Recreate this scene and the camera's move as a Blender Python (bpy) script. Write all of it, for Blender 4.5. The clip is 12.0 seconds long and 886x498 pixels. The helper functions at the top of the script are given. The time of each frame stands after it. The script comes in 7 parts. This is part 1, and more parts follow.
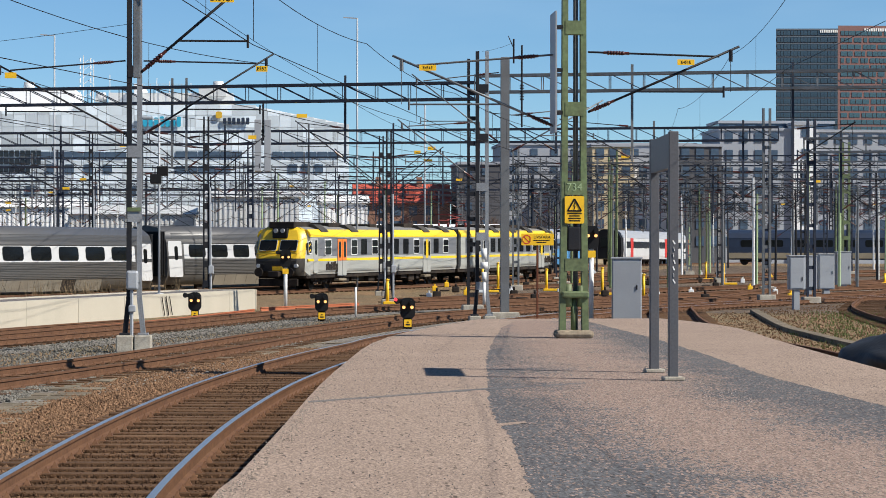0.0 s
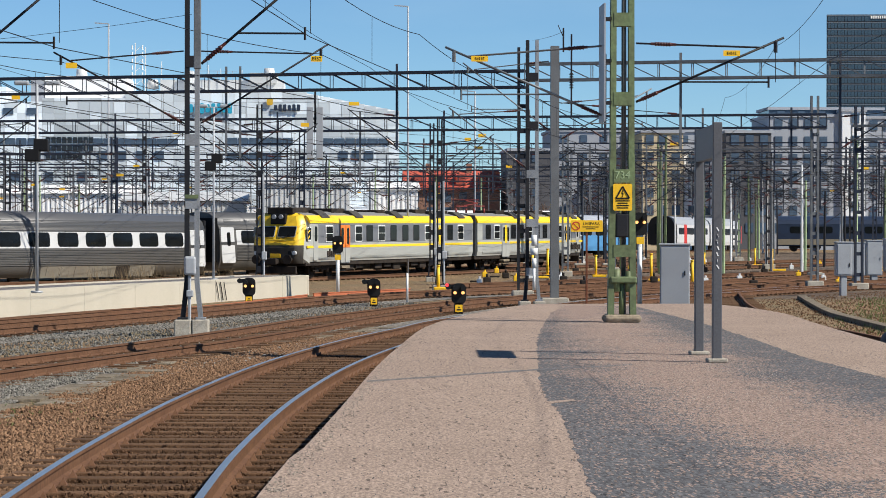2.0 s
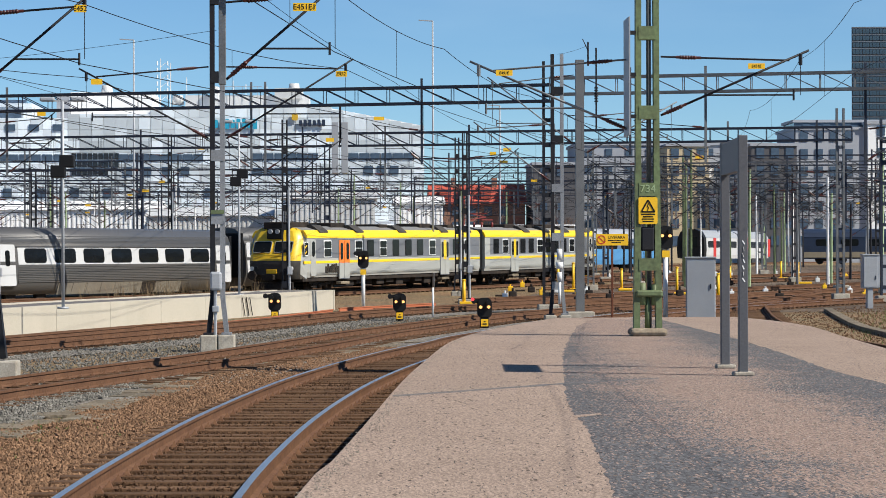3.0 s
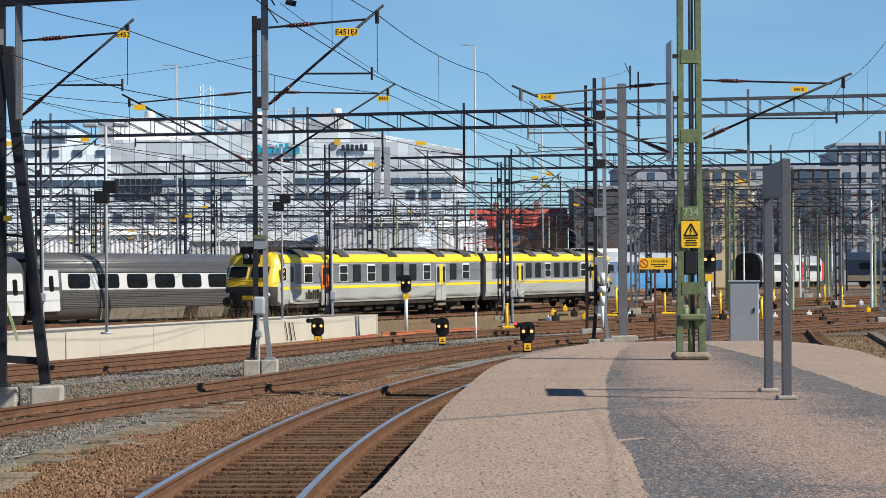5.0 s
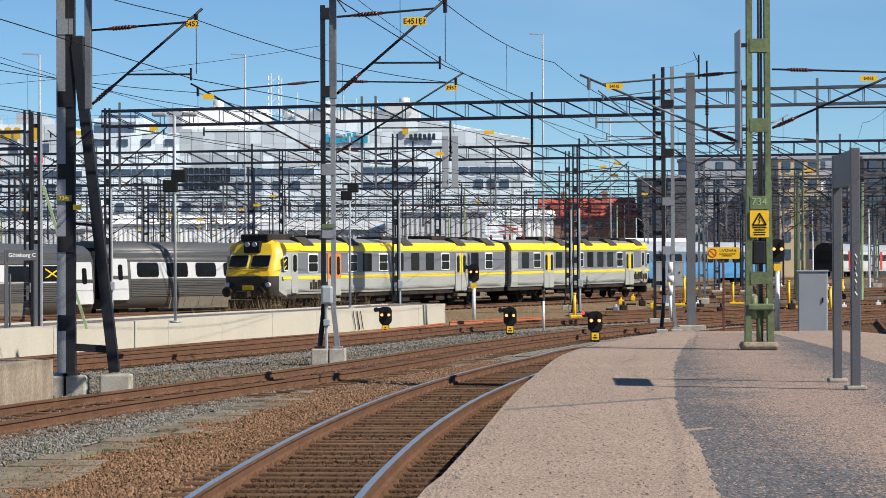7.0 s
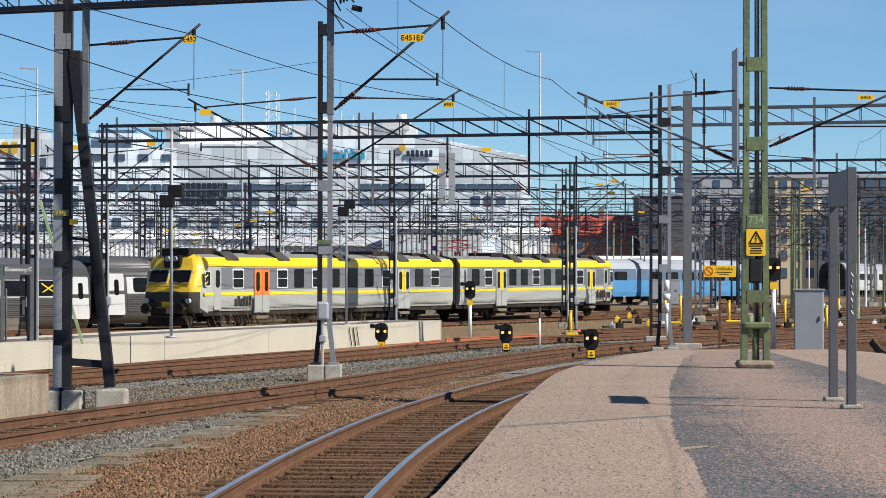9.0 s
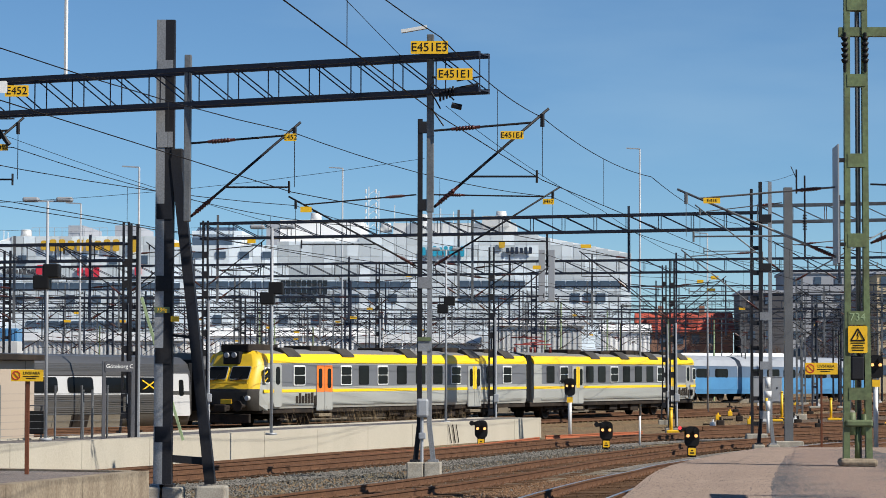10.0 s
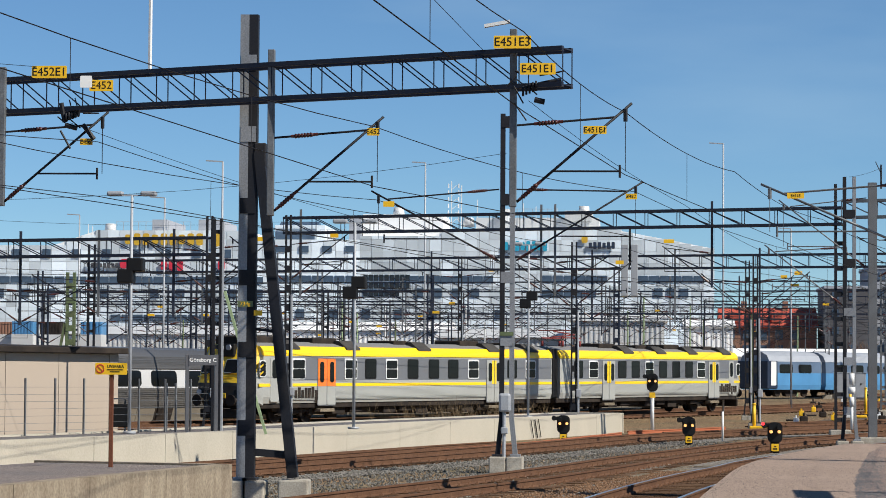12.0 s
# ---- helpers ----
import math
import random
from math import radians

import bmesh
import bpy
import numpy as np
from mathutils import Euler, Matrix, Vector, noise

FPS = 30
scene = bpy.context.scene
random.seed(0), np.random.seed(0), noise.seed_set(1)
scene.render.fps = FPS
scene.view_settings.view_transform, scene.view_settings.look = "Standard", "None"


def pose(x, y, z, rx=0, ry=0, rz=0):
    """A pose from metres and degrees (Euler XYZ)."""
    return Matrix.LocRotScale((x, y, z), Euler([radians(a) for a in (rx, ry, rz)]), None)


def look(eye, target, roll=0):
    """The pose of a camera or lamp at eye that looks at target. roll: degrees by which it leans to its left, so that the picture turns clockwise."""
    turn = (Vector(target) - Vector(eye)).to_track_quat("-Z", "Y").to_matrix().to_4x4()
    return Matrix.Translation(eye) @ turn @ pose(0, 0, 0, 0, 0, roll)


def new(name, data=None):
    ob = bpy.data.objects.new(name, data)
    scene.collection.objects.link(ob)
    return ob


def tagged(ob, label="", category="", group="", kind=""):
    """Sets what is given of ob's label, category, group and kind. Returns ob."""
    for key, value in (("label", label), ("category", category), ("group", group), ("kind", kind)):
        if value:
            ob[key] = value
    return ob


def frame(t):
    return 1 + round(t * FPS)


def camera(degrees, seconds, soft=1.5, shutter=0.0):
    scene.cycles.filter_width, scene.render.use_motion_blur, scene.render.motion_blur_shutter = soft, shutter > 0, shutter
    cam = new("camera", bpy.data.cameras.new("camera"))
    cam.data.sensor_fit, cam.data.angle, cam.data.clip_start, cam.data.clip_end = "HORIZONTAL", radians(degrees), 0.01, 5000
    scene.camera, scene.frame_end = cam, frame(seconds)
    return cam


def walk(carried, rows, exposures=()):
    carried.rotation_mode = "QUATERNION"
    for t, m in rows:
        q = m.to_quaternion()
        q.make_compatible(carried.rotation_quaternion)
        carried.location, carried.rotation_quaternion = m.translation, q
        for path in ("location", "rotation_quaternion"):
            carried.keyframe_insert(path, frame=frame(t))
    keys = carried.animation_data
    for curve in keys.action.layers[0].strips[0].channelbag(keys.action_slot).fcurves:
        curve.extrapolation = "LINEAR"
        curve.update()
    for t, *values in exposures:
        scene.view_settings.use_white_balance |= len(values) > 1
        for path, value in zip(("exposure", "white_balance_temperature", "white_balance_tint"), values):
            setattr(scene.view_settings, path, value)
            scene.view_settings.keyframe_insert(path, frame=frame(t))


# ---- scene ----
EYE = (0.0, 0.0, 2.0)
RAISED = 0.55          # platform surface over the rail heads


def aim(yaw, pitch, roll, dx=0.0, dy=0.0):
    a, b = radians(yaw), radians(pitch)
    eye = Vector(EYE) + Vector((dx, dy, 0))
    way = Vector((math.sin(a) * math.cos(b), math.cos(a) * math.cos(b), math.sin(b)))
    return look(eye, eye + way * 10, roll)


# ---- camera ----
cam = camera(19.34, 12.0, soft=0.45)
walk(cam, [
    (0.0, aim(3.661, 0.130, 0.070, 0.11, 1.2)),
    (0.5, aim(3.192, -0.126, 0.202)),
    (1.0, aim(3.392, 0.084, 0.365)),
    (1.5, aim(2.821, -0.322, 0.225)),
    (2.0, aim(2.571, -0.175, 0.101)),
    (2.5, aim(2.272, -0.081, -0.029)),
    (3.0, aim(2.010, 0.142, -0.150)),
    (4.0, aim(1.600, 0.430, -0.190)),
    (4.8, aim(1.267, 0.655, -0.227)),
    (5.0, aim(1.073, 0.682, -0.300)),
    (5.5, aim(0.511, 0.721, -0.325)),
    (6.0, aim(0.078, 0.688, -0.309)),
    (6.5, aim(0.000, 0.600, -0.237)),
    (7.0, aim(-0.421, 0.451, -0.214)),
    (8.0, aim(-0.400, 0.640, -0.050)),
    (9.0, aim(-0.343, 0.819, 0.105)),
    (9.5, aim(-1.018, 0.862, 0.174)),
    (10.0, aim(-2.544, 2.952, 0.151)),
    (10.5, aim(-2.358, 2.641, -0.015)),
    (11.0, aim(-2.730, 2.368, -0.043)),
    (11.5, aim(-4.220, 2.883, 0.137)),
    (12.0, aim(-4.365, 2.826, 0.362)),
], [(0.0, 0.46), (9.6, 0.48), (10.0, 0.30), (12.0, 0.30)])

# ---- daylight ----
SUN_WAY = Vector((0.89 * math.cos(radians(43)), -0.456 * math.cos(radians(43)), math.sin(radians(43)))).normalized()
world = bpy.data.worlds.new("sky")
scene.world = world
world.use_nodes = True
wn = world.node_tree.nodes
sky = wn.new("ShaderNodeTexSky")
sky.sky_type = "NISHITA"
sky.sun_disc = False
sky.sun_elevation = radians(43)
sky.sun_rotation = math.atan2(SUN_WAY.x, SUN_WAY.y)
sky.altitude = 2500
sky.air_density, sky.dust_density, sky.ozone_density = 1.0, 0.0, 8.0
wtex = wn.new("ShaderNodeTexCoord")
wmap = wn.new("ShaderNodeMapping")
wmap.inputs["Scale"].default_value = (2.0, 2.0, 9.0)
wnoi = wn.new("ShaderNodeTexNoise")
wnoi.inputs["Scale"].default_value = 2.3
wnoi.inputs["Detail"].default_value = 7
wramp = wn.new("ShaderNodeValToRGB")
wramp.color_ramp.elements[0].position = 0.56
wramp.color_ramp.elements[1].position = 0.85
wramp.color_ramp.elements[0].color = (0, 0, 0, 1)
wramp.color_ramp.elements[1].color = (0.17, 0.17, 0.17, 1)
wmix = wn.new("ShaderNodeMixRGB")
wmix.inputs[2].default_value = (6.4, 7.6, 8.8, 1)
wl = world.node_tree.links
wl.new(wtex.outputs["Generated"], wmap.inputs["Vector"])
wl.new(wmap.outputs["Vector"], wnoi.inputs["Vector"])
wl.new(wnoi.outputs["Fac"], wramp.inputs["Fac"])
wl.new(wramp.outputs["Color"], wmix.inputs[0])
wl.new(sky.outputs["Color"], wmix.inputs[1])
wtint = wn.new("ShaderNodeMixRGB")
wtint.blend_type = "MULTIPLY"
wtint.inputs[0].default_value = 1.0
wtint.inputs[2].default_value = (0.97, 1.05, 1.0, 1)
wl.new(wmix.outputs["Color"], wtint.inputs[1])
wl.new(wtint.outputs["Color"], wn["Background"].inputs["Color"])
wn["Background"].inputs["Strength"].default_value = 0.08
sun = new("sun", bpy.data.lights.new("sun", "SUN"))
sun.data.energy, sun.data.angle, sun.data.color = 5.0, radians(0.53), (1.0, 0.94, 0.83)
sun.matrix_world = look((0, 0, 60), Vector((0, 0, 60)) - SUN_WAY * 10)


# ---- materials ----
def material(name, color, rough=0.7, metal=0.0, vary=0.12, scale=3.0, bump=0.0, bump_scale=40.0, second=None, spots=0.0,
             island=0.0, glow=0.0, coat=0.0, gloss=None, streak=None, specks=0.0, speck_scale=45.0, pits=0.0, along=1.0):
    """A surface with variation at two scales: broad stains towards `second`, fine grain, and relief."""
    m = bpy.data.materials.new(name)
    m.use_nodes = True
    n, l = m.node_tree.nodes, m.node_tree.links
    b = n["Principled BSDF"]
    b.inputs["Roughness"].default_value = rough
    b.inputs["Metallic"].default_value = metal
    b.inputs["Coat Weight"].default_value = coat
    b.inputs["Specular IOR Level"].default_value = gloss if gloss is not None else (0.15 if rough >= 0.8 else 0.5)
    co = n.new("ShaderNodeTexCoord")
    if streak:
        mp = n.new("ShaderNodeMapping")
        mp.inputs["Scale"].default_value = streak
        l.new(co.outputs["Object"], mp.inputs["Vector"])
        place = mp.outputs["Vector"]
    else:
        place = co.outputs["Object"]
    big = n.new("ShaderNodeTexNoise")
    big.inputs["Scale"].default_value = scale
    big.inputs["Detail"].default_value = 6
    l.new(place, big.inputs["Vector"])
    fine = n.new("ShaderNodeTexNoise")
    fine.inputs["Scale"].default_value = bump_scale
    fine.inputs["Detail"].default_value = 3
    l.new(co.outputs["Object"], fine.inputs["Vector"])
    second = second or tuple(c * 0.6 for c in color)
    ramp = n.new("ShaderNodeValToRGB")
    ramp.color_ramp.elements[0].position, ramp.color_ramp.elements[1].position = 0.35, 0.7
    ramp.color_ramp.elements[0].color, ramp.color_ramp.elements[1].color = (*color, 1), (*second, 1)
    l.new(big.outputs["Fac"], ramp.inputs["Fac"])
    keep = n.new("ShaderNodeMixRGB")
    keep.inputs[0].default_value = min(1.0, vary * 4)
    keep.inputs[1].default_value = (*color, 1)
    l.new(ramp.outputs["Color"], keep.inputs[2])
    hsv = n.new("ShaderNodeHueSaturation")
    l.new(keep.outputs["Color"], hsv.inputs["Color"])
    rng = n.new("ShaderNodeMapRange")
    rng.inputs["From Min"].default_value, rng.inputs["From Max"].default_value = 0.3, 0.7
    rng.inputs["To Min"].default_value, rng.inputs["To Max"].default_value = 1 - vary - spots, 1 + vary + spots
    l.new(fine.outputs["Fac"], rng.inputs["Value"])
    value = rng.outputs["Result"]
    if island:
        geo = n.new("ShaderNodeNewGeometry")
        inf = n.new("ShaderNodeObjectInfo")
        add = n.new("ShaderNodeMath")
        add.operation = "ADD"
        l.new(geo.outputs["Random Per Island"], add.inputs[0])
        l.new(inf.outputs["Random"], add.inputs[1])
        fr = n.new("ShaderNodeMapRange")
        fr.inputs["From Min"].default_value, fr.inputs["From Max"].default_value = 0, 2
        fr.inputs["To Min"].default_value, fr.inputs["To Max"].default_value = 1 - island, 1 + island
        l.new(add.outputs[0], fr.inputs["Value"])
        mul = n.new("ShaderNodeMath")
        mul.operation = "MULTIPLY"
        l.new(value, mul.inputs[0])
        l.new(fr.outputs["Result"], mul.inputs[1])
        value = mul.outputs[0]
    if specks:
        vor = n.new("ShaderNodeTexVoronoi")
        vor.inputs["Scale"].default_value = speck_scale
        drawn = n.new("ShaderNodeMapping")
        drawn.inputs["Scale"].default_value = (1, along, 1)
        l.new(co.outputs["Object"], drawn.inputs["Vector"])
        l.new(drawn.outputs["Vector"], vor.inputs["Vector"])
        bw = n.new("ShaderNodeSeparateColor")
        l.new(vor.outputs["Color"], bw.inputs["Color"])
        sr = n.new("ShaderNodeMapRange")
        sr.inputs["To Min"].default_value, sr.inputs["To Max"].default_value = 1 - specks, 1 + specks
        l.new(bw.outputs["Red"], sr.inputs["Value"])
        mu = n.new("ShaderNodeMath")
        mu.operation = "MULTIPLY"
        l.new(value, mu.inputs[0])
        l.new(sr.outputs["Result"], mu.inputs[1])
        value = mu.outputs[0]
    if pits:
        pv = n.new("ShaderNodeTexVoronoi")
        pv.inputs["Scale"].default_value = 26.0
        pmap = n.new("ShaderNodeMapping")
        pmap.inputs["Scale"].default_value = (1, 0.2, 1)
        l.new(co.outputs["Object"], pmap.inputs["Vector"])
        l.new(pmap.outputs["Vector"], pv.inputs["Vector"])
        pc = n.new("ShaderNodeSeparateColor")
        l.new(pv.outputs["Color"], pc.inputs["Color"])
        few = n.new("ShaderNodeMath")
        few.operation = "LESS_THAN"
        few.inputs[1].default_value = pits
        l.new(pc.outputs["Green"], few.inputs[0])
        dot = n.new("ShaderNodeMath")
        dot.operation = "LESS_THAN"
        dot.inputs[1].default_value = 0.36
        l.new(pv.outputs["Distance"], dot.inputs[0])
        both = n.new("ShaderNodeMath")
        both.operation = "MULTIPLY"
        l.new(few.outputs[0], both.inputs[0])
        l.new(dot.outputs[0], both.inputs[1])
        pr = n.new("ShaderNodeMapRange")
        pr.inputs["To Min"].default_value, pr.inputs["To Max"].default_value = 1.0, 0.42
        l.new(both.outputs[0], pr.inputs["Value"])
        pm = n.new("ShaderNodeMath")
        pm.operation = "MULTIPLY"
        l.new(value, pm.inputs[0])
        l.new(pr.outputs["Result"], pm.inputs[1])
        value = pm.outputs[0]
    l.new(value, hsv.inputs["Value"])
    l.new(hsv.outputs["Color"], b.inputs["Base Color"])
    if bump:
        bp = n.new("ShaderNodeBump")
        bp.inputs["Strength"].default_value = bump
        bp.inputs["Distance"].default_value = 0.02
        l.new(fine.outputs["Fac"], bp.inputs["Height"])
        l.new(bp.outputs["Normal"], b.inputs["Normal"])
    if glow:
        b.inputs["Emission Color"].default_value = (*color, 1)
        b.inputs["Emission Strength"].default_value = glow
    return m


def glass(name, color, rough=0.06, gloss=0.5):
    m = bpy.data.materials.new(name)
    m.use_nodes = True
    n, l = m.node_tree.nodes, m.node_tree.links
    b = n["Principled BSDF"]
    b.inputs["Roughness"].default_value = rough
    b.inputs["IOR"].default_value = 1.3
    b.inputs["Specular IOR Level"].default_value = gloss
    co = n.new("ShaderNodeTexCoord")
    no = n.new("ShaderNodeTexNoise")
    no.inputs["Scale"].default_value = 1.3
    l.new(co.outputs["Object"], no.inputs["Vector"])
    r = n.new("ShaderNodeValToRGB")
    r.color_ramp.elements[0].color = (*[c * 0.5 for c in color], 1)
    r.color_ramp.elements[1].color = (*[c * 1.7 for c in color], 1)
    l.new(no.outputs["Fac"], r.inputs["Fac"])
    l.new(r.outputs["Color"], b.inputs["Base Color"])
    return m


ballast_m = material("ballast", (0.20, 0.125, 0.07), 0.95, specks=0.75, speck_scale=24, vary=0.25, scale=0.3, bump=1.0, bump_scale=18, second=(0.15, 0.125, 0.075), spots=0.25)
grey_ballast_m = material("grey_ballast", (0.185, 0.172, 0.15), 0.95, specks=0.75, speck_scale=18, vary=0.25, scale=0.5, bump=1.0, bump_scale=16, second=(0.15, 0.13, 0.11), spots=0.3)
stone_m = material("brown_stone", (0.20, 0.118, 0.07), 0.95, vary=0.2, scale=8, island=0.75)
pale_stone_m = material("pale_stone", (0.235, 0.222, 0.196), 0.95, vary=0.2, scale=8, island=0.65)
grit_m = material("pale_grit", (0.36, 0.315, 0.27), 0.95, vary=0.2, scale=8, island=0.5)
pave_m = material("pinkish_asphalt", (0.31, 0.235, 0.188), 0.92, specks=0.25, speck_scale=85, vary=0.14, scale=0.45, bump=0.7, bump_scale=38, second=(0.235, 0.175, 0.14), spots=0.2, pits=0.07, along=0.18)
patch_m = material("grey_asphalt", (0.125, 0.122, 0.126), 0.93, specks=0.4, speck_scale=70, vary=0.16, scale=0.6, bump=0.6, bump_scale=34, second=(0.175, 0.15, 0.138), spots=0.2)
worn_m = material("worn_asphalt", (0.20, 0.168, 0.152), 0.93, specks=0.5, speck_scale=60, vary=0.22, scale=1.1, bump=0.6, bump_scale=30, second=(0.135, 0.125, 0.125), spots=0.25)


def worn_surfacing(name, dark, pale):
    """Grey surfacing whose binder has worn off along the middle, where pale stones show ever more densely."""
    m = material(name, dark, 0.93, specks=0.35, speck_scale=60, vary=0.16, scale=0.6, bump=0.8, bump_scale=34, second=tuple(c * 1.25 for c in dark), spots=0.25, pits=0.06, along=0.18)
    n, l = m.node_tree.nodes, m.node_tree.links
    b = n["Principled BSDF"]
    base = b.inputs["Base Color"].links[0].from_socket

    def calc(op, a, c, clamp=False):
        k = n.new("ShaderNodeMath")
        k.operation, k.use_clamp = op, clamp
        for i, v in enumerate((a, c)):
            if isinstance(v, (int, float)):
                k.inputs[i].default_value = v
            elif v is not None:
                l.new(v, k.inputs[i])
        return k.outputs[0]

    co = n.new("ShaderNodeTexCoord")
    xyz = n.new("ShaderNodeSeparateXYZ")
    l.new(co.outputs["Object"], xyz.inputs["Vector"])
    broad = n.new("ShaderNodeTexNoise")
    broad.inputs["Scale"].default_value, broad.inputs["Detail"].default_value = 0.8, 5
    l.new(co.outputs["Object"], broad.inputs["Vector"])
    mid = calc("ADD", calc("MULTIPLY", calc("MAXIMUM", calc("SUBTRACT", xyz.outputs["Y"], 25.0), 0.0), 0.055), 3.75)
    away = calc("ABSOLUTE", calc("SUBTRACT", xyz.outputs["X"], mid), None)
    away = calc("ADD", away, calc("MULTIPLY", calc("SUBTRACT", broad.outputs["Fac"], 0.5), 2.2))
    wear = calc("MULTIPLY", calc("SUBTRACT", 1.35, away), 0.95, True)
    vor = n.new("ShaderNodeTexVoronoi")
    vor.inputs["Scale"].default_value = 75
    drawn = n.new("ShaderNodeMapping")
    drawn.inputs["Scale"].default_value = (1, 0.22, 1)
    l.new(co.outputs["Object"], drawn.inputs["Vector"])
    l.new(drawn.outputs["Vector"], vor.inputs["Vector"])
    rgb = n.new("ShaderNodeSeparateColor")
    l.new(vor.outputs["Color"], rgb.inputs["Color"])
    shown = calc("LESS_THAN", rgb.outputs["Red"], calc("ADD", calc("MULTIPLY", wear, 0.85), 0.12))
    tone = n.new("ShaderNodeHueSaturation")
    tone.inputs["Color"].default_value = (*pale, 1)
    l.new(calc("ADD", calc("MULTIPLY", rgb.outputs["Green"], 0.8), 0.6), tone.inputs["Value"])
    mix = n.new("ShaderNodeMixRGB")
    l.new(shown, mix.inputs[0])
    l.new(base, mix.inputs[1])
    l.new(tone.outputs["Color"], mix.inputs[2])
    l.new(mix.outputs["Color"], b.inputs["Base Color"])
    return m


strip_m = worn_surfacing("worn_grey_asphalt", (0.095, 0.094, 0.098), (0.26, 0.19, 0.156))
concrete_m = material("concrete", (0.45, 0.415, 0.345), 0.9, vary=0.09, scale=0.8, bump=0.2, bump_scale=25, second=(0.36, 0.325, 0.265), streak=(1, 1, 0.25))
stained_m = material("stained_concrete", (0.30, 0.25, 0.185), 0.92, vary=0.2, scale=2.2, bump=0.3, bump_scale=20, second=(0.17, 0.13, 0.095), streak=(1.5, 1.5, 0.3))
base_m = material("footing_concrete", (0.42, 0.39, 0.335), 0.9, vary=0.2, scale=2.5, bump=0.3, second=(0.25, 0.22, 0.18))
rail_m = material("rusty_rail", (0.105, 0.054, 0.032), 0.8, 0.05, vary=0.2, scale=2, second=(0.15, 0.08, 0.046), bump_scale=20)
yard_m = material("dark_yard_gravel", (0.09, 0.064, 0.046), 0.95, specks=0.6, speck_scale=9, vary=0.3, scale=0.12, bump=1.0, bump_scale=10, second=(0.155, 0.12, 0.09), spots=0.25)
oily_m = material("oily_ballast", (0.125, 0.07, 0.036), 0.95, specks=0.75, speck_scale=24, vary=0.25, scale=0.6, bump=1.0, bump_scale=18, second=(0.08, 0.047, 0.027), spots=0.3)
shine_m = material("polished_rail_head", (0.62, 0.62, 0.62), 0.3, 0.9, vary=0.1, scale=1.2, second=(0.5, 0.49, 0.48))
orange_rail_m = material("bright_rust", (0.36, 0.125, 0.065), 0.85, vary=0.15, scale=1.5, second=(0.33, 0.10, 0.05))
sleeper_m = material("creosoted_wood", (0.075, 0.041, 0.023), 0.9, vary=0.25, scale=2.5, bump=0.5, bump_scale=25, second=(0.12, 0.072, 0.042), island=0.5)
plank_m = material("weathered_board", (0.21, 0.178, 0.132), 0.92, vary=0.25, scale=1.8, second=(0.135, 0.11, 0.08), specks=0.3, speck_scale=30, bump=0.5, bump_scale=30, island=0.25)
steel_m = material("galvanised_steel", (0.17, 0.18, 0.192), 0.5, 0.3, vary=0.2, scale=1.8, second=(0.085, 0.088, 0.092))
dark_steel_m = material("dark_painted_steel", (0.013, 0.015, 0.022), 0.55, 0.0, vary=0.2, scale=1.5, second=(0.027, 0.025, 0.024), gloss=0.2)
blue_steel_m = material("blue_grey_steel", (0.02, 0.028, 0.05), 0.55, 0.0, vary=0.2, scale=1.5, second=(0.038, 0.04, 0.05), gloss=0.2)
# paler copy of galvanised_steel, for mast legs drawn as the light side
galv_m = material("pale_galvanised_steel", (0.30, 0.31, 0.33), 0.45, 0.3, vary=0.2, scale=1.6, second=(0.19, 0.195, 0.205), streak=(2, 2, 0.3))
green_m = material("faded_green_paint", (0.135, 0.185, 0.085), 0.6, 0.1, vary=0.22, scale=2.5, second=(0.09, 0.10, 0.05), bump_scale=15)
lime_m = material("pale_green_paint", (0.33, 0.43, 0.24), 0.6, vary=0.15, scale=2)
wire_m = material("copper_wire", (0.02, 0.02, 0.024), 0.6, 0.1, gloss=0.2)
insul_m = material("brown_red_porcelain", (0.075, 0.02, 0.018), 0.3, vary=0.15)
sign_y_m = material("yellow_sign", (0.85, 0.50, 0.015), 0.5, vary=0.05, scale=4)
black_m = material("black_paint", (0.012, 0.012, 0.013), 0.5, vary=0.1, gloss=0.2)
apron_m = material("sooty_apron", (0.05, 0.045, 0.038), 0.7, vary=0.25, scale=1.6, second=(0.025, 0.022, 0.02))
soot_m = material("sooty_underframe", (0.02, 0.017, 0.016), 0.85, vary=0.25, scale=2, second=(0.045, 0.035, 0.028))
red_m = material("red_paint", (0.55, 0.03, 0.025), 0.45)
white_m = material("white_paint", (0.68, 0.69, 0.69), 0.5, vary=0.05, scale=2, second=(0.6, 0.6, 0.58))
pole_m = material("grey_pole_paint", (0.36, 0.38, 0.41), 0.5, 0.1, vary=0.1, scale=2, second=(0.28, 0.29, 0.31))
tan_m = material("tan_stripe", (0.30, 0.25, 0.17), 0.6, vary=0.12, scale=1)
letter_m = material("white_letters", (0.85, 0.85, 0.83), 0.6, vary=0.02)
box_m = material("grey_cabinet_paint", (0.33, 0.35, 0.38), 0.5, 0.1, vary=0.1, scale=1.5, second=(0.26, 0.27, 0.29))
post_m = material("slate_paint", (0.085, 0.088, 0.10), 0.5, 0.1, vary=0.12, scale=2, second=(0.11, 0.105, 0.11))
yellow_m = material("train_yellow", (0.90, 0.60, 0.008), 0.35, vary=0.05, scale=0.8, second=(0.72, 0.46, 0.02), coat=0.3)
cab_yellow_m = material("cab_yellow", (0.76, 0.50, 0.02), 0.4, vary=0.1, scale=1.0, second=(0.5, 0.32, 0.03), coat=0.2)
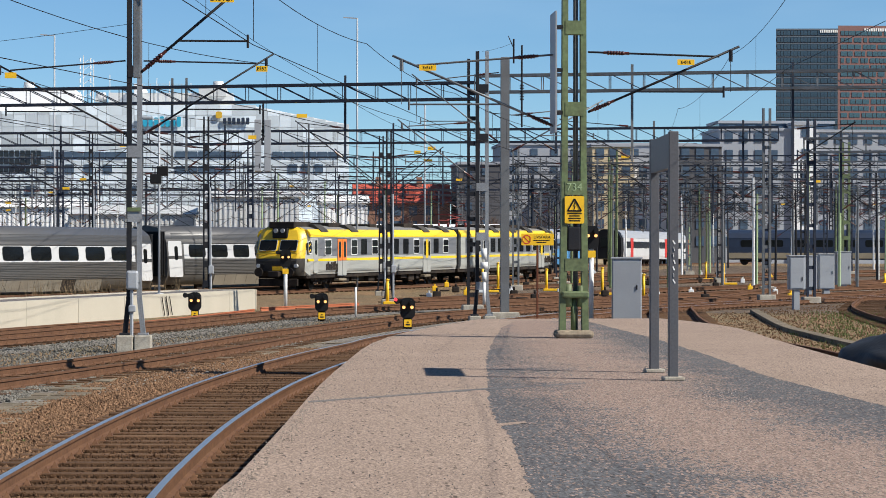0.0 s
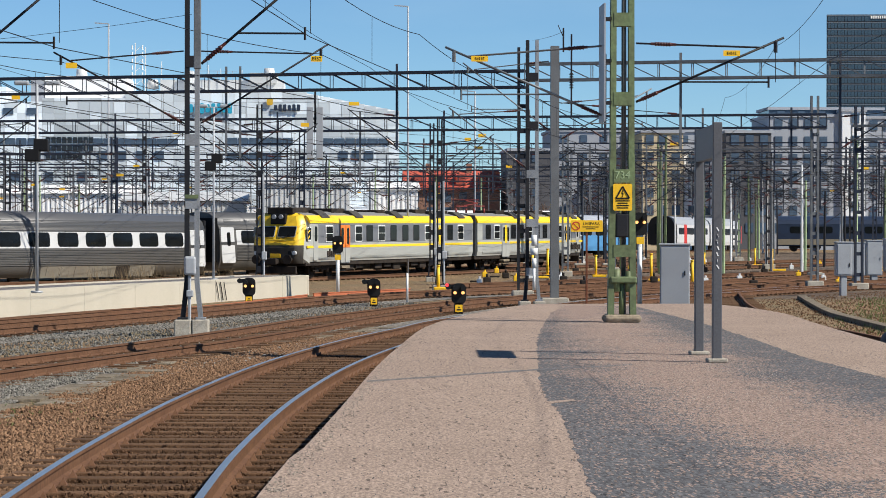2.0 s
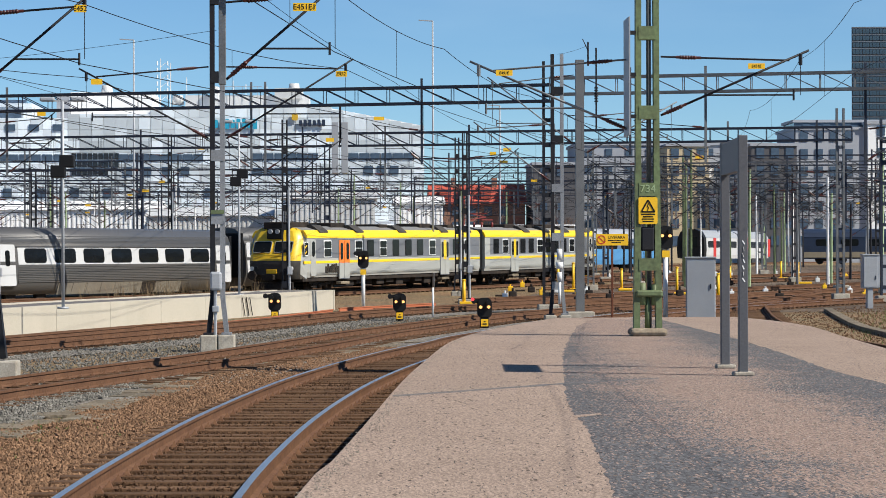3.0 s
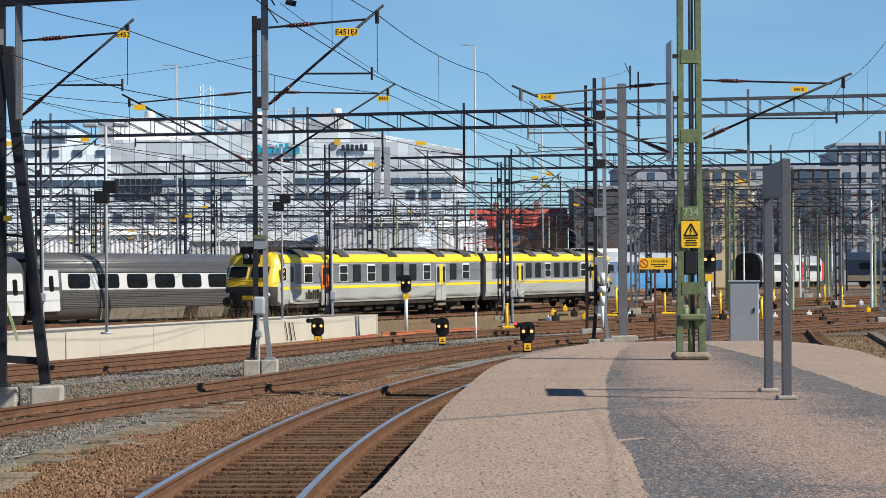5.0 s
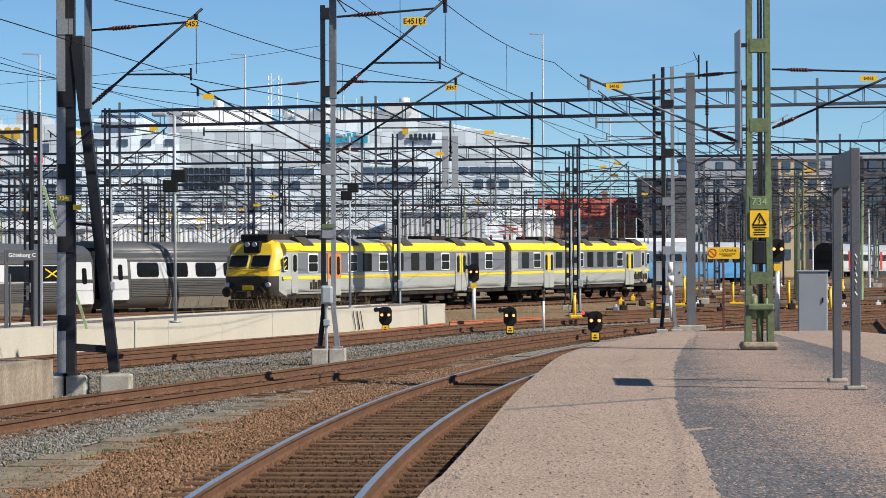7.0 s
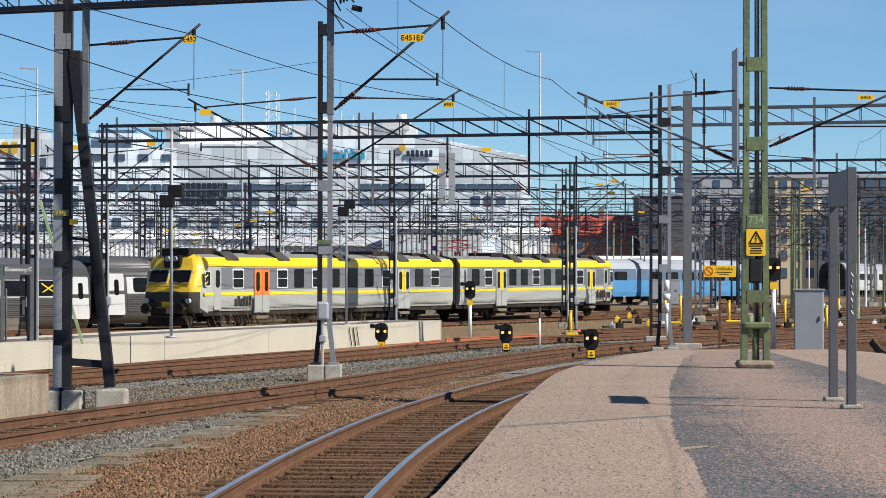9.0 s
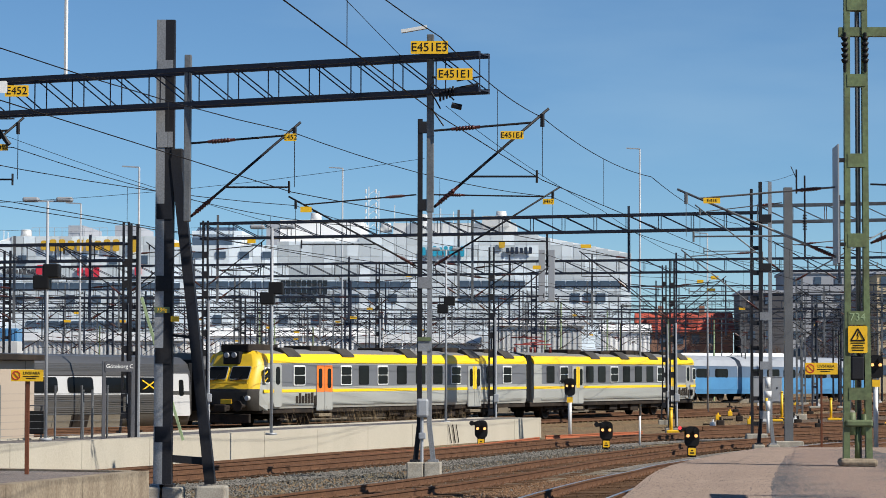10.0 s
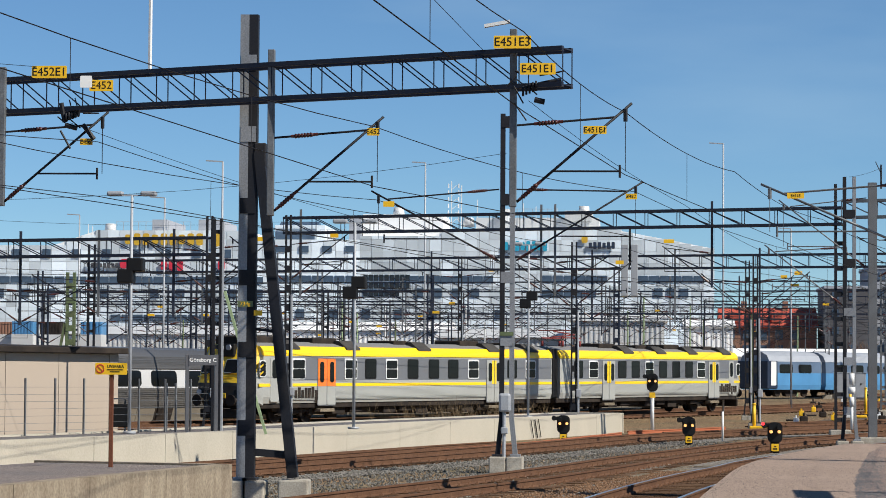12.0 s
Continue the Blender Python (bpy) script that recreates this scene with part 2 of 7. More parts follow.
body_m = material("train_light_grey", (0.40, 0.41, 0.39), 0.42, 0.15, vary=0.1, scale=0.7, second=(0.31, 0.30, 0.275), streak=(0.3, 1, 1.2))
band_m = material("train_dark_band", (0.155, 0.165, 0.185), 0.4, 0.1, vary=0.1, scale=0.7, second=(0.15, 0.15, 0.155))
roof_m = material("train_roof_grey", (0.19, 0.19, 0.185), 0.6, vary=0.15, scale=0.9, second=(0.20, 0.19, 0.18))
orange_m = material("orange_door_paint", (0.85, 0.20, 0.03), 0.4, vary=0.06)
pane_m = glass("dark_train_glass", (0.007, 0.008, 0.009), 0.08, 0.3)
silver_m = material("brushed_silver_train", (0.105, 0.107, 0.112), 0.42, 0.3, vary=0.1, scale=0.6, second=(0.125, 0.12, 0.12), streak=(0.2, 1, 1.5))
skirt_m = material("dusty_skirt_paint", (0.22, 0.20, 0.165), 0.55, 0.1, vary=0.15, scale=0.9, second=(0.15, 0.13, 0.105))
silver_low_m = material("dark_silver_train", (0.105, 0.103, 0.10), 0.42, 0.25, vary=0.12, scale=0.6, second=(0.12, 0.11, 0.10), streak=(0.2, 1, 1.5))
door_white_m = material("train_white", (0.52, 0.53, 0.54), 0.4, vary=0.06, scale=0.8)
coach_blue_m = material("coach_blue", (0.08, 0.25, 0.48), 0.4, vary=0.08, scale=0.8, second=(0.045, 0.14, 0.30))
navy_m = material("navy_paint", (0.018, 0.03, 0.06), 0.45, vary=0.12, scale=0.8)
lamp_m = material("amber_lamp", (1.0, 0.50, 0.16), 0.3, glow=0.8)
red_lamp_m = material("red_lamp", (1.0, 0.05, 0.06), 0.3, glow=0.9)


# ---- mesh helpers ----
def finish(name, bm, mat, parent=None, label=""):
    me = bpy.data.meshes.new(name)
    bm.normal_update()
    bm.to_mesh(me)
    bm.free()
    for m in (mat if isinstance(mat, (list, tuple)) else [mat]):
        me.materials.append(m)
    ob = new(name, me)
    if parent:
        ob.parent = parent
    if label:
        ob["label"] = label
    return ob


def part(name, bm, mat, parent, label=""):
    return finish(name, bm, mat, parent, label)


def share(name, me, parent, m):
    ob = new(name, me)
    ob.parent = parent
    ob.matrix_basis = m
    return ob


def thing(name, m, label, category, group="", kind=""):
    ob = new(name)
    ob.empty_display_size = 0.2
    ob.matrix_world = m
    return tagged(ob, label, category, group, kind)


def cuboid(bm, x0, x1, y0, y1, z0, z1, bevel=0.0, mi=0):
    vs = [bm.verts.new(p) for p in ((x0, y0, z0), (x1, y0, z0), (x1, y1, z0), (x0, y1, z0), (x0, y0, z1), (x1, y0, z1), (x1, y1, z1), (x0, y1, z1))]
    fs = [bm.faces.new([vs[i] for i in f]) for f in ((3, 2, 1, 0), (4, 5, 6, 7), (0, 1, 5, 4), (1, 2, 6, 5), (2, 3, 7, 6), (3, 0, 4, 7))]
    for f in fs:
        f.material_index = mi
    if bevel:
        es = list({e for f in fs for e in f.edges})
        bmesh.ops.bevel(bm, geom=es, offset=bevel, segments=2, affect="EDGES", profile=0.5)


def rod(bm, p, q, r, n=6, r2=None, mi=0):
    """A round bar from p to q."""
    p, q = Vector(p), Vector(q)
    w = (q - p).normalized()
    a = w.orthogonal().normalized()
    b = w.cross(a)
    r2 = r if r2 is None else r2
    lo = [bm.verts.new(p + (a * math.cos(6.28319 * i / n) + b * math.sin(6.28319 * i / n)) * r) for i in range(n)]
    hi = [bm.verts.new(q + (a * math.cos(6.28319 * i / n) + b * math.sin(6.28319 * i / n)) * r2) for i in range(n)]
    fs = [bm.faces.new((lo[i], lo[(i + 1) % n], hi[(i + 1) % n], hi[i])) for i in range(n)]
    for f in fs:
        f.smooth = n > 6
    fs += [bm.faces.new(lo[::-1]), bm.faces.new(hi)]
    for f in fs:
        f.material_index = mi


def bar(bm, p, q, w, h, mi=0):
    """A square bar from p to q, w wide sideways and h high."""
    p, q = Vector(p), Vector(q)
    d = (q - p).normalized()
    up = Vector((0, 0, 1)) if abs(d.z) < 0.95 else Vector((0, 1, 0))
    s = d.cross(up).normalized() * (w / 2)
    u = s.cross(d).normalized() * (h / 2)
    a = [bm.verts.new(p + k) for k in (-s - u, s - u, s + u, -s + u)]
    b = [bm.verts.new(q + k) for k in (-s - u, s - u, s + u, -s + u)]
    fs = [bm.faces.new((a[i], a[(i + 1) % 4], b[(i + 1) % 4], b[i])) for i in range(4)] + [bm.faces.new(a[::-1]), bm.faces.new(b)]
    for f in fs:
        f.material_index = mi


def slab(bm, ring, z0, z1, mi=0):
    """An upright prism over a ring of (x, y)."""
    lo = [bm.verts.new((x, y, z0)) for x, y in ring]
    hi = [bm.verts.new((x, y, z1)) for x, y in ring]
    n = len(ring)
    fs = [bm.faces.new((lo[i], lo[(i + 1) % n], hi[(i + 1) % n], hi[i])) for i in range(n)] + [bm.faces.new(hi), bm.faces.new(lo[::-1])]
    for f in fs:
        f.material_index = mi


def extrude_x(bm, ring, x0, x1, mi=0, smooth=False):
    """A prism along x over a ring of (y, z)."""
    a = [bm.verts.new((x0, y, z)) for y, z in ring]
    b = [bm.verts.new((x1, y, z)) for y, z in ring]
    n = len(ring)
    fs = [bm.faces.new((a[i], b[i], b[(i + 1) % n], a[(i + 1) % n])) for i in range(n)]
    for f in fs:
        f.smooth = smooth
    fs += [bm.faces.new(a), bm.faces.new(b[::-1])]
    for f in fs:
        f.material_index = mi


def writing(words, size, mat, parent, m, label=""):
    """Letters as a thin mesh in the built-in font; local x runs along the line, y up it."""
    c = bpy.data.curves.new("letters", "FONT")
    c.body, c.size, c.align_x, c.align_y, c.extrude = words, size, "CENTER", "CENTER", 0.002
    tmp = bpy.data.objects.new("letters", c)
    scene.collection.objects.link(tmp)
    dg = bpy.context.evaluated_depsgraph_get()
    me = bpy.data.meshes.new_from_object(tmp.evaluated_get(dg))
    bpy.data.objects.remove(tmp)
    me.materials.clear()
    me.materials.append(mat)
    ob = new("lettering", me)
    ob.parent = parent
    ob.matrix_basis = m
    if label:
        ob["label"] = label
    return ob


def tube(bm, pts, r, n=3):
    """One unbroken thin tube through pts."""
    pts = [Vector(p) for p in pts]
    rings = []
    for i, p in enumerate(pts):
        d = (pts[min(i + 1, len(pts) - 1)] - pts[max(i - 1, 0)]).normalized()
        a = d.cross(Vector((0, 0, 1)) if abs(d.z) < .9 else Vector((1, 0, 0))).normalized()
        b = d.cross(a)
        rings.append([bm.verts.new(p + (a * math.cos(6.2832 * k / n) + b * math.sin(6.2832 * k / n)) * r) for k in range(n)])
    for u, v in zip(rings, rings[1:]):
        for k in range(n):
            bm.faces.new((u[k], u[(k + 1) % n], v[(k + 1) % n], v[k]))
    bm.faces.new(rings[0][::-1])
    bm.faces.new(rings[-1])


def smooth_line(points, step=1.0):
    """A smooth line through (x, y) points, sampled about every step metres."""
    pts = [Vector(p) for p in points]
    out = []
    for i in range(len(pts) - 1):
        p0, p1, p2, p3 = pts[max(i - 1, 0)], pts[i], pts[i + 1], pts[min(i + 2, len(pts) - 1)]
        n = max(2, int((p2 - p1).length / step))
        for k in range(n):
            t = k / n
            out.append(0.5 * (2 * p1 + (p2 - p0) * t + (2 * p0 - 5 * p1 + 4 * p2 - p3) * t * t + (3 * p1 - p0 - 3 * p2 + p3) * t ** 3))
    out.append(pts[-1])
    return out


def rise(y):
    """The yard climbs gently away from the platforms."""
    return min(1.0, max(0.0, 0.006 * (y - 128)))



# ---- ground and tracks ----
def make_ground():
    bm = bmesh.new()
    xs = [-3000, -400, -120, -60, -30, -15, 0, 15, 30, 60, 120, 400, 3000]
    ys = [-600, -40, 0, 20, 40, 60, 80, 100, 128, 160, 200, 240, 290, 350, 600, 1500, 4500]
    grid = [[bm.verts.new((x, y, -0.21 + rise(y))) for x in xs] for y in ys]
    for j in range(len(ys) - 1):
        for i in range(len(xs) - 1):
            bm.faces.new((grid[j][i], grid[j][i + 1], grid[j + 1][i + 1], grid[j + 1][i]))
    tagged(finish("ground", bm, ballast_m), "brown gravel yard ground between railway tracks", "ground", kind="structure")


def ribbon(name, line, left, right, z, mat, label, category="ballast"):
    bm = bmesh.new()
    pts = smooth_line(line, 2.0)
    row = []
    for i, p in enumerate(pts):
        d = (pts[min(i + 1, len(pts) - 1)] - pts[max(i - 1, 0)]).normalized()
        s = Vector((d.y, -d.x))
        wob = 0.18 * noise.noise((p.x, p.y, 3.0))
        a, b = p - s * (left + wob), p + s * (right + wob)
        row.append((bm.verts.new((a.x, a.y, z + rise(a.y))), bm.verts.new((b.x, b.y, z + rise(b.y)))))
    for (a, b), (c, e) in zip(row, row[1:]):
        bm.faces.new((a, b, e, c))
    return tagged(finish(name, bm, mat), label, category, kind="structure")


PROFILE = ((-.07, -.16), (.07, -.16), (.07, -.145), (.015, -.125), (.015, -.045), (.036, -.035), (.036, 0), (-.036, 0), (-.036, -.035), (-.015, -.045), (-.015, -.125), (-.07, -.145))


def rail_mesh(line, shift, z=0.0):
    bm = bmesh.new()
    rings = []
    for i, p in enumerate(line):
        d = (line[min(i + 1, len(line) - 1)] - line[max(i - 1, 0)]).normalized()
        s = Vector((d.y, -d.x))
        rings.append([bm.verts.new((p.x + s.x * (shift + o), p.y + s.y * (shift + o), h + z + rise(p.y))) for o, h in PROFILE])
    n = len(PROFILE)
    for a, b in zip(rings, rings[1:]):
        for k in range(n):
            f = bm.faces.new((a[k], a[(k + 1) % n], b[(k + 1) % n], b[k]))
            f.material_index = 1 if k == 6 else 0
    bm.faces.new(rings[0][::-1])
    bm.faces.new(rings[-1])
    return bm


def beam_mesh(name, lx, ly, z0, z1, mat, bevel=0.012):
    bm = bmesh.new()
    cuboid(bm, -lx / 2, lx / 2, -ly / 2, ly / 2, z0, z1, bevel)
    me = bpy.data.meshes.new(name)
    bm.to_mesh(me)
    bm.free()
    me.materials.append(mat)
    return me


SLEEPER = beam_mesh("sleeper", 2.6, 0.24, -0.30, -0.155, sleeper_m)


def track(label, points, bright, near=(0, 0), step=2.0, sleepers=True):
    """A track of standard gauge; sleepers in the stretch near=(y0, y1) are pieces of their own."""
    line = smooth_line(points, step)
    t = thing("railway_track", Matrix(), label, "railway track", "tracks of the yard", "structure")
    for s in (-0.7535, 0.7535):
        part("rail", rail_mesh(line, s), [rail_m, shine_m if bright else rail_m], t, "rusty steel rail with a polished head" if bright else "")
    if not sleepers:
        return t
    rest, clips = bmesh.new(), bmesh.new()
    run, due = 0.0, 0.0
    rnd = random.Random(len(points) * 7 + int(points[0][0] * 10))
    for a, b in zip(line, line[1:]):
        seg = (b - a).length
        while due <= run + seg:
            p = a.lerp(b, (due - run) / seg)
            d = (b - a).normalized()
            ang = math.atan2(d.y, d.x) - math.pi / 2 + rnd.uniform(-.015, .015)
            m = Matrix.Translation((p.x, p.y, rise(p.y) + rnd.uniform(-.012, .006))) @ Matrix.Rotation(ang, 4, "Z")
            if near[0] <= p.y <= near[1]:
                share("sleeper", SLEEPER, t, m)
            elif p.y < 260:
                vs = [rest.verts.new(m @ Vector(v)) for v in ((-1.3, -.12, -.155), (1.3, -.12, -.155), (1.3, .12, -.155), (-1.3, .12, -.155), (-1.3, -.12, -.3), (1.3, -.12, -.3), (1.3, .12, -.3), (-1.3, .12, -.3))]
                for f in ((0, 1, 2, 3), (4, 5, 1, 0), (5, 6, 2, 1), (6, 7, 3, 2), (7, 4, 0, 3)):
                    rest.faces.new([vs[i] for i in f])
            if p.y < 130:
                for s in (-0.7535, 0.7535):
                    for k in (-0.1, 0.1):
                        c = m @ Vector((s + k, 0, 0))
                        q = [clips.verts.new(c + Vector(v)) for v in ((-.035, -.06, -.155), (.035, -.06, -.155), (.035, .06, -.155), (-.035, .06, -.155), (0, 0, -.085))]
                        for f in ((0, 1, 4), (1, 2, 4), (2, 3, 4), (3, 0, 4)):
                            clips.faces.new([q[i] for i in f])
            due += 0.65
        run += seg
    if rest.verts:
        tagged(part("sleepers", rest, sleeper_m, t), kind="stuff")
    else:
        rest.free()
    if clips.verts:
        tagged(part("rail_clips", clips, rail_m, t), kind="stuff")
    else:
        clips.free()
    return t


T1 = [(-2.3, -12), (-2.1, 0), (-1.9, 12), (-1.73, 20.7), (-1.55, 26), (-1.15, 33), (-0.46, 41), (0.40, 48), (1.38, 54.3), (2.45, 60), (3.45, 65.6), (6.6, 78), (11.5, 93), (17.5, 107), (26, 122), (40, 143), (58, 166), (95, 208)]
T2 = [(-13.2, -4), (-11.2, 12), (-9.0, 25), (-7.4, 32), (-6.65, 35.7), (-5.85, 39.7), (-4.98, 43.3), (-3.88, 47.9), (-2.85, 52), (-1.02, 61.0), (.35, 68.4), (1.9, 74.9), (3.9, 83.5), (6.9, 93), (12.8, 108), (24, 128), (42, 153), (70, 188), (120, 250)]
T3 = [(-19.5, 20), (-14.6, 38), (-9.7, 55), (-8.2, 60), (-6.4, 66.3), (-4.8, 72.3), (-3.1, 79), (.3, 93), (5.2, 106), (12, 119.5), (22.5, 136.5), (36, 156), (62, 190), (100, 238)]
LINE_TURN, LINE_BEND = radians(29.58), -0.002395     # heading at HOLD, and its change for each metre
HOLD = Vector((-11.86, 119.8))


def on_line(u, side=0.0):
    a, b = LINE_TURN, LINE_TURN + LINE_BEND * u
    p = HOLD + Vector((math.cos(a) - math.cos(b), math.sin(b) - math.sin(a))) / LINE_BEND + Vector((math.cos(b), -math.sin(b))) * side
    return (p.x, p.y)


make_ground()
ribbon("yard_bed", [(18, 99), (24, 130), (33, 170), (45, 215), (62, 290)], 16, 26, -0.203, yard_m, "dark brown oily yard ground between many tracks")
ribbon("oily_ballast_bed", T1, 1.6, 1.6, -0.196, oily_m, "dark oily brown stone bed under a track")
ribbon("grey_ballast_bed", T2, 2.3, 2.5, -0.190, grey_ballast_m, "pale grey crushed stone bed under a track")
ribbon("grey_ballast_bed", T3, 2.4, 2.6, -0.192, grey_ballast_m, "pale grey crushed stone bed between two tracks")
track("curved near track with brown wooden sleepers and shiny rails", T1, True, (15, 66), 1.0)
track("rusty track curving through grey crushed stone", T2, False, (30, 78))
track("rusty track beside a low concrete platform wall", T3, False)
track("gently curved yard track carrying the yellow passenger train", [on_line(u) for u in (-60, -40, -20, 0, 20, 40, 60, 80, 100, 130)], False)
track("yard track with rusty rails behind the passenger train", [on_line(u, -4.8) for u in (-70, -40, -20, 0, 20, 40, 60, 80, 100, 130)], False)
track("yard track with rusty rails in brown gravel", [(1.5, 98), (9, 112), (16, 124), (27, 144), (40, 166), (70, 215)], False)
track("yard track with rusty rails in brown gravel", [(6, 121), (16, 138), (28, 157), (44, 181), (70, 220)], False)
track("yard track with rusty rails in brown gravel", [(12, 152), (24, 172), (40, 198), (62, 232)], False)
track("yard track with rusty rails in brown gravel", [(20, 182), (36, 208), (60, 245)], False)
track("sharply curved track beside the platform", [(9.9, 36), (10.5, 47), (10.95, 56), (11.1, 63), (11.5, 70.5), (12.25, 78.5), (13.75, 89.8), (16.2, 105.3), (20.2, 118.5), (28.4, 146.5), (40, 175), (56, 212)], False, (44, 110), 1.0)
track("curved track in rough brown gravel", [(16.5, 50), (18, 66), (20.4, 84), (21.7, 92.4), (24.1, 105), (29.4, 126), (35.2, 146), (47, 180)], False)


track("yard track under the white commuter train", [(36.2 + .355 * d, 283.5 + .935 * d) for d in (-60, -30, 0, 30, 60, 90)], False, sleepers=False)


def scatter(name, count, lines, y0, y1, spread, size, mat, label, seed, z=-0.2):
    """Loose stones along lines of (x, y)."""
    rnd = random.Random(seed)
    bm_v, bm_f = [], []
    base = [(1, 0, 0), (-1, 0, 0), (0, 1, 0), (0, -1, 0), (0, 0, 1), (0, 0, -1)]
    tri = [(0, 2, 4), (2, 1, 4), (1, 3, 4), (3, 0, 4), (2, 0, 5), (1, 2, 5), (3, 1, 5), (0, 3, 5)]
    while len(bm_v) < count * 6:
        y = y0 + (y1 - y0) * rnd.random() ** 1.5
        lo, hi = spread(y)
        x = rnd.uniform(lo, hi)
        s = size * rnd.uniform(0.5, 1.5)
        e = Euler((rnd.uniform(0, 6), rnd.uniform(0, 6), rnd.uniform(0, 6))).to_matrix()
        k = len(bm_v)
        for b in base:
            v = e @ Vector((b[0] * s * rnd.uniform(.6, 1.2), b[1] * s * rnd.uniform(.5, 1), b[2] * s * rnd.uniform(.4, .9)))
            bm_v.append((x + v.x, y + v.y, z + s * 0.3 + v.z + rise(y)))
        bm_f += [tuple(k + i for i in f) for f in tri]
    me = bpy.data.meshes.new(name)
    me.from_pydata(bm_v, [], bm_f)
    me.materials.append(mat)
    tagged(new(name, me), label, "gravel", kind="stuff")


def along(points):
    line = smooth_line(points, 1.0)
    return lambda y: min(line, key=lambda p: abs(p.y - y)).x


oily_stone_m = material("oily_stone", (0.125, 0.07, 0.04), 0.95, vary=0.2, scale=8, island=0.8)
x1, x2, x3 = along(T1), along(T2), along(T3)
PATH = [(-5.5, 10), (-4.95, 20), (-4.7, 26), (-4.47, 30.7), (-3.93, 34.9), (-3.2, 44), (-2.6, 51), (-.5, 59), (1.6, 66), (8, 90)]
xp = along(PATH)
c1 = {y: (x1(y), x2(y), x3(y), xp(y)) for y in range(0, 131)}
scatter("brown_gravel", 42000, None, 17, 62, lambda y: (c1[int(y)][3] + .1 + .5 * noise.noise((0, y * .5, 7)), c1[int(y)][0] - .9), 0.027, stone_m, "loose brown track stones beside the near rails", 5)
scatter("oily_gravel", 26000, None, 17, 60, lambda y: (c1[int(y)][0] - .9, c1[int(y)][0] + 1.5), 0.02, oily_stone_m, "brown oily stones between the near rails", 9, -0.178)
scatter("grey_gravel", 26000, None, 34, 92, lambda y: (c1[int(y)][2] + .2, c1[int(y)][1] + 1.2), 0.03, pale_stone_m, "loose pale grey crushed stone between the tracks", 6)
scatter("grey_gravel", 22000, None, 22, 66, lambda y: (c1[int(y)][1] + .8, c1[int(y)][3] - .3 + .6 * noise.noise((4, y * .5, 7))), 0.026, pale_stone_m, "loose pale grey stones between the track and a board path", 8, -.186)
scatter("mixed_gravel", 9000, None, 58, 120, lambda y: (c1[int(min(y, 125))][0] + 3.5, c1[int(min(y, 125))][0] + 12), 0.028, stone_m, "loose brown stones and rubble past the platform end", 7)


# ---- platforms ----
def platform(name, ring, top, mat_top, mat_side, label, lip=0.16):
    """A raised platform: a slab that overhangs a set-back wall."""
    p = thing(name, Matrix(), label, "platform", kind="structure")
    bm = bmesh.new()
    slab(bm, ring, top - lip, top)
    part("surface", bm, mat_top, p)
    c = Vector((sum(x for x, _ in ring) / len(ring), sum(y for _, y in ring) / len(ring)))
    bm = bmesh.new()
    inner = []
    for x, y in ring:
        w = (c - Vector((x, y)))
        inner.append((x + 0.12 * (1 if w.x > 0 else -1), y + 0.05 * (1 if w.y > 0 else -1)))
    slab(bm, inner, -0.5, top - lip)
    part("wall", bm, mat_side, p)
    return p


LEFT_EDGE = [(-1.3, -15), (-0.95, 0), (-0.38, 15), (-0.15, 18.3), (0.10, 22.2), (0.60, 30.3), (1.02, 36), (1.66, 43.7), (2.55, 50), (4.0, 57), (4.75, 60)]
RIGHT_EDGE = [(8.9, 60.4), (9.25, 57), (9.25, 52), (8.75, 46.5), (8.2, 39.4), (7.8, 33.7), (7.2, 24), (6.7, 10), (6.4, -15)]
edge_l = [(p.x, p.y) for p in smooth_line(LEFT_EDGE, 2.5)]
edge_r = [(p.x, p.y) for p in smooth_line(RIGHT_EDGE, 2.5)]
main = platform("platform_main", edge_l + edge_r, RAISED, pave_m, stained_m, "worn pinkish asphalt station platform with a ragged edge")
bm = bmesh.new()
slab(bm, [(4.75, 59.98), (8.9, 60.38), (9.6, 67), (5.6, 66.5)], -0.3, -0.15)
for f in bm.faces:
    for v in f.verts:
        if v.co.y < 61 and v.co.z > -0.2:
            v.co.z = RAISED - 0.01
tagged(finish("platform_ramp", bm, worn_m), "sloping end of the asphalt platform", "platform", kind="structure")


def overlay(name, ring, z, mat, label, rough_edge=0.05, seed=1):
    """A thin layer of newer surfacing with an uneven border."""
    rnd = random.Random(seed)
    pts = []
    n = len(ring)
    for i in range(n):
        a, b = Vector(ring[i]), Vector(ring[(i + 1) % n])
        k = max(1, int((b - a).length / 0.22))
        for j in range(k):
            p = a.lerp(b, j / k)
            pts.append((p.x + rnd.uniform(-rough_edge, rough_edge), p.y + rnd.uniform(-rough_edge, rough_edge)))
    bm = bmesh.new()
    slab(bm, pts, RAISED - 0.02, z)
    bmesh.ops.triangulate(bm, faces=[f for f in bm.faces if len(f.verts) > 4])
    return tagged(finish(name, bm, mat), label, "asphalt", kind="structure")


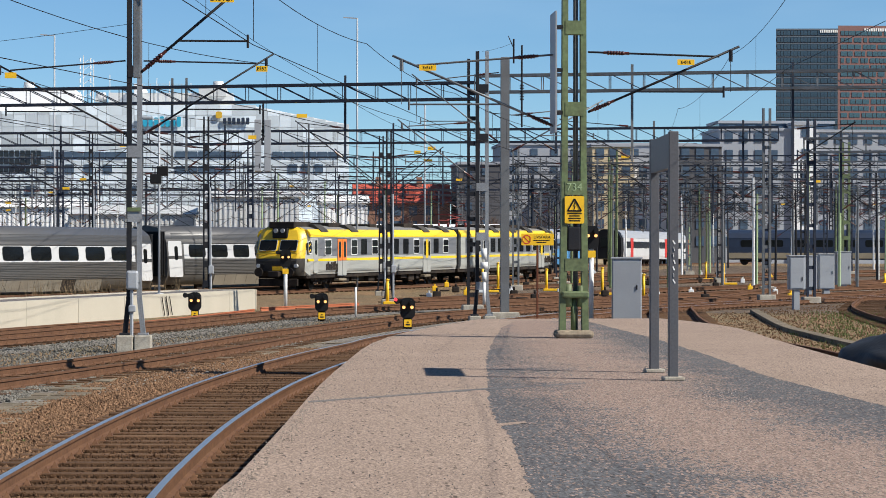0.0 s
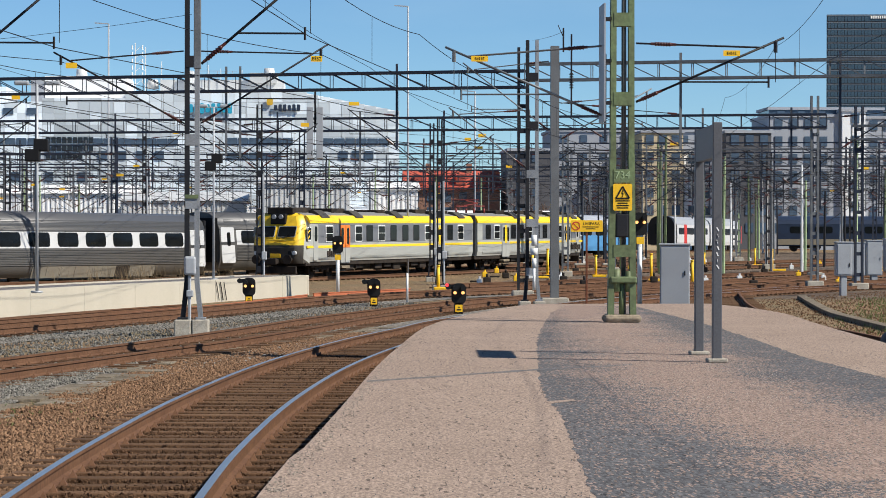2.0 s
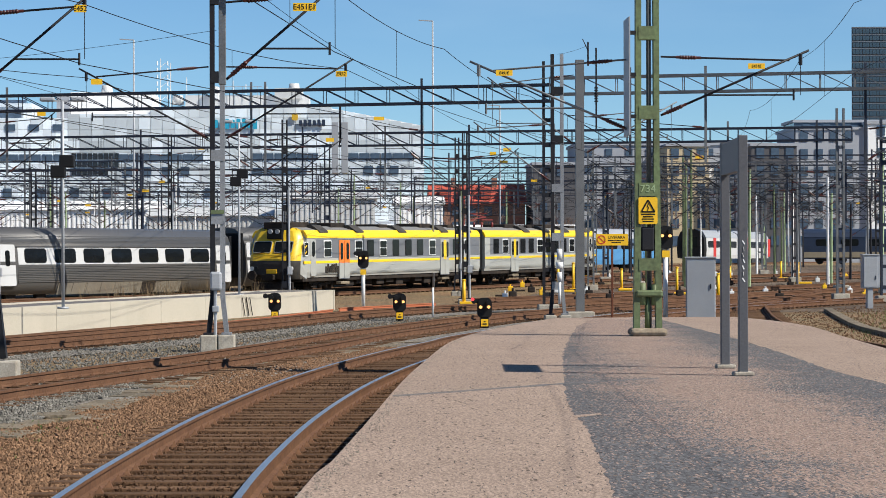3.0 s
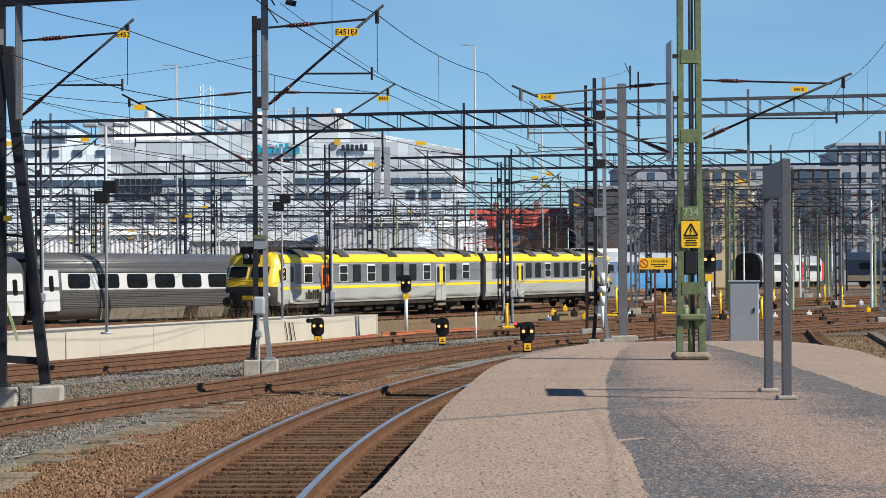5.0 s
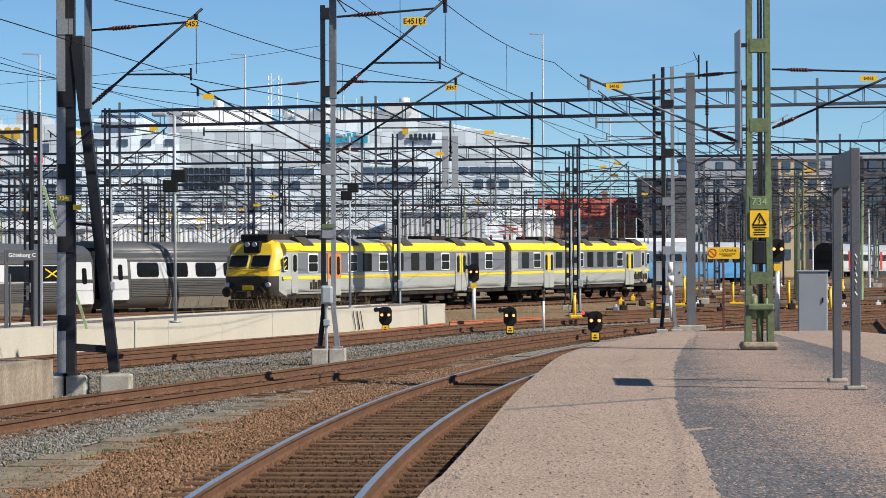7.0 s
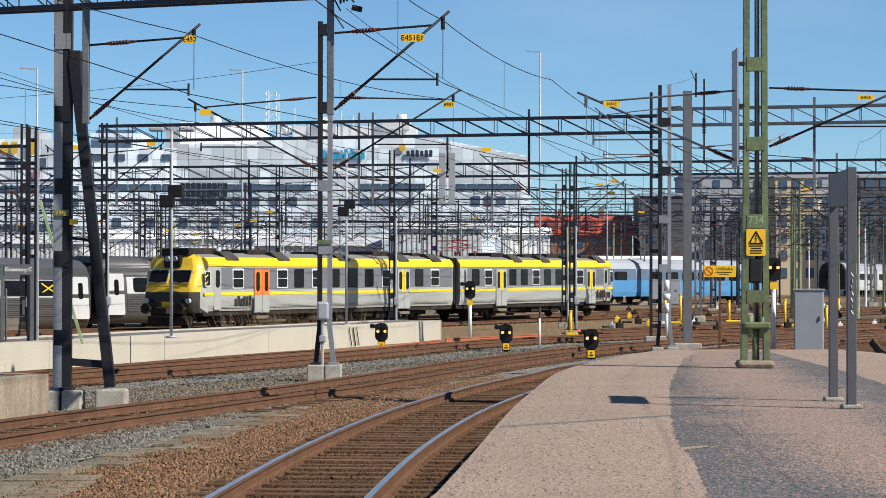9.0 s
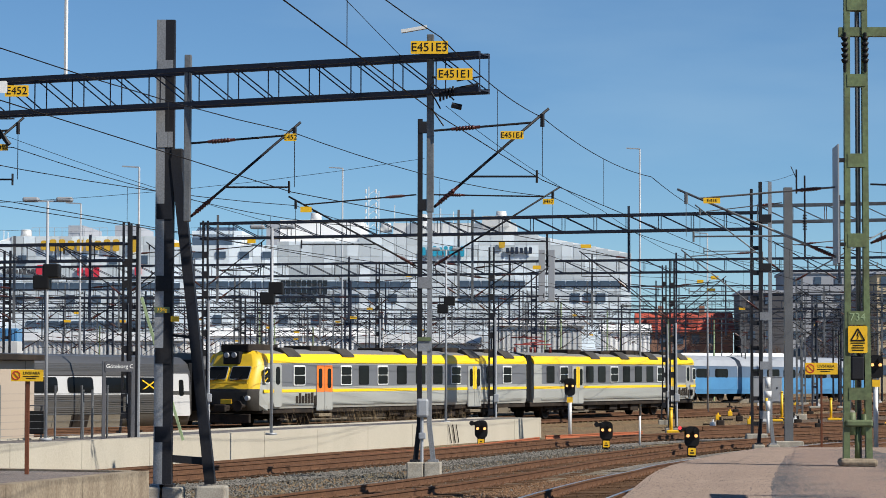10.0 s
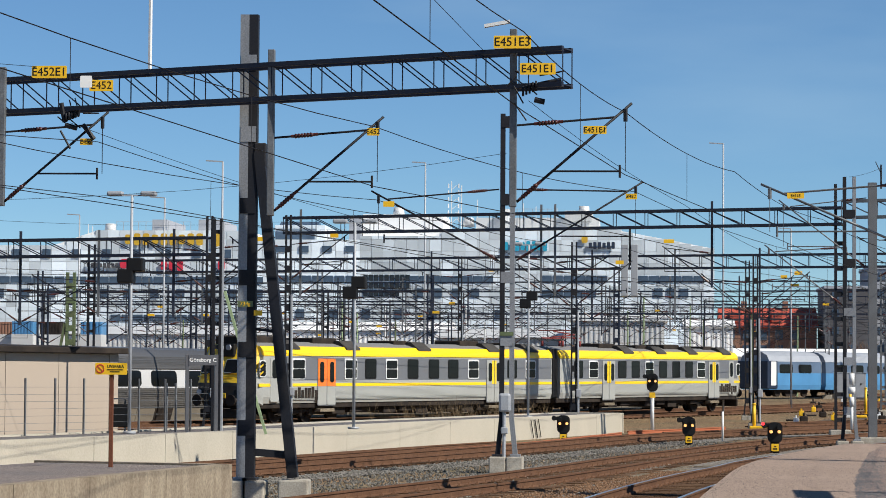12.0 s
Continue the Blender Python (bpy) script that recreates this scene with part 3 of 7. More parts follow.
overlay("asphalt_patch", [(1.3, 5), (1.45, 12), (1.54, 15), (1.66, 17), (1.81, 19.2), (1.97, 21.8), (2.01, 23.6), (2.22, 27.1), (2.65, 32.4), (3.0, 37), (3.54, 42.8), (4.61, 53), (5.4, 58.5), (6.9, 58), (6.66, 45.5), (6.36, 38.8), (5.99, 32.2), (5.95, 28), (5.9, 15), (5.8, 5)], RAISED + 0.0015, strip_m, "dark grey asphalt strip worn down to pale stones along its middle", 0.022, 3)
overlay("paint_mark", [(1.98, 23.15), (2.26, 23.55), (2.26, 23.75), (1.98, 23.45)], RAISED + 0.003, pave_m, "pale leftover strip of old surfacing", 0.015, 10)

overlay("asphalt_joint", [(.42, 26.72), (1.34, 27.8), (2.4, 29.16), (3.6, 30.36), (3.6, 30.56), (2.4, 29.4), (1.34, 28.06), (.42, 26.94)], RAISED + 0.003, patch_m, "dark filled joint across the asphalt", 0.03, 12)
edge_at = along(LEFT_EDGE)
scatter("edge_grit", 1700, None, 15, 57, lambda y: (edge_at(y) + .03, edge_at(y) + .14), 0.006, grit_m, "pale loose grit along the ragged platform edge", 14, RAISED)

scatter("loose_chippings", 9000, None, 14, 50, lambda y: (edge_at(y) + .15, 7.0), 0.0055, patch_m, "tiny dark chippings lying on the asphalt", 15, RAISED)
scatter("loose_chippings", 12000, None, 14, 50, lambda y: (2.7 + max(0, y - 25) * .055 + .2, 4.8 + max(0, y - 25) * .055), 0.006, grit_m, "tiny pale chippings showing in the worn asphalt", 16, RAISED)

# far low platform with its pale concrete wall
WALL = [(-22.5, 24), (-14.2, 52.5), (-11.4, 62), (-9.5, 70.2), (-7.4, 80), (-5.0, 89.3), (-2.95, 97.5), (-.75, 106.3)]
wall_pts = [(p.x, p.y) for p in smooth_line(WALL, 6)]
back = [(x - 2.6, y + 0.6) for x, y in wall_pts]
far = thing("platform_far", Matrix(), "low platform with a pale concrete retaining wall", "platform", kind="structure")
bm = bmesh.new()
slab(bm, [(x - .2, y + .06) for x, y in wall_pts] + [(x + .25, y) for x, y in back[::-1]], 0.30, 0.56)
part("surface", bm, patch_m, far)
for i in range(len(wall_pts) - 1):
    (ax, ay), (bx, by) = wall_pts[i], wall_pts[i + 1]
    d = Vector((bx - ax, by - ay))
    n = Vector((-d.y, d.x)).normalized()
    e = d.normalized() * 0.012
    bm = bmesh.new()
    slab(bm, [(ax + e.x, ay + e.y), (bx - e.x, by - e.y), (bx - e.x + n.x * .28, by - e.y + n.y * .28), (ax + e.x + n.x * .28, ay + e.y + n.y * .28)], -0.4, 0.60)
    part("wall_panel", bm, concrete_m, far)
bm = bmesh.new()
(ax, ay) = wall_pts[-1]
slab(bm, [(ax + .012, ay + .02), (ax - 2.6, ay + .62), (ax - 2.55, ay + .9), (ax + .05, ay + .3)], -0.4, 0.60)
part("wall_panel", bm, concrete_m, far)
bm = bmesh.new()
for (ax, ay), (bx, by) in zip(back, back[1:]):
    d = Vector((bx - ax, by - ay))
    n = Vector((-d.y, d.x)).normalized() * 0.3
    slab(bm, [(ax, ay), (bx, by), (bx - n.x, by - n.y), (ax - n.x, ay - n.y)], 0.5, 0.60)
part("kerb", bm, concrete_m, far)

# three slanted dark streaks on one stretch of the wall
for k, off in enumerate((0, .5, .95)):
    bm = bmesh.new()
    q = Vector((-5.0, 89.3)).lerp(Vector((-2.95, 97.5)), .5) + Vector((.243, .970)) * off
    n = Vector((.970, -.243)) * .05
    d = Vector((.243, .970)) * .35
    bar(bm, (q.x + n.x, q.y + n.y, .5), (q.x + n.x + d.x, q.y + n.y + d.y, -.15), .02, .045 if k != 1 else .08)
    part("dark_streak", bm, soot_m, far, "dark slanted streak on the concrete")

# nearer platform stub with a stained concrete front
near = thing("platform_stub", Matrix(), "end of a platform with a stained concrete front", "platform", kind="structure")
stub = [(-14.4, 5), (-10.2, 20), (-7.53, 35.3), (-6.5, 41.2)]
for (ax, ay), (bx, by) in zip(stub, stub[1:]):
    d = (Vector((bx, by)) - Vector((ax, ay))).normalized()
    n = Vector((-d.y, d.x)) * 0.25
    k = int((Vector((bx, by)) - Vector((ax, ay))).length / 3) + 1
    for j in range(k):
        a = Vector((ax, ay)).lerp(Vector((bx, by)), j / k) + d * 0.01
        b = Vector((ax, ay)).lerp(Vector((bx, by)), (j + 1) / k) - d * 0.01
        bm = bmesh.new()
        slab(bm, [(a.x, a.y), (b.x, b.y), (b.x + n.x, b.y + n.y), (a.x + n.x, a.y + n.y)], -0.4, 0.60)
        part("wall_panel", bm, stained_m, near)
bm = bmesh.new()
slab(bm, [(-6.5, 41.22), (-9.9, 42.3), (-9.9, 42.05), (-6.55, 40.97)], -0.4, 0.60)
part("wall_panel", bm, stained_m, near)
bm = bmesh.new()
slab(bm, [(x - .24, y) for x, y in stub[:-1]] + [(-6.75, 41.0), (-9.8, 42.0), (-11.2, 35.5), (-13.6, 20), (-17.5, 5)], 0.2, 0.57)
part("surface", bm, worn_m, near)

oxide_m = material("dull_red_steel", (0.20, 0.025, 0.02), 0.6, vary=0.15)


def letter_shapes(t, x):
    """Plain dark block shapes where the operator's mark stands on the side."""
    for i, (z0, z1) in enumerate(((0, .34), (0, .46), (0, .34), (0, .44), (0, .44), (0, .48), (-.12, .34), (0, .34), (0, .34))):
        bm = bmesh.new()
        cuboid(bm, x - 1.14 + i * .255, x - .95 + i * .255, -1.572, -1.556, 1.1 + z0, 1.1 + z1, .004)
        part("painted_mark", bm, soot_m, t, "plain dark painted shape")


# ---- trains ----
SIDE = ((-1.47, .88), (-1.54, 1.15), (-1.54, 2.90), (-1.32, 3.30), (-.85, 3.45), (0, 3.50), (.85, 3.45), (1.32, 3.30), (1.54, 2.90), (1.54, 1.15), (1.47, .88))


def rounded(bm, w, h, t, r=0.08, mi=0, at=(0, 0, 0), n=4):
    """An upright plate in the xz plane with rounded corners, t thick towards -y."""
    pts = []
    for cx, cz, a0 in ((w / 2 - r, h / 2 - r, 0), (-w / 2 + r, h / 2 - r, 90), (-w / 2 + r, -h / 2 + r, 180), (w / 2 - r, -h / 2 + r, 270)):
        for k in range(n + 1):
            a = radians(a0 + 90 * k / n)
            pts.append((cx + r * math.cos(a), cz + r * math.sin(a)))
    f0 = [bm.verts.new((at[0] + x, at[1] - t, at[2] + z)) for x, z in pts]
    f1 = [bm.verts.new((at[0] + x, at[1], at[2] + z)) for x, z in pts]
    k = len(pts)
    fs = [bm.faces.new(f0), bm.faces.new(f1[::-1])] + [bm.faces.new((f0[i], f1[i], f1[(i + 1) % k], f0[(i + 1) % k])) for i in range(k)]
    for f in fs:
        f.material_index = mi


def mesh_of(name, build, mats):
    bm = bmesh.new()
    build(bm)
    bm.normal_update()
    me = bpy.data.meshes.new(name)
    bm.to_mesh(me)
    bm.free()
    for m in mats:
        me.materials.append(m)
    return me


def framed_window(bm):
    rounded(bm, 0.98, 0.92, 0.03, 0.09, 0)
    rounded(bm, 0.86, 0.36, 0.012, 0.07, 1, (0, -.03, 0.20))
    rounded(bm, 0.86, 0.40, 0.012, 0.07, 1, (0, -.03, -0.21))


def plain_window(bm):
    rounded(bm, 0.92, 0.90, 0.012, 0.09, 0)
    rounded(bm, 0.86, 0.84, 0.008, 0.08, 1, (0, -.012, 0))


FRAMED = mesh_of("framed_window", framed_window, [white_m, pane_m])
PLAIN = mesh_of("plain_window", plain_window, [black_m, pane_m])
LEAF_GLASS = mesh_of("door_glass", lambda bm: rounded(bm, 0.30, 0.90, 0.012, 0.12), [pane_m])


def wheelset(parent, x, r=0.46):
    bm = bmesh.new()
    for y in (-0.75, 0.75):
        s = 1 if y > 0 else -1
        rod(bm, (0, y - s * .03, 0), (0, y + s * .10, 0), r, 20)
        rod(bm, (0, y - s * .06, 0), (0, y - s * .03, 0), r + 0.03, 20)
        rod(bm, (0, y + s * .10, 0), (0, y + s * .16, 0), 0.12, 8)
        for k in range(4):
            a = k * 1.5708
            rod(bm, (0.26 * math.cos(a), y + s * .10, 0.26 * math.sin(a)), (0.26 * math.cos(a), y + s * .112, 0.26 * math.sin(a)), 0.05, 6)
    rod(bm, (0, -.8, 0), (0, .8, 0), 0.08, 8)
    w = part("wheelset", bm, soot_m, parent)
    w.matrix_basis = pose(x, 0, r)
    return w


def bogie(train, x, wheels):
    bm = bmesh.new()
    for y in (-1.05, 1.05):
        bar(bm, (-1.75, y, .62), (-.6, y, .55), .12, .16)
        bar(bm, (-.6, y, .55), (.6, y, .55), .12, .2)
        bar(bm, (.6, y, .55), (1.75, y, .62), .12, .16)
        for k in (-1.15, 1.15):
            cuboid(bm, k - .17, k + .17, y - .09, y + .09, .32, .62, .03)
            rod(bm, (k - .3, y, .5), (k - .3, y, .78), .07, 8)
            rod(bm, (k + .3, y, .5), (k + .3, y, .78), .07, 8)
        rod(bm, (-.35, y, .3), (-.35, y, .85), .13, 8)
        rod(bm, (.35, y, .3), (.35, y, .85), .13, 8)
        rod(bm, (-1.6, y * 1.08, .38), (1.5, y * 1.08, .72), .03, 5)
    cuboid(bm, -.5, .5, -1.1, 1.1, .4, .7, .04)
    b = part("bogie", bm, soot_m, train)
    b.matrix_basis = pose(x, 0, 0)
    for k in (-1.15, 1.15):
        wheels.append(wheelset(b, k))
    return b


def cab_end(train, x0, sense, lit):
    """The rounded, raked nose of the driving cab."""
    def X(d):
        return x0 + sense * (d + .32)
    levels = [(.80, .22, 1.12), (1.05, .05, 1.22), (1.62, .0, 1.26), (1.76, .02, 1.26), (2.08, .12, 1.26), (2.80, .46, 1.22), (2.95, .52, 1.18), (3.30, .64, 1.04), (3.46, .86, .8)]
    bm = bmesh.new()
    rows = []
    for z, d, w in levels:
        back = 1.54 if z < 2.95 else (1.34 if z < 3.4 else 0.9)
        rows.append([bm.verts.new((X(xx), y, z)) for xx, y in ((1.03, -back), (min(d + .55, 1.0), -w - .16), (d + .24, -w - .07), (d + .06, -w + .16), (d, -.35), (d, .35), (d + .06, w - .16), (d + .24, w + .07), (min(d + .55, 1.0), w + .16), (1.03, back))])
    for j in range(len(rows) - 1):
        for k in range(9):
            q = (rows[j][k], rows[j][k + 1], rows[j + 1][k + 1], rows[j + 1][k])
            f = bm.faces.new(q if sense > 0 else q[::-1])
            f.smooth = k in (1, 2, 6, 7)
            z = levels[j][0]
            if z < 1.7:
                f.material_index = 1 if 1 <= k <= 7 else 2
            elif 1.7 <= z < 2.9:
                f.material_index = 0 if 1 <= k <= 7 else 2
            else:
                f.material_index = 0
    part("cab_nose", bm, [cab_yellow_m, apron_m, body_m], train, "raked yellow cab front with a sooty lower apron")
    tilt = math.atan2(.34, .72)
    for y in (-.60, .60):
        bm = bmesh.new()
        rounded(bm, 1.08, .70, .03, .08, 0)
        rounded(bm, 1.02, .64, .012, .07, 2, (0, -.03, 0))
        rounded(bm, .96, .58, .010, .06, 1, (0, -.042, 0))
        w = part("windscreen", bm, [cab_yellow_m, pane_m, pole_m], train, "raked windscreen in a pale rubber seal")
        face = Matrix.Rotation(-math.pi / 2 if sense > 0 else math.pi / 2, 4, "Z") @ Matrix.Rotation(-tilt, 4, "X")
        w.matrix_basis = Matrix.Translation((X(.30), y, 2.46)) @ face
        wp = bmesh.new()
        bar(wp, (-.42, -.08, -.40), (.30, -.08, -.30), .02, .03)
        rod(wp, (-.1, -.08, -.40), (.15, -.08, -.08), .012, 5)
        part("wiper", wp, black_m, w)
    bm = bmesh.new()
    bar(bm, (X(.02), -1.15, 2.02), (X(.02), 1.15, 2.02), .05, .05)
    part("grab_rail", bm, cab_yellow_m, train)
    # destination box, lamps, buffers
    bm = bmesh.new()
    a, b = sorted((X(.40), X(1.1)))
    cuboid(bm, a, b, -.44, .44, 2.86, 3.42, .05)
    part("display_box", bm, black_m, train, "black destination box")
    for y in (-1.1, -.86, .86, 1.1):
        bm = bmesh.new()
        rod(bm, (X(.16), y, 1.36), (X(.0), y, 1.36), .11, 12)
        part("headlight", bm, door_white_m if abs(y) > .9 else black_m, train)
    for y in (-.2, .2):
        bm = bmesh.new()
        rod(bm, (X(.5), y, 3.26), (X(.31), y, 3.26), .12, 12)
        part("headlight", bm, box_m, train, "grey roof headlight")
    for y in (-.9, .9):
        bm = bmesh.new()
        rod(bm, (X(.1), y, 1.02), (X(-.35), y, 1.02), .09, 8)
        rod(bm, (X(-.35), y, 1.02), (X(-.42), y, 1.02), .24, 14)
        part("buffer", bm, soot_m, train)
    bm = bmesh.new()
    a, b = sorted((X(-.45), X(.4)))
    cuboid(bm, a, b, -.2, .2, .78, 1.05, .05)
    cuboid(bm, min(X(-.5), X(-.35)), max(X(-.5), X(-.35)), -.3, .3, .75, 1.08, .04)
    part("coupler", bm, soot_m, train)
    bm = bmesh.new()
    a, b = sorted((X(-.02), X(-.05)))
    cuboid(bm, a, b, -.35, .25, 1.1, 1.32, .02)
    part("plate", bm, sign_y_m, train, "yellow plate above the coupler")
    bm = bmesh.new()
    a, b = sorted((X(.15), X(.3)))
    cuboid(bm, a, b, -1.15, 1.15, .26, .66, .04)
    part("rail_guard", bm, soot_m, train)


def yellow_train():
    t = thing("electric_train", Matrix(), "yellow and grey two-car electric commuter train with sooty underframe", "train")
    wheels = []
    cars = ((1.35, 25.85), (26.7, 47.15))
    for a, b in cars:
        bm = bmesh.new()
        extrude_x(bm, SIDE, a, b)
        part("car_body", bm, body_m, t, "light grey ribbed car body")
        for s in (-1, 1):
            y = s * 1.545
            y0, y1 = sorted((y, s * 1.5))
            bm = bmesh.new()
            cuboid(bm, a + .9, b - .05, y0, y1, 1.86, 2.86)
            part("window_band", bm, band_m, t, "dark grey window band")
            bm = bmesh.new()
            y0, y1 = sorted((s * 1.551, s * 1.5))
            cuboid(bm, a - .3 if a < 2 else a, b if a < 2 else b + .3, y0, y1, 1.60, 1.73)
            part("stripe", bm, yellow_m, t, "yellow stripe below the windows")
            bm = bmesh.new()
            ring = ((s * 1.50, 2.94), (s * 1.57, 2.92), (s * 1.56, 3.04), (s * 1.50, 3.18), (s * 1.355, 3.33), (s * 1.28, 3.32))
            extrude_x(bm, ring if s > 0 else ring[::-1], a - .02, b + .02)
            bmesh.ops.recalc_face_normals(bm, faces=bm.faces)
            part("roof_edge", bm, yellow_m, t, "bright yellow curved roof edge")
            bm = bmesh.new()
            for k in range(11):
                z = 1.02 + k * .05
                y0, y1 = sorted((s * 1.548, s * 1.52))
                cuboid(bm, a + .9, b - .5, y0, y1, z, z + .018)
            tagged(part("ribs", bm, body_m, t), kind="stuff")
        bm = bmesh.new()
        cuboid(bm, a - .2, b + .1, -1.42, 1.42, .66, .9, .03)
        part("skirt", bm, soot_m, t, "dark lower skirt")
        bm = bmesh.new()
        cuboid(bm, a + 2, b - 2, -.95, .95, .42, .7, .03)
        part("underframe", bm, soot_m, t)
        bm = bmesh.new()
        n = int((b - a) / 1.3)
        for k in range(4, n - 3):
            x = a + (k + .1) * (b - a) / n
            if k % 4 != 2:
                cuboid(bm, x, x + 1.0, -1.25, 1.25, .30 + .07 * (k % 3), .68, .04)
        tagged(part("underfloor_gear", bm, soot_m, t), kind="stuff")
        bm = bmesh.new()
        extrude_x(bm, ((-1.30, 3.325), (-.95, 3.43), (-.5, 3.54), (.5, 3.54), (.95, 3.43), (1.30, 3.325)), a, b)
        part("roof", bm, roof_m, t, "grimy grey roof")
    # sealed gangway between the cars
    bm = bmesh.new()
    for k in range(6):
        x = 25.87 + k * .14
        g = .03 if k % 2 else 0
        cuboid(bm, x, x + .15, -1.42 + g, 1.42 - g, .95, 3.40 - g, .02)
    part("gangway", bm, black_m, t, "black folded gangway bellows")
    framed = (3.9, 7.9, 11.2, 18.3, 23.7, 30.15, 36.35, 42.5)
    plain = (9.5, 13.0, 14.8, 16.5, 21.95, 28.6, 33.3, 34.8, 37.95, 39.5, 41.05)
    for x in framed:
        for s in (-1, 1):
            share("window", FRAMED, t, pose(x, s * 1.545, 2.36, 0, 0, 0 if s < 0 else 180))["label"] = "sash window in a white frame"
    for x in plain:
        for s in (-1, 1):
            share("window", PLAIN, t, pose(x, s * 1.545, 2.36, 0, 0, 0 if s < 0 else 180))
    for i, x in enumerate((6.02, 20.2, 31.8, 44.1)):
        for s in (-1, 1):
            bm = bmesh.new()
            rounded(bm, 1.42, 2.10, .02, .1)
            d = part("door", bm, band_m, t)
            d.matrix_basis = pose(x, s * 1.535, 1.80, 0, 0, 0 if s < 0 else 180)
            for k in (-.345, .345):
                bm = bmesh.new()
                upper = orange_m if i == 0 else yellow_m
                if i == 0:
                    rounded(bm, .64, 1.22, .03, .05, 0, (k, -.012, .40))
                else:
                    rounded(bm, .64, 1.22, .03, .05, 1, (k, -.012, .40))
                    a, b = sorted((math.copysign(.03, k), math.copysign(.20, k)))
                    cuboid(bm, a, b, -.050, -.040, -.16, .98, 0, 0)
                rounded(bm, .64, .82, .03, .05, 1, (k, -.012, -.60))
                part("leaf", bm, [upper, body_m], d, "orange upper door leaf" if i == 0 else "grey door leaf with a yellow middle")
                share("door_glass", LEAF_GLASS, d, pose(k * 1.1, -.046, .42))
        bm = bmesh.new()
        cuboid(bm, x - .55, x + .55, -1.62, -1.3, .48, .62, .02)
        part("footstep", bm, plank_m, t)
    # cab side doors and corner windows
    for x0, sense in ((0, 1), (48.5, -1)):
        cab_end(t, x0, sense, True)
        for s in (-1, 1):
            bm = bmesh.new()
            rounded(bm, .62, 1.9, .015, .1, 0)
            rounded(bm, .34, .8, .012, .14, 1, (0, -.015, .45))
            part("cab_door", bm, [body_m, pane_m], t).matrix_basis = pose(x0 + sense * 2.15, s * 1.54, 1.9, 0, 0, 0 if s < 0 else 180)
            bm = bmesh.new()
            rounded(bm, .45, .72, .03, .1, 0)
            rounded(bm, .37, .62, .012, .08, 1, (0, -.03, 0))
            part("cab_window", bm, [white_m, pane_m], t).matrix_basis = pose(x0 + sense * 1.3, s * 1.53, 2.36, 0, 0, 0 if s < 0 else 180)
    for k in range(4):
        bm = bmesh.new()
        bar(bm, (1.05, -1.59, 2.1 + k * .15), (1.28, -1.59, 2.24 + k * .15), .01, .06)
        part("warning_mark", bm, black_m if k % 2 else sign_y_m, t)
    for x in (4.3, 21.6, 30.5, 44.2):
        bogie(t, x, wheels)
    # roof equipment
    for x, w, h in ((2.7, 3.4, .42), (7.4, 2.6, .38), (13.4, 1.6, .30), (19.6, 2.4, .38), (23.4, 1.4, .3), (33.4, 2.3, .38), (37.2, 1.8, .3), (40.9, 2.6, .38), (45.2, 1.6, .3)):
        bm = bmesh.new()
        cuboid(bm, x - w / 2, x + w * .2, -.75, .75, 3.40, 3.46 + h * .7, .05)
        part("roof_unit", bm, soot_m, t, "black rooftop equipment box")
        for s in (-1, 1):
            bm = bmesh.new()
            r2 = ((s * 1.38, 3.18), (s * 1.52, 3.20), (s * 1.50, 3.27), (s * 1.05, 3.60), (s * .80, 3.62), (s * .80, 3.38))
            extrude_x(bm, r2 if s > 0 else r2[::-1], x + w * .1, x + w * .1 + 1.05)
            bmesh.ops.recalc_face_normals(bm, faces=bm.faces)
            part("vent_hood", bm, apron_m, t, "dark vent hood over the roof edge")
    bm = bmesh.new()
    for x, z in ((28.6, 3.53), (30.4, 3.53)):
        for y in (-.6, .6):
            rod(bm, (x, y, z), (x, y, z + .3), .07, 8)
    bar(bm, (28.5, -.6, 3.98), (30.5, -.6, 3.98), .06, .06)
    bar(bm, (28.5, .6, 3.98), (30.5, .6, 3.98), .06, .06)
    rod(bm, (28.4, 0, 4.0), (30.9, 0, 4.16), .035, 6)
    rod(bm, (30.9, 0, 4.16), (28.7, 0, 4.32), .03, 6)
    for x in (28.6, 28.9):
        rod(bm, (x, -.85, 4.36), (x, .85, 4.36), .03, 6)
    part("pantograph", bm, oxide_m, t, "folded dull red pantograph")
    letter_shapes(t, 4.75)
    letter_shapes(t, 45.9)
    return t, wheels


train, train_wheels = yellow_train()

CURVED = ((-1.30, .40), (-1.50, .95), (-1.53, 1.2), (-1.53, 1.95), (-1.44, 2.9), (-1.25, 3.40), (-.8, 3.72), (0, 3.82), (.8, 3.72), (1.25, 3.40), (1.44, 2.9), (1.53, 1.95), (1.53, 1.2), (1.50, .95), (1.30, .40))
COACH_PANE = mesh_of("coach_pane", lambda bm: (rounded(bm, 1.92, .76, .01, .2, 0), rounded(bm, 1.84, .68, .008, .18, 1, (0, -.01, 0))), [black_m, pane_m])


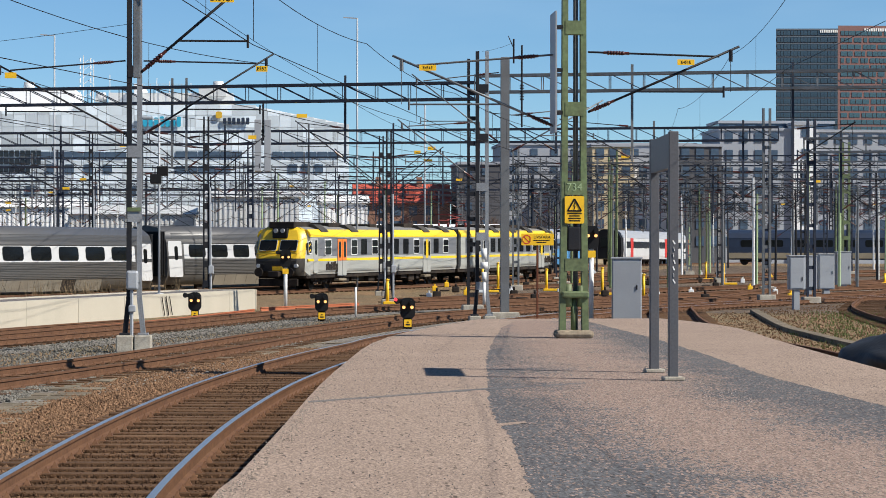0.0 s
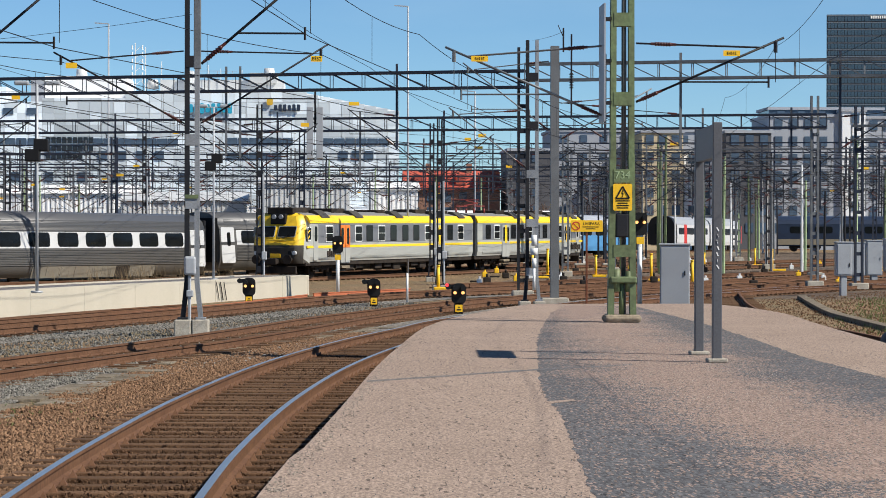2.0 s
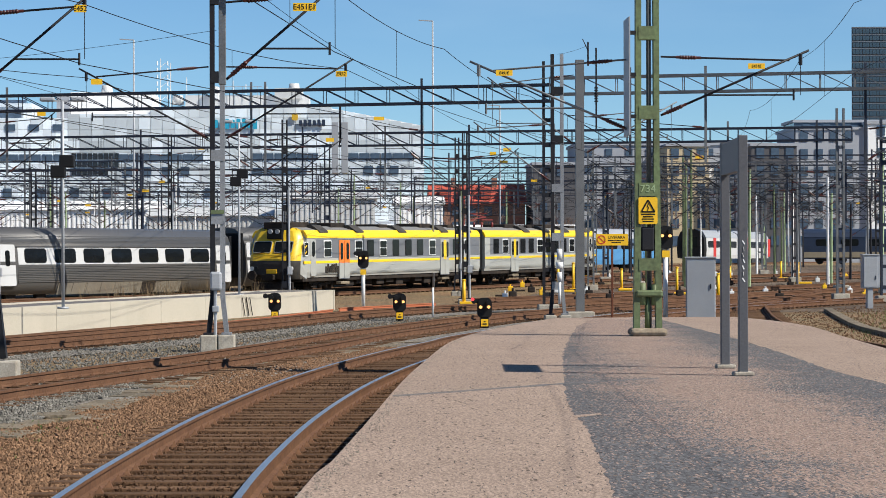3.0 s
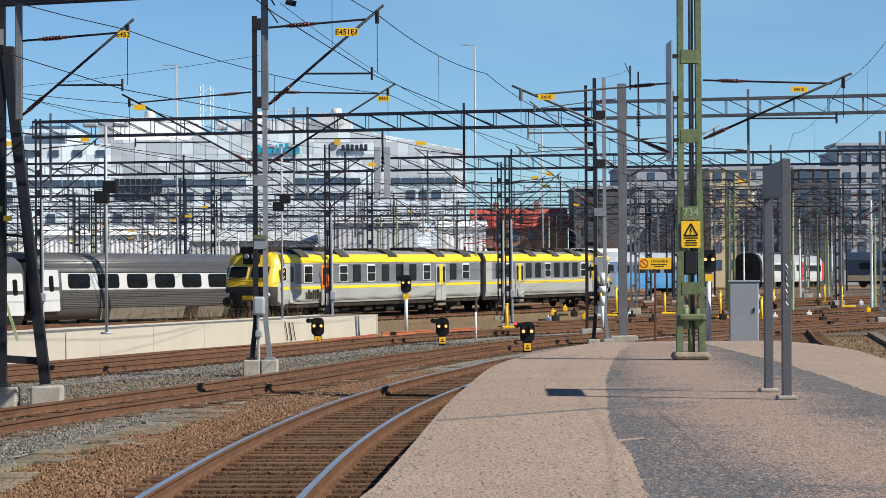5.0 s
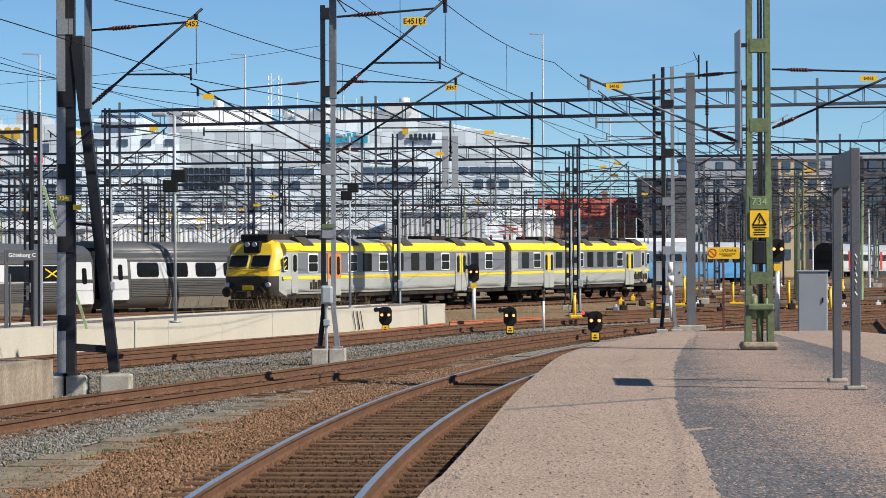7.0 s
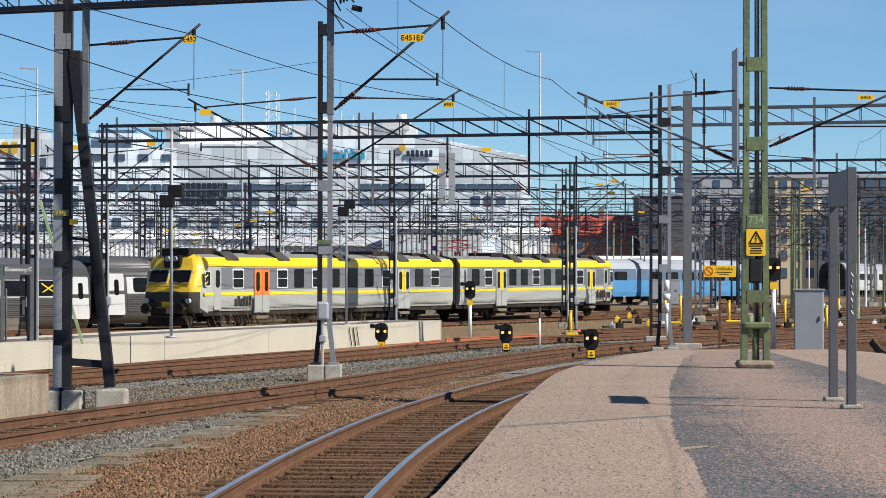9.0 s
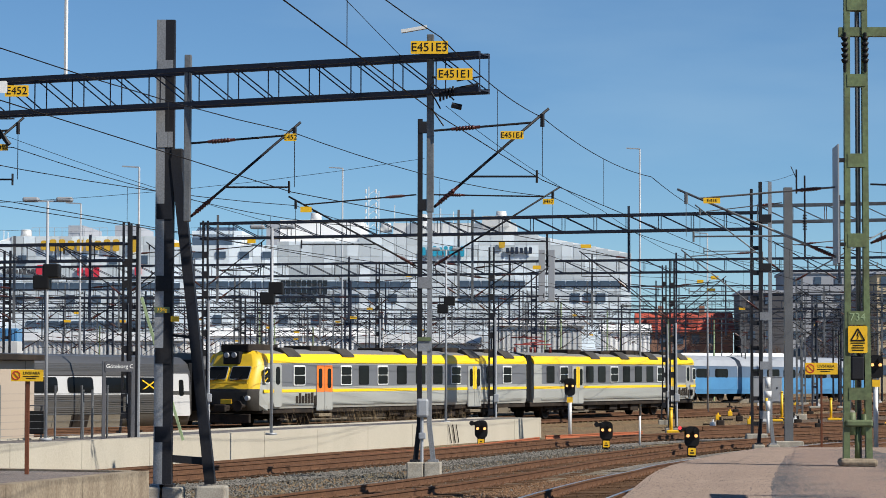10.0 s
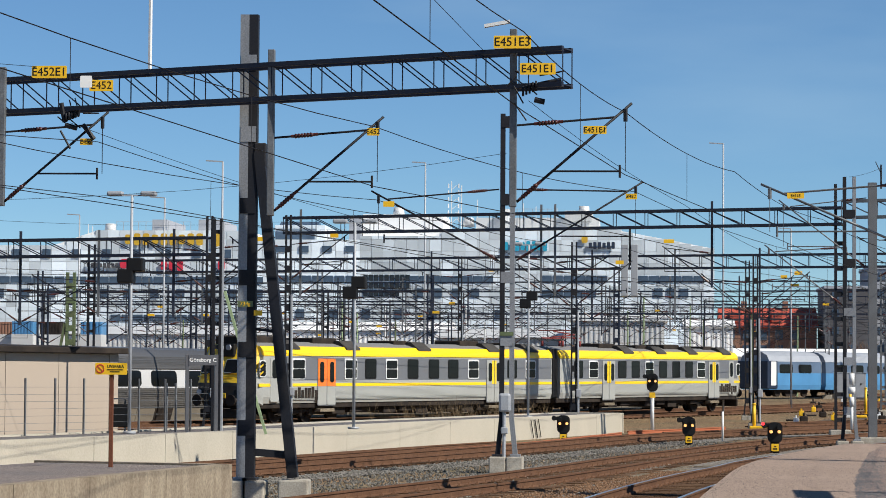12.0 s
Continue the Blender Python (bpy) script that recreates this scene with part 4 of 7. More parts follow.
def express_coach(x, y, z, turn, length, label, crossed=False):
    """A silver long-distance coach with a pale window band; local x runs along it."""
    t = thing("express_coach", pose(x, y, z, 0, 0, turn), label, "train coach", "parked silver express coaches")
    bm = bmesh.new()
    extrude_x(bm, CURVED, .5, length - .5, 0, True)
    part("coach_body", bm, silver_low_m, t, "dark silver ribbed side")
    bm = bmesh.new()
    ring = ((-1.46, 2.80), (-1.27, 3.42), (-.8, 3.75), (0, 3.86), (.8, 3.75), (1.27, 3.42), (1.46, 2.80))
    extrude_x(bm, ring, .45, length - .45, 0, True)
    part("roof", bm, silver_m, t, "brushed grey roof")
    for s in (-1, 1):
        bm = bmesh.new()
        ring = ((s * 1.538, 1.93), (s * 1.452, 2.80), (s * 1.40, 2.80), (s * 1.50, 1.93))
        extrude_x(bm, ring if s > 0 else ring[::-1], 2.4, length - 2.4)
        bmesh.ops.recalc_face_normals(bm, faces=bm.faces)
        part("window_band", bm, door_white_m, t, "pale window band")
        bm = bmesh.new()
        for k in range(10):
            z = 1.02 + k * .088
            y0, y1 = sorted((s * 1.552, s * 1.48))
            cuboid(bm, 2.4, length - 2.4, y0, y1, z, z + .05)
        tagged(part("ribs", bm, silver_low_m, t), kind="stuff")
        bm = bmesh.new()
        for k in range(8):
            z = 2.84 + k * .075
            yy = 1.452 - (z - 2.8) * .30 + .012
            y0, y1 = sorted((s * yy, s * (yy - .06)))
            cuboid(bm, 1.2, length - 1.2, y0, y1, z, z + .04)
        tagged(part("roof_ribs", bm, silver_m, t), kind="stuff")
        n = 9
        for k in range(n):
            x0, x1 = 5.9 + k * (length - 11.8) / n, 5.9 + (k + 1) * (length - 11.8) / n
            bm = bmesh.new()
            ring = ((s * 1.47, .95), (s * 1.545, .97), (s * 1.36, .36), (s * 1.30, .36))
            extrude_x(bm, ring if s > 0 else ring[::-1], x0 + .012, x1 - .012)
            bmesh.ops.recalc_face_normals(bm, faces=bm.faces)
            part("skirt_panel", bm, soot_m if k == 6 else skirt_m, t, "dark grille" if k == 6 else "")
        for e in (0, 1):
            bm = bmesh.new()
            rounded(bm, 1.5, 2.1, .03, .12, 0)
            rounded(bm, .38, .8, .012, .12, 1, (.1, -.03, .35))
            part("door", bm, [door_white_m, pane_m], t).matrix_basis = pose(1.4 if e == 0 else length - 1.4, s * 1.50, 1.9, -4 if s < 0 else -4, 0, 0 if s < 0 else 180)
        n = int((length - 7) / 2.55)
        for k in range(n + 1):
            wx = 3.9 + k * (length - 7.8) / n
            share("window", COACH_PANE, t, pose(wx, s * 1.497, 2.38, -5.5, 0, 0 if s < 0 else 180))
    for e in (0, length):
        bm = bmesh.new()
        s = 1 if e == 0 else -1
        for k in range(3):
            a, b = sorted((e + s * (.12 + k * .13), e + s * (.22 + k * .13)))
            cuboid(bm, a, b, -1.3 - k * .03, 1.3 + k * .03, .9, 3.5, .03)
        part("gangway", bm, black_m, t)
    for bx in (3.6, length - 3.6):
        bm = bmesh.new()
        for y in (-1.02, 1.02):
            bar(bm, (bx - 1.9, y, .5), (bx + 1.9, y, .5), .14, .2)
            for k in (-1.3, 1.3):
                rod(bm, (bx + k, y - .1, .44), (bx + k, y + .1, .44), .44, 18)
            rod(bm, (bx - 1.8, y * 1.1, .75), (bx - .3, y * 1.1, .5), .05, 6)
            rod(bm, (bx + 1.8, y * 1.1, .75), (bx + .3, y * 1.1, .5), .05, 6)
        part("bogie", bm, soot_m, t)
    if crossed:
        bm = bmesh.new()
        for a, b in ((-.55, .55), (.55, -.55)):
            bar(bm, (length - 3.9 + a, -1.53, 2.38 - .24), (length - 3.9 + b, -1.52, 2.38 + .24), .01, .07)
        part("window_cross", bm, sign_y_m, t, "yellow tape cross on a window")
    return t


GREY = Vector((-9.0, 150.0))
GREY_WAY = Vector((0.48, 0.877)).normalized()
grey_turn = math.degrees(math.atan2(GREY_WAY.y, GREY_WAY.x))
for u, z in ((-45.4, -.52), (-21.6, -.34), (2.6, -.16)):
    p = GREY + GREY_WAY * u
    express_coach(p.x, p.y, z, grey_turn, 23.6, "silver grey express train coach with dark rounded windows", u < -40)

# ---- lineside masts and signs ----
def footing(parent, x, y, w, d, top, depth=0.5):
    bm = bmesh.new()
    cuboid(bm, x - w / 2, x + w / 2, y - d / 2, y + d / 2, top - depth, top, .03)
    part("footing", bm, base_m, parent, "concrete footing")


def twin_mast(x, y, z, h, w, mats, label, turn=0.0, foot=.55, battens=(1.1, 2.3, 3.6, 4.9, 6.2, 7.4), leg=.11, name="catenary_mast", group="steel catenary masts", splay=.08):
    """A mast of two channels tied by batten plates, on a footing."""
    t = thing(name, pose(x, y, z, 0, 0, turn), label, "mast", group)
    # one colour for each leg, so a lit and a shaded side can differ
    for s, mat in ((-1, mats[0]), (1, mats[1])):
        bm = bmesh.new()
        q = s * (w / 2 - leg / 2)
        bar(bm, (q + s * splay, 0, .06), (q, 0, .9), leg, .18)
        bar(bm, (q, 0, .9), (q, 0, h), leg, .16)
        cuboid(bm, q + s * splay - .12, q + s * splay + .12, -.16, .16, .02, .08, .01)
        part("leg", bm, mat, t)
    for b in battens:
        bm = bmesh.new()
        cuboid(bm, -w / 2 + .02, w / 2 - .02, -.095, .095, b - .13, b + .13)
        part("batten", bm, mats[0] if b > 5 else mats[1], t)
    for s in (-1, 1):
        footing(t, s * (w / 2 + .03), 0, foot * .62, foot, .03)
    return t


def arm(parent, root, tip, low=1.25, ins=insul_m, tube=dark_steel_m, stay=True):
    """A hinged cantilever: top tie, raking strut and registration tube with ribbed insulators. Root and tip in the parent's space."""
    root, tip = Vector(root), Vector(tip)
    foot = root - Vector((0, 0, low))
    bm = bmesh.new()
    way = (tip + Vector((0, 0, .12)) - foot)
    rod(bm, foot, foot + way * 1.06, .022, 7)
    a = part("cantilever_arm", bm, tube, parent, "dark tubular cantilever arm")
    bm = bmesh.new()
    rod(bm, root, root.lerp(tip, .92), .018, 6)
    part("top_tie", bm, tube, a)
    bm = bmesh.new()
    reg0 = foot + way * .33
    reg1 = Vector((tip.x - .05 * (tip.x - root.x), tip.y, reg0.z))
    rod(bm, reg0, reg1, .016, 6)
    part("registration_tube", bm, tube, a)
    bm = bmesh.new()
    rod(bm, tip - Vector((0, 0, .02)), Vector((tip.x, tip.y, reg0.z)), .008, 4)
    rod(bm, tip - Vector((0, 0, .08)), tip + Vector((0, 0, .12)), .035, 6)
    part("dropper", bm, tube, a)
    bm = bmesh.new()
    rod(bm, reg1 - Vector((0, 0, .1)), reg1 + Vector((0, 0, .1)), .02, 5)
    part("end_clamp", bm, tube, a)
    for p, w in ((root + (tip - root).normalized() * .22, (tip - root).normalized()), (foot, way.normalized())):
        bm = bmesh.new()
        for k in range(6):
            q = p + w * (.12 + .05 * k)
            rod(bm, q, q + w * .05, .042, 8, .026)
        rod(bm, p + w * .05, p + w * .5, .026, 6)
        part("insulator", bm, ins, a, "ribbed brown-red insulator")
    return a


def plate(name, w, h, m, words, parent=None, mat=None, size=None, label="", back=black_m, wmat=None):
    """A small flat sign of sheet metal facing local -y."""
    bm = bmesh.new()
    rounded(bm, w, h, .012, min(w, h) * .08)
    p = finish(name, bm, mat or sign_y_m, parent, label)
    p.matrix_basis = m
    if words:
        writing(words, size or h * .72, wmat or black_m, p, pose(0, -.014, 0, 90, 0, 0))
    return p


# battened green mast on the platform
g = thing("green_catenary_mast", pose(5.29, 46.4, RAISED), "tall faded green battened steel mast with a yellow warning sign", "mast")
for s in (-1, 1):
    bm = bmesh.new()
    bar(bm, (s * .20, 0, .12), (s * .165, 0, 3.0), .11, .2)
    bar(bm, (s * .165, 0, 3.0), (s * .15, 0, 9.4), .10, .2)
    part("leg", bm, green_m, g)
for b, hh in ((1.28, .22), (2.62, .24), (4.0, .24), (5.42, .24), (6.85, .22), (8.2, .2)):
    bm = bmesh.new()
    cuboid(bm, -.16, .16, -.11, .11, b - hh / 2, b + hh / 2)
    part("batten", bm, green_m, g)
bm = bmesh.new()
for p in ((-.33, .33, -.3, .3, 0, .14),):
    cuboid(bm, *p, .06)
part("footing", bm, stained_m, g, "mossy concrete footing")
bm = bmesh.new()
cuboid(bm, -.22, .26, -.16, .16, .70, .82, .03)
rod(bm, (0, 0, .12), (0, 0, .75), .05, 8)
rod(bm, (-.1, -.05, .55), (-.1, -.05, .95), .07, 8)
rod(bm, (.12, -.05, .55), (.12, -.05, .92), .06, 8)
part("tension_gear", bm, green_m, g, "green tensioning gear")
bm = bmesh.new()
cuboid(bm, -.12, .12, -.1, .1, 1.52, 1.95, .03)
part("weight_box", bm, dark_steel_m, g)
bm = bmesh.new()
rod(bm, (.05, .16, .1), (.05, .16, 9.2), .045, 8)
part("conduit", bm, steel_m, g, "galvanised pipe behind the mast")
w = plate("warning_sign", .34, .48, pose(0, -.115, 2.24), "", g, label="yellow high voltage warning sign")
for a, b in (((-.12, -.02), (.12, -.02)), ((.12, -.02), (0, .19)), ((0, .19), (-.12, -.02))):
    bm = bmesh.new()
    bar(bm, (a[0], -.016, a[1]), (b[0], -.016, b[1]), .008, .026)
    part("triangle", bm, black_m, w)
bm = bmesh.new()
bar(bm, (.01, -.016, .13), (-.015, -.016, .07), .006, .016)
bar(bm, (-.015, -.016, .075), (.012, -.016, .06), .006, .014)
bar(bm, (.012, -.016, .065), (-.008, -.016, .005), .006, .014)
part("flash", bm, black_m, w)
for i, wd in enumerate((.25, .18, .22, .2)):
    bm = bmesh.new()
    cuboid(bm, -wd / 2, wd / 2, -.016, -.012, -.075 - i * .042, -.055 - i * .042)
    part("text_bar", bm, black_m, w)
writing("734", .19, lime_m, g, pose(0, -.115, 2.63, 90, 0, 0), "stencilled pale number")
bm = bmesh.new()
cuboid(bm, -.37, -.345, -.45, .45, 3.58, 5.68)
part("side_panel", bm, box_m, g, "tall narrow grey panel seen edge on")
for k in range(3):
    bm = bmesh.new()
    cuboid(bm, -.32, -.2, -.1, .1, 3.9 + k * .75, 3.96 + k * .75)
    part("bracket", bm, dark_steel_m, g)
bm = bmesh.new()
bar(bm, (-.3, 0, 7.72), (1.9, 0, 7.72), .16, .16)
part("cross_arm", bm, green_m, g)
for x in (-.2, .16):
    bm = bmesh.new()
    for k in range(5):
        rod(bm, (x, -.1, 7.62 - k * .1), (x, -.1, 7.56 - k * .1), .07, 8, .045)
    rod(bm, (x, -.1, 7.7), (x, -.1, 7.0), .03, 6)
    part("insulator", bm, black_m, g)
arm(g, (.25, 0, 5.0), (2.75, -.1, 4.92), 1.05)
arm(g, (-.35, 0, 4.95), (-3.0, .3, 4.75), 1.25, tube=steel_m)
plate("number_sign", .3, .1, pose(1.95, -.15, 4.82), "E451E", g, size=.07, label="small yellow number sign")
plate("number_sign", .3, .1, pose(-2.55, .15, 4.72), "E451E", g, size=.07)

# two-post sign frame on the platform
f = thing("sign_frame", pose(4.68, 31.0, RAISED), "slate grey two-post platform sign frame seen edge on", "sign")
for dx, dy in ((0, 0), (.08, 2.05)):
    bm = bmesh.new()
    cuboid(bm, dx - .055, dx + .055, dy - .055, dy + .055, .02, 2.88, .008)
    part("post", bm, post_m, f)
    bm = bmesh.new()
    cuboid(bm, dx - .12, dx + .12, dy - .12, dy + .12, 0, .05, .015)
    part("footing", bm, base_m, f, "small concrete foot")
bm = bmesh.new()
slab(bm, [(-.045, .06), (.045, .06), (.115, 1.99), (.03, 1.99)], 2.46, 2.86)
part("panel", bm, post_m, f, "grey sign panel")
for k in range(7):
    bm = bmesh.new()
    bar(bm, (-.012 + .01 * (k % 2), -.058, 1.62 - k * .075), (.016 - .008 * (k % 3), -.058, 1.575 - k * .075), .004, .014)
    part("scrawl", bm, letter_m, f)

# near portal mast with its brace, boom and hanging arms
def portal_place(m):
    """The portal stands a little farther off and larger than drawn, seen from the platform."""
    return Matrix.Translation(EYE) @ Matrix.Scale(1.07, 4) @ Matrix.Translation(-Vector(EYE)) @ m


# the mast's light left and dark right side are put into the leg colours
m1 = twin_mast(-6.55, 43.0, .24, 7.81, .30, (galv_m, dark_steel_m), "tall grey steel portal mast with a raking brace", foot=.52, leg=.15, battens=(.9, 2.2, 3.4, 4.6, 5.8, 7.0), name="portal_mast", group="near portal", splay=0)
bm = bmesh.new()
bar(bm, (.18, 0, 5.5), (.80, -.05, .08), .17, .2)
cuboid(bm, .1, .3, -.1, .1, 5.25, 5.65, .02)
part("brace", bm, dark_steel_m, m1, "dark raking brace")
bm = bmesh.new()
bar(bm, (.1, 0, .5), (.8, 0, .45), .12, .12)
part("tie", bm, dark_steel_m, m1)
bm = bmesh.new()
bar(bm, (.1, 0, 2.55), (.55, 0, 2.5), .06, .05)
part("tie", bm, dark_steel_m, m1)
footing(m1, .82, 0, .5, .5, .05)
plate("mast_number", .26, .1, pose(-.02, -.1, 2.96), "734g", m1, mat=green_m, size=.09, wmat=sign_y_m, label="dark green number plate")
plate("mast_tag", .14, .09, pose(.2, -.12, 2.81), "", m1, label="small yellow tag")
m1.matrix_world = portal_place(pose(-6.55, 43.0, .24))


def lattice_boom(parent, a, b, z0, z1, cell, mat, chord=.09, lace=.035, depth=.5):
    """A lattice girder from a to b (x, y), between heights z0 and z1, with two faces."""
    a, b = Vector(a), Vector(b)
    n = max(2, int((b - a).length / cell))
    side = Vector((-(b - a).y, (b - a).x)).normalized() * depth / 2
    for z in (z0, z1):
        for s in (-1, 1):
            bm = bmesh.new()
            bar(bm, (*(a + side * s), z), (*(b + side * s), z), chord, chord)
            part("chord", bm, mat, parent)
    bm = bmesh.new()
    for s in (-1, 1):
        for i in range(n):
            p, q = a.lerp(b, i / n) + side * s, a.lerp(b, (i + 1) / n) + side * s
            bar(bm, (*p, z0), (*p, z1), lace, lace)
            bar(bm, (*p, z1), (*q, z0), lace, lace)
        q = b + side * s
        bar(bm, (*q, z0), (*q, z1), lace, lace)
    tagged(part("lacing", bm, mat, parent), kind="stuff")
    bm = bmesh.new()
    for i in range(n + 1):
        p = a.lerp(b, i / n)
        for z in (z0, z1):
            bar(bm, (*(p - side), z), (*(p + side), z), lace, lace)
    tagged(part("ties", bm, mat, parent), kind="stuff")


boom = thing("portal_boom", Matrix(), "dark blue-grey lattice girder carried across the tracks", "gantry", "near portal")
lattice_boom(boom, (-17.0, 46.8), (-1.15, 40.2), 6.54, 7.10, .74, blue_steel_m, .075, .018, .35)
for x, y, z0, z1 in ((-6.05, 42.1, 4.62, 7.35), (-2.0, 40.45, 4.66, 7.45), (-11.0, 44.0, 4.9, 7.3)):
    bm = bmesh.new()
    cuboid(bm, x - .055, x + .055, y - .06, y + .06, z0, z1, .01)
    part("drop_tube", bm, steel_m, boom, "galvanised hanging tube")
    arm(boom, (x + .06, y, z0 + 1.28), (x + 1.75, y + .02, z0 + 1.42), 1.2)
for x, y, z, wd, h, words in ((-2.0, 40.1, 7.20, .58, .20, "E451E3"), (-1.6, 40.0, 6.77, .55, .18, "E451E1"), (-.72, 40.3, 5.85, .36, .125, "E451E1"), (-9.05, 42.95, 6.86, .40, .19, "E452"), (-10.0, 43.2, 7.12, .60, .21, "E452E1"), (-4.35, 41.95, 5.98, .20, .12, "E452"), (-9.5, 43.9, 6.0, .22, .11, "E452"), (-9.3, 42.9, 6.92, .2, .2, "")):
    plate("number_sign", wd, h, pose(x, y - .02, z), words, boom, mat=sign_y_m if words else letter_m, size=h * .95, label="yellow enamel number sign" if words else "small white tag")
rnd = random.Random(4)
for cx, cy, cz in ((-1.75, 40.2, 6.45), (-9.7, 43.6, 6.4)):
    bm = bmesh.new()
    for k in range(9):
        a = Vector((cx + rnd.uniform(-.35, .2), cy, cz + rnd.uniform(-.25, .35)))
        rod(bm, a, a + Vector((rnd.uniform(.05, .4), 0, rnd.uniform(-.35, .15))), rnd.choice((.012, .02, .045)), 6)
    for k in range(5):
        rod(bm, (cx + .05 * k - .1, cy, cz + .02 * k), (cx + .05 * k - .07, cy, cz + .02 * k), .08, 8)
    tagged(part("section_insulator", bm, dark_steel_m, boom, "tangle of clamps and a ribbed insulator"), kind="stuff")
bm = bmesh.new()
rod(bm, (-8.3, 43.3, 7.1), (-8.3, 43.3, 12.5), .035, 6)
part("lightning_rod", bm, white_m, boom, "thin white rod on the girder")
bm = bmesh.new()
bar(bm, (-2.45, 40.3, 7.48), (-2.05, 40.3, 7.55), .1, .05)
part("floodlight", bm, white_m, boom)
boom.matrix_world = portal_place(Matrix())

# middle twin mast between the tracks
# shade on the left leg and sunlight on the right are put into colour
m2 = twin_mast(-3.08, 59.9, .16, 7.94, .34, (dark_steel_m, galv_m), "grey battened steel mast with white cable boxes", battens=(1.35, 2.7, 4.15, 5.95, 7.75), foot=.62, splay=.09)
arm(m2, (.2, 0, 6.19), (2.95, 0, 6.14), 1.65)
arm(m2, (-.2, 0, 6.19), (-3.0, 0, 5.94), 1.65)
plate("number_sign", .26, .13, pose(2.85, -.1, 6.02), "E452", m2, size=.11)
plate("number_sign", .26, .13, pose(-2.75, -.1, 5.84), "", m2, size=.11)
bm = bmesh.new()
cuboid(bm, -.17, .1, -.22, -.09, 1.05, 1.48, .05)
part("cable_box", bm, pole_m, m2, "pale grey cable box")
bm = bmesh.new()
rod(bm, (-.05, -.13, 0), (-.05, -.13, 1.05), .04, 6)
cuboid(bm, -.12, .04, -.2, -.1, .55, .7, .02)
part("cable_duct", bm, pole_m, m2)
plate("mast_number", .3, .09, pose(0, -.11, 2.85), "", m2, mat=green_m)

# twin masts beyond the platform end
# leg colours again hold the shade at left and the sunlight at right
m3 = twin_mast(6.75, 85.2, 0, 8.6, .42, (dark_steel_m, galv_m), "grey battened mast with white isolator boxes", battens=(1, 2.6, 4.2, 5.8, 7.4), foot=.6)
for z, r, h in ((.4, .05, .75), (1.15, .08, .3), (1.55, .12, .22), (1.85, .09, .36)):
    bm = bmesh.new()
    rod(bm, (.05, -.25, z), (.05, -.25, z + h), r, 10)
    part("isolator", bm, white_m, m3, "white isolator casing")
post_grey_m = material("grey_post_paint", (0.15, 0.157, 0.167), 0.5, 0.2, vary=0.2, scale=1.5, second=(0.11, 0.11, 0.112))
m4 = thing("steel_post", pose(7.6, 86.4, 0), "solid grey steel catenary post with cables", "mast", "steel catenary masts")
bm = bmesh.new()
slab(bm, [(-.14, -.15), (.1, -.15), (.1, -.11), (.14, -.11), (.14, .15), (-.14, .15)], .1, 8.5)
part("shaft", bm, post_grey_m, m4)
footing(m4, 0, 0, .9, .8, .12)
bm = bmesh.new()
rod(bm, (.28, -.05, 8.3), (.28, -.05, 9.1), .03, 6)
rod(bm, (.28, -.05, 8.8), (.1, -.05, 9.2), .015, 5)
for k in range(6):
    rod(bm, (.55, -.05, 7.1 + k * .09), (.55, -.05, 7.15 + k * .09), .08, 8, .05)
rod(bm, (.55, -.05, 6.2), (.55, -.05, 8.9), .03, 6)
part("cable_gear", bm, wire_m, m4)
arm(m4, (-.2, 0, 8.0), (-2.9, .2, 7.7), 2.3, tube=steel_m)
arm(m4, (.2, 0, 6.6), (3.1, .2, 6.9), 1.2, tube=steel_m)
arm(m3, (-.2, 0, 6.3), (-2.6, 0, 6.15), 1.9, tube=steel_m)


def pole_mast(x, y, h, label, lamp=True):
    """A slim dark mast with cantilever arms both ways and a pale cable pipe."""
    t = twin_mast(x, y, rise(y), h, .26, (dark_steel_m, dark_steel_m), label, battens=[.8 * k for k in range(1, int(h / .8))], foot=.5, leg=.07)
    bm = bmesh.new()
    rod(bm, (.2, -.1, .1), (.16, -.1, h * .62), .05, 6)
    cuboid(bm, .1, .32, -.22, -.08, 1.2, 1.55, .03)
    part("cable_pipe", bm, pole_m, t, "pale cable pipe and box")
    arm(t, (.15, 0, h - 1.2), (2.3, 0, h - 1.0), 1.4)
    arm(t, (-.15, 0, h - 1.3), (-2.3, 0, h - 1.1), 1.4)
    plate("number_sign", .34, .16, pose(1.9, -.1, h - .85), "", t)
    return t


pole_mast(-2.8, 109, 7.7, "slim dark lattice mast with cable arms")
pole_mast(5.1, 117, 7.6, "slim dark lattice mast with cable arms")
pole_mast(-14.4, 105.5, 8.6, "slim dark lattice mast at a gantry end")
pole_mast(5.6, 138, 8.2, "slim dark lattice mast with cable arms")
pole_mast(-11.0, 158, 9.2, "slim dark lattice mast with cable arms")
pole_mast(-15.9, 95, 7.9, "slim dark lattice mast behind the far platform")


gm = twin_mast(-24.4, 110, -.2, 6.6, .42, (green_m, green_m), "old green lattice mast with a raking strut behind the hut", battens=[.6 * k for k in range(1, 11)], leg=.12, name="green_lattice_mast", group="")
bm = bmesh.new()
bar(bm, (-.25, 0, 4.4), (-1.0, 0, .1), .1, .12)
part("strut", bm, green_m, gm)
arm(gm, (.25, 0, 5.9), (2.6, 0, 5.7), 1.1)
arm(gm, (-.25, 0, 5.7), (-2.4, 0, 5.5), 1.1)


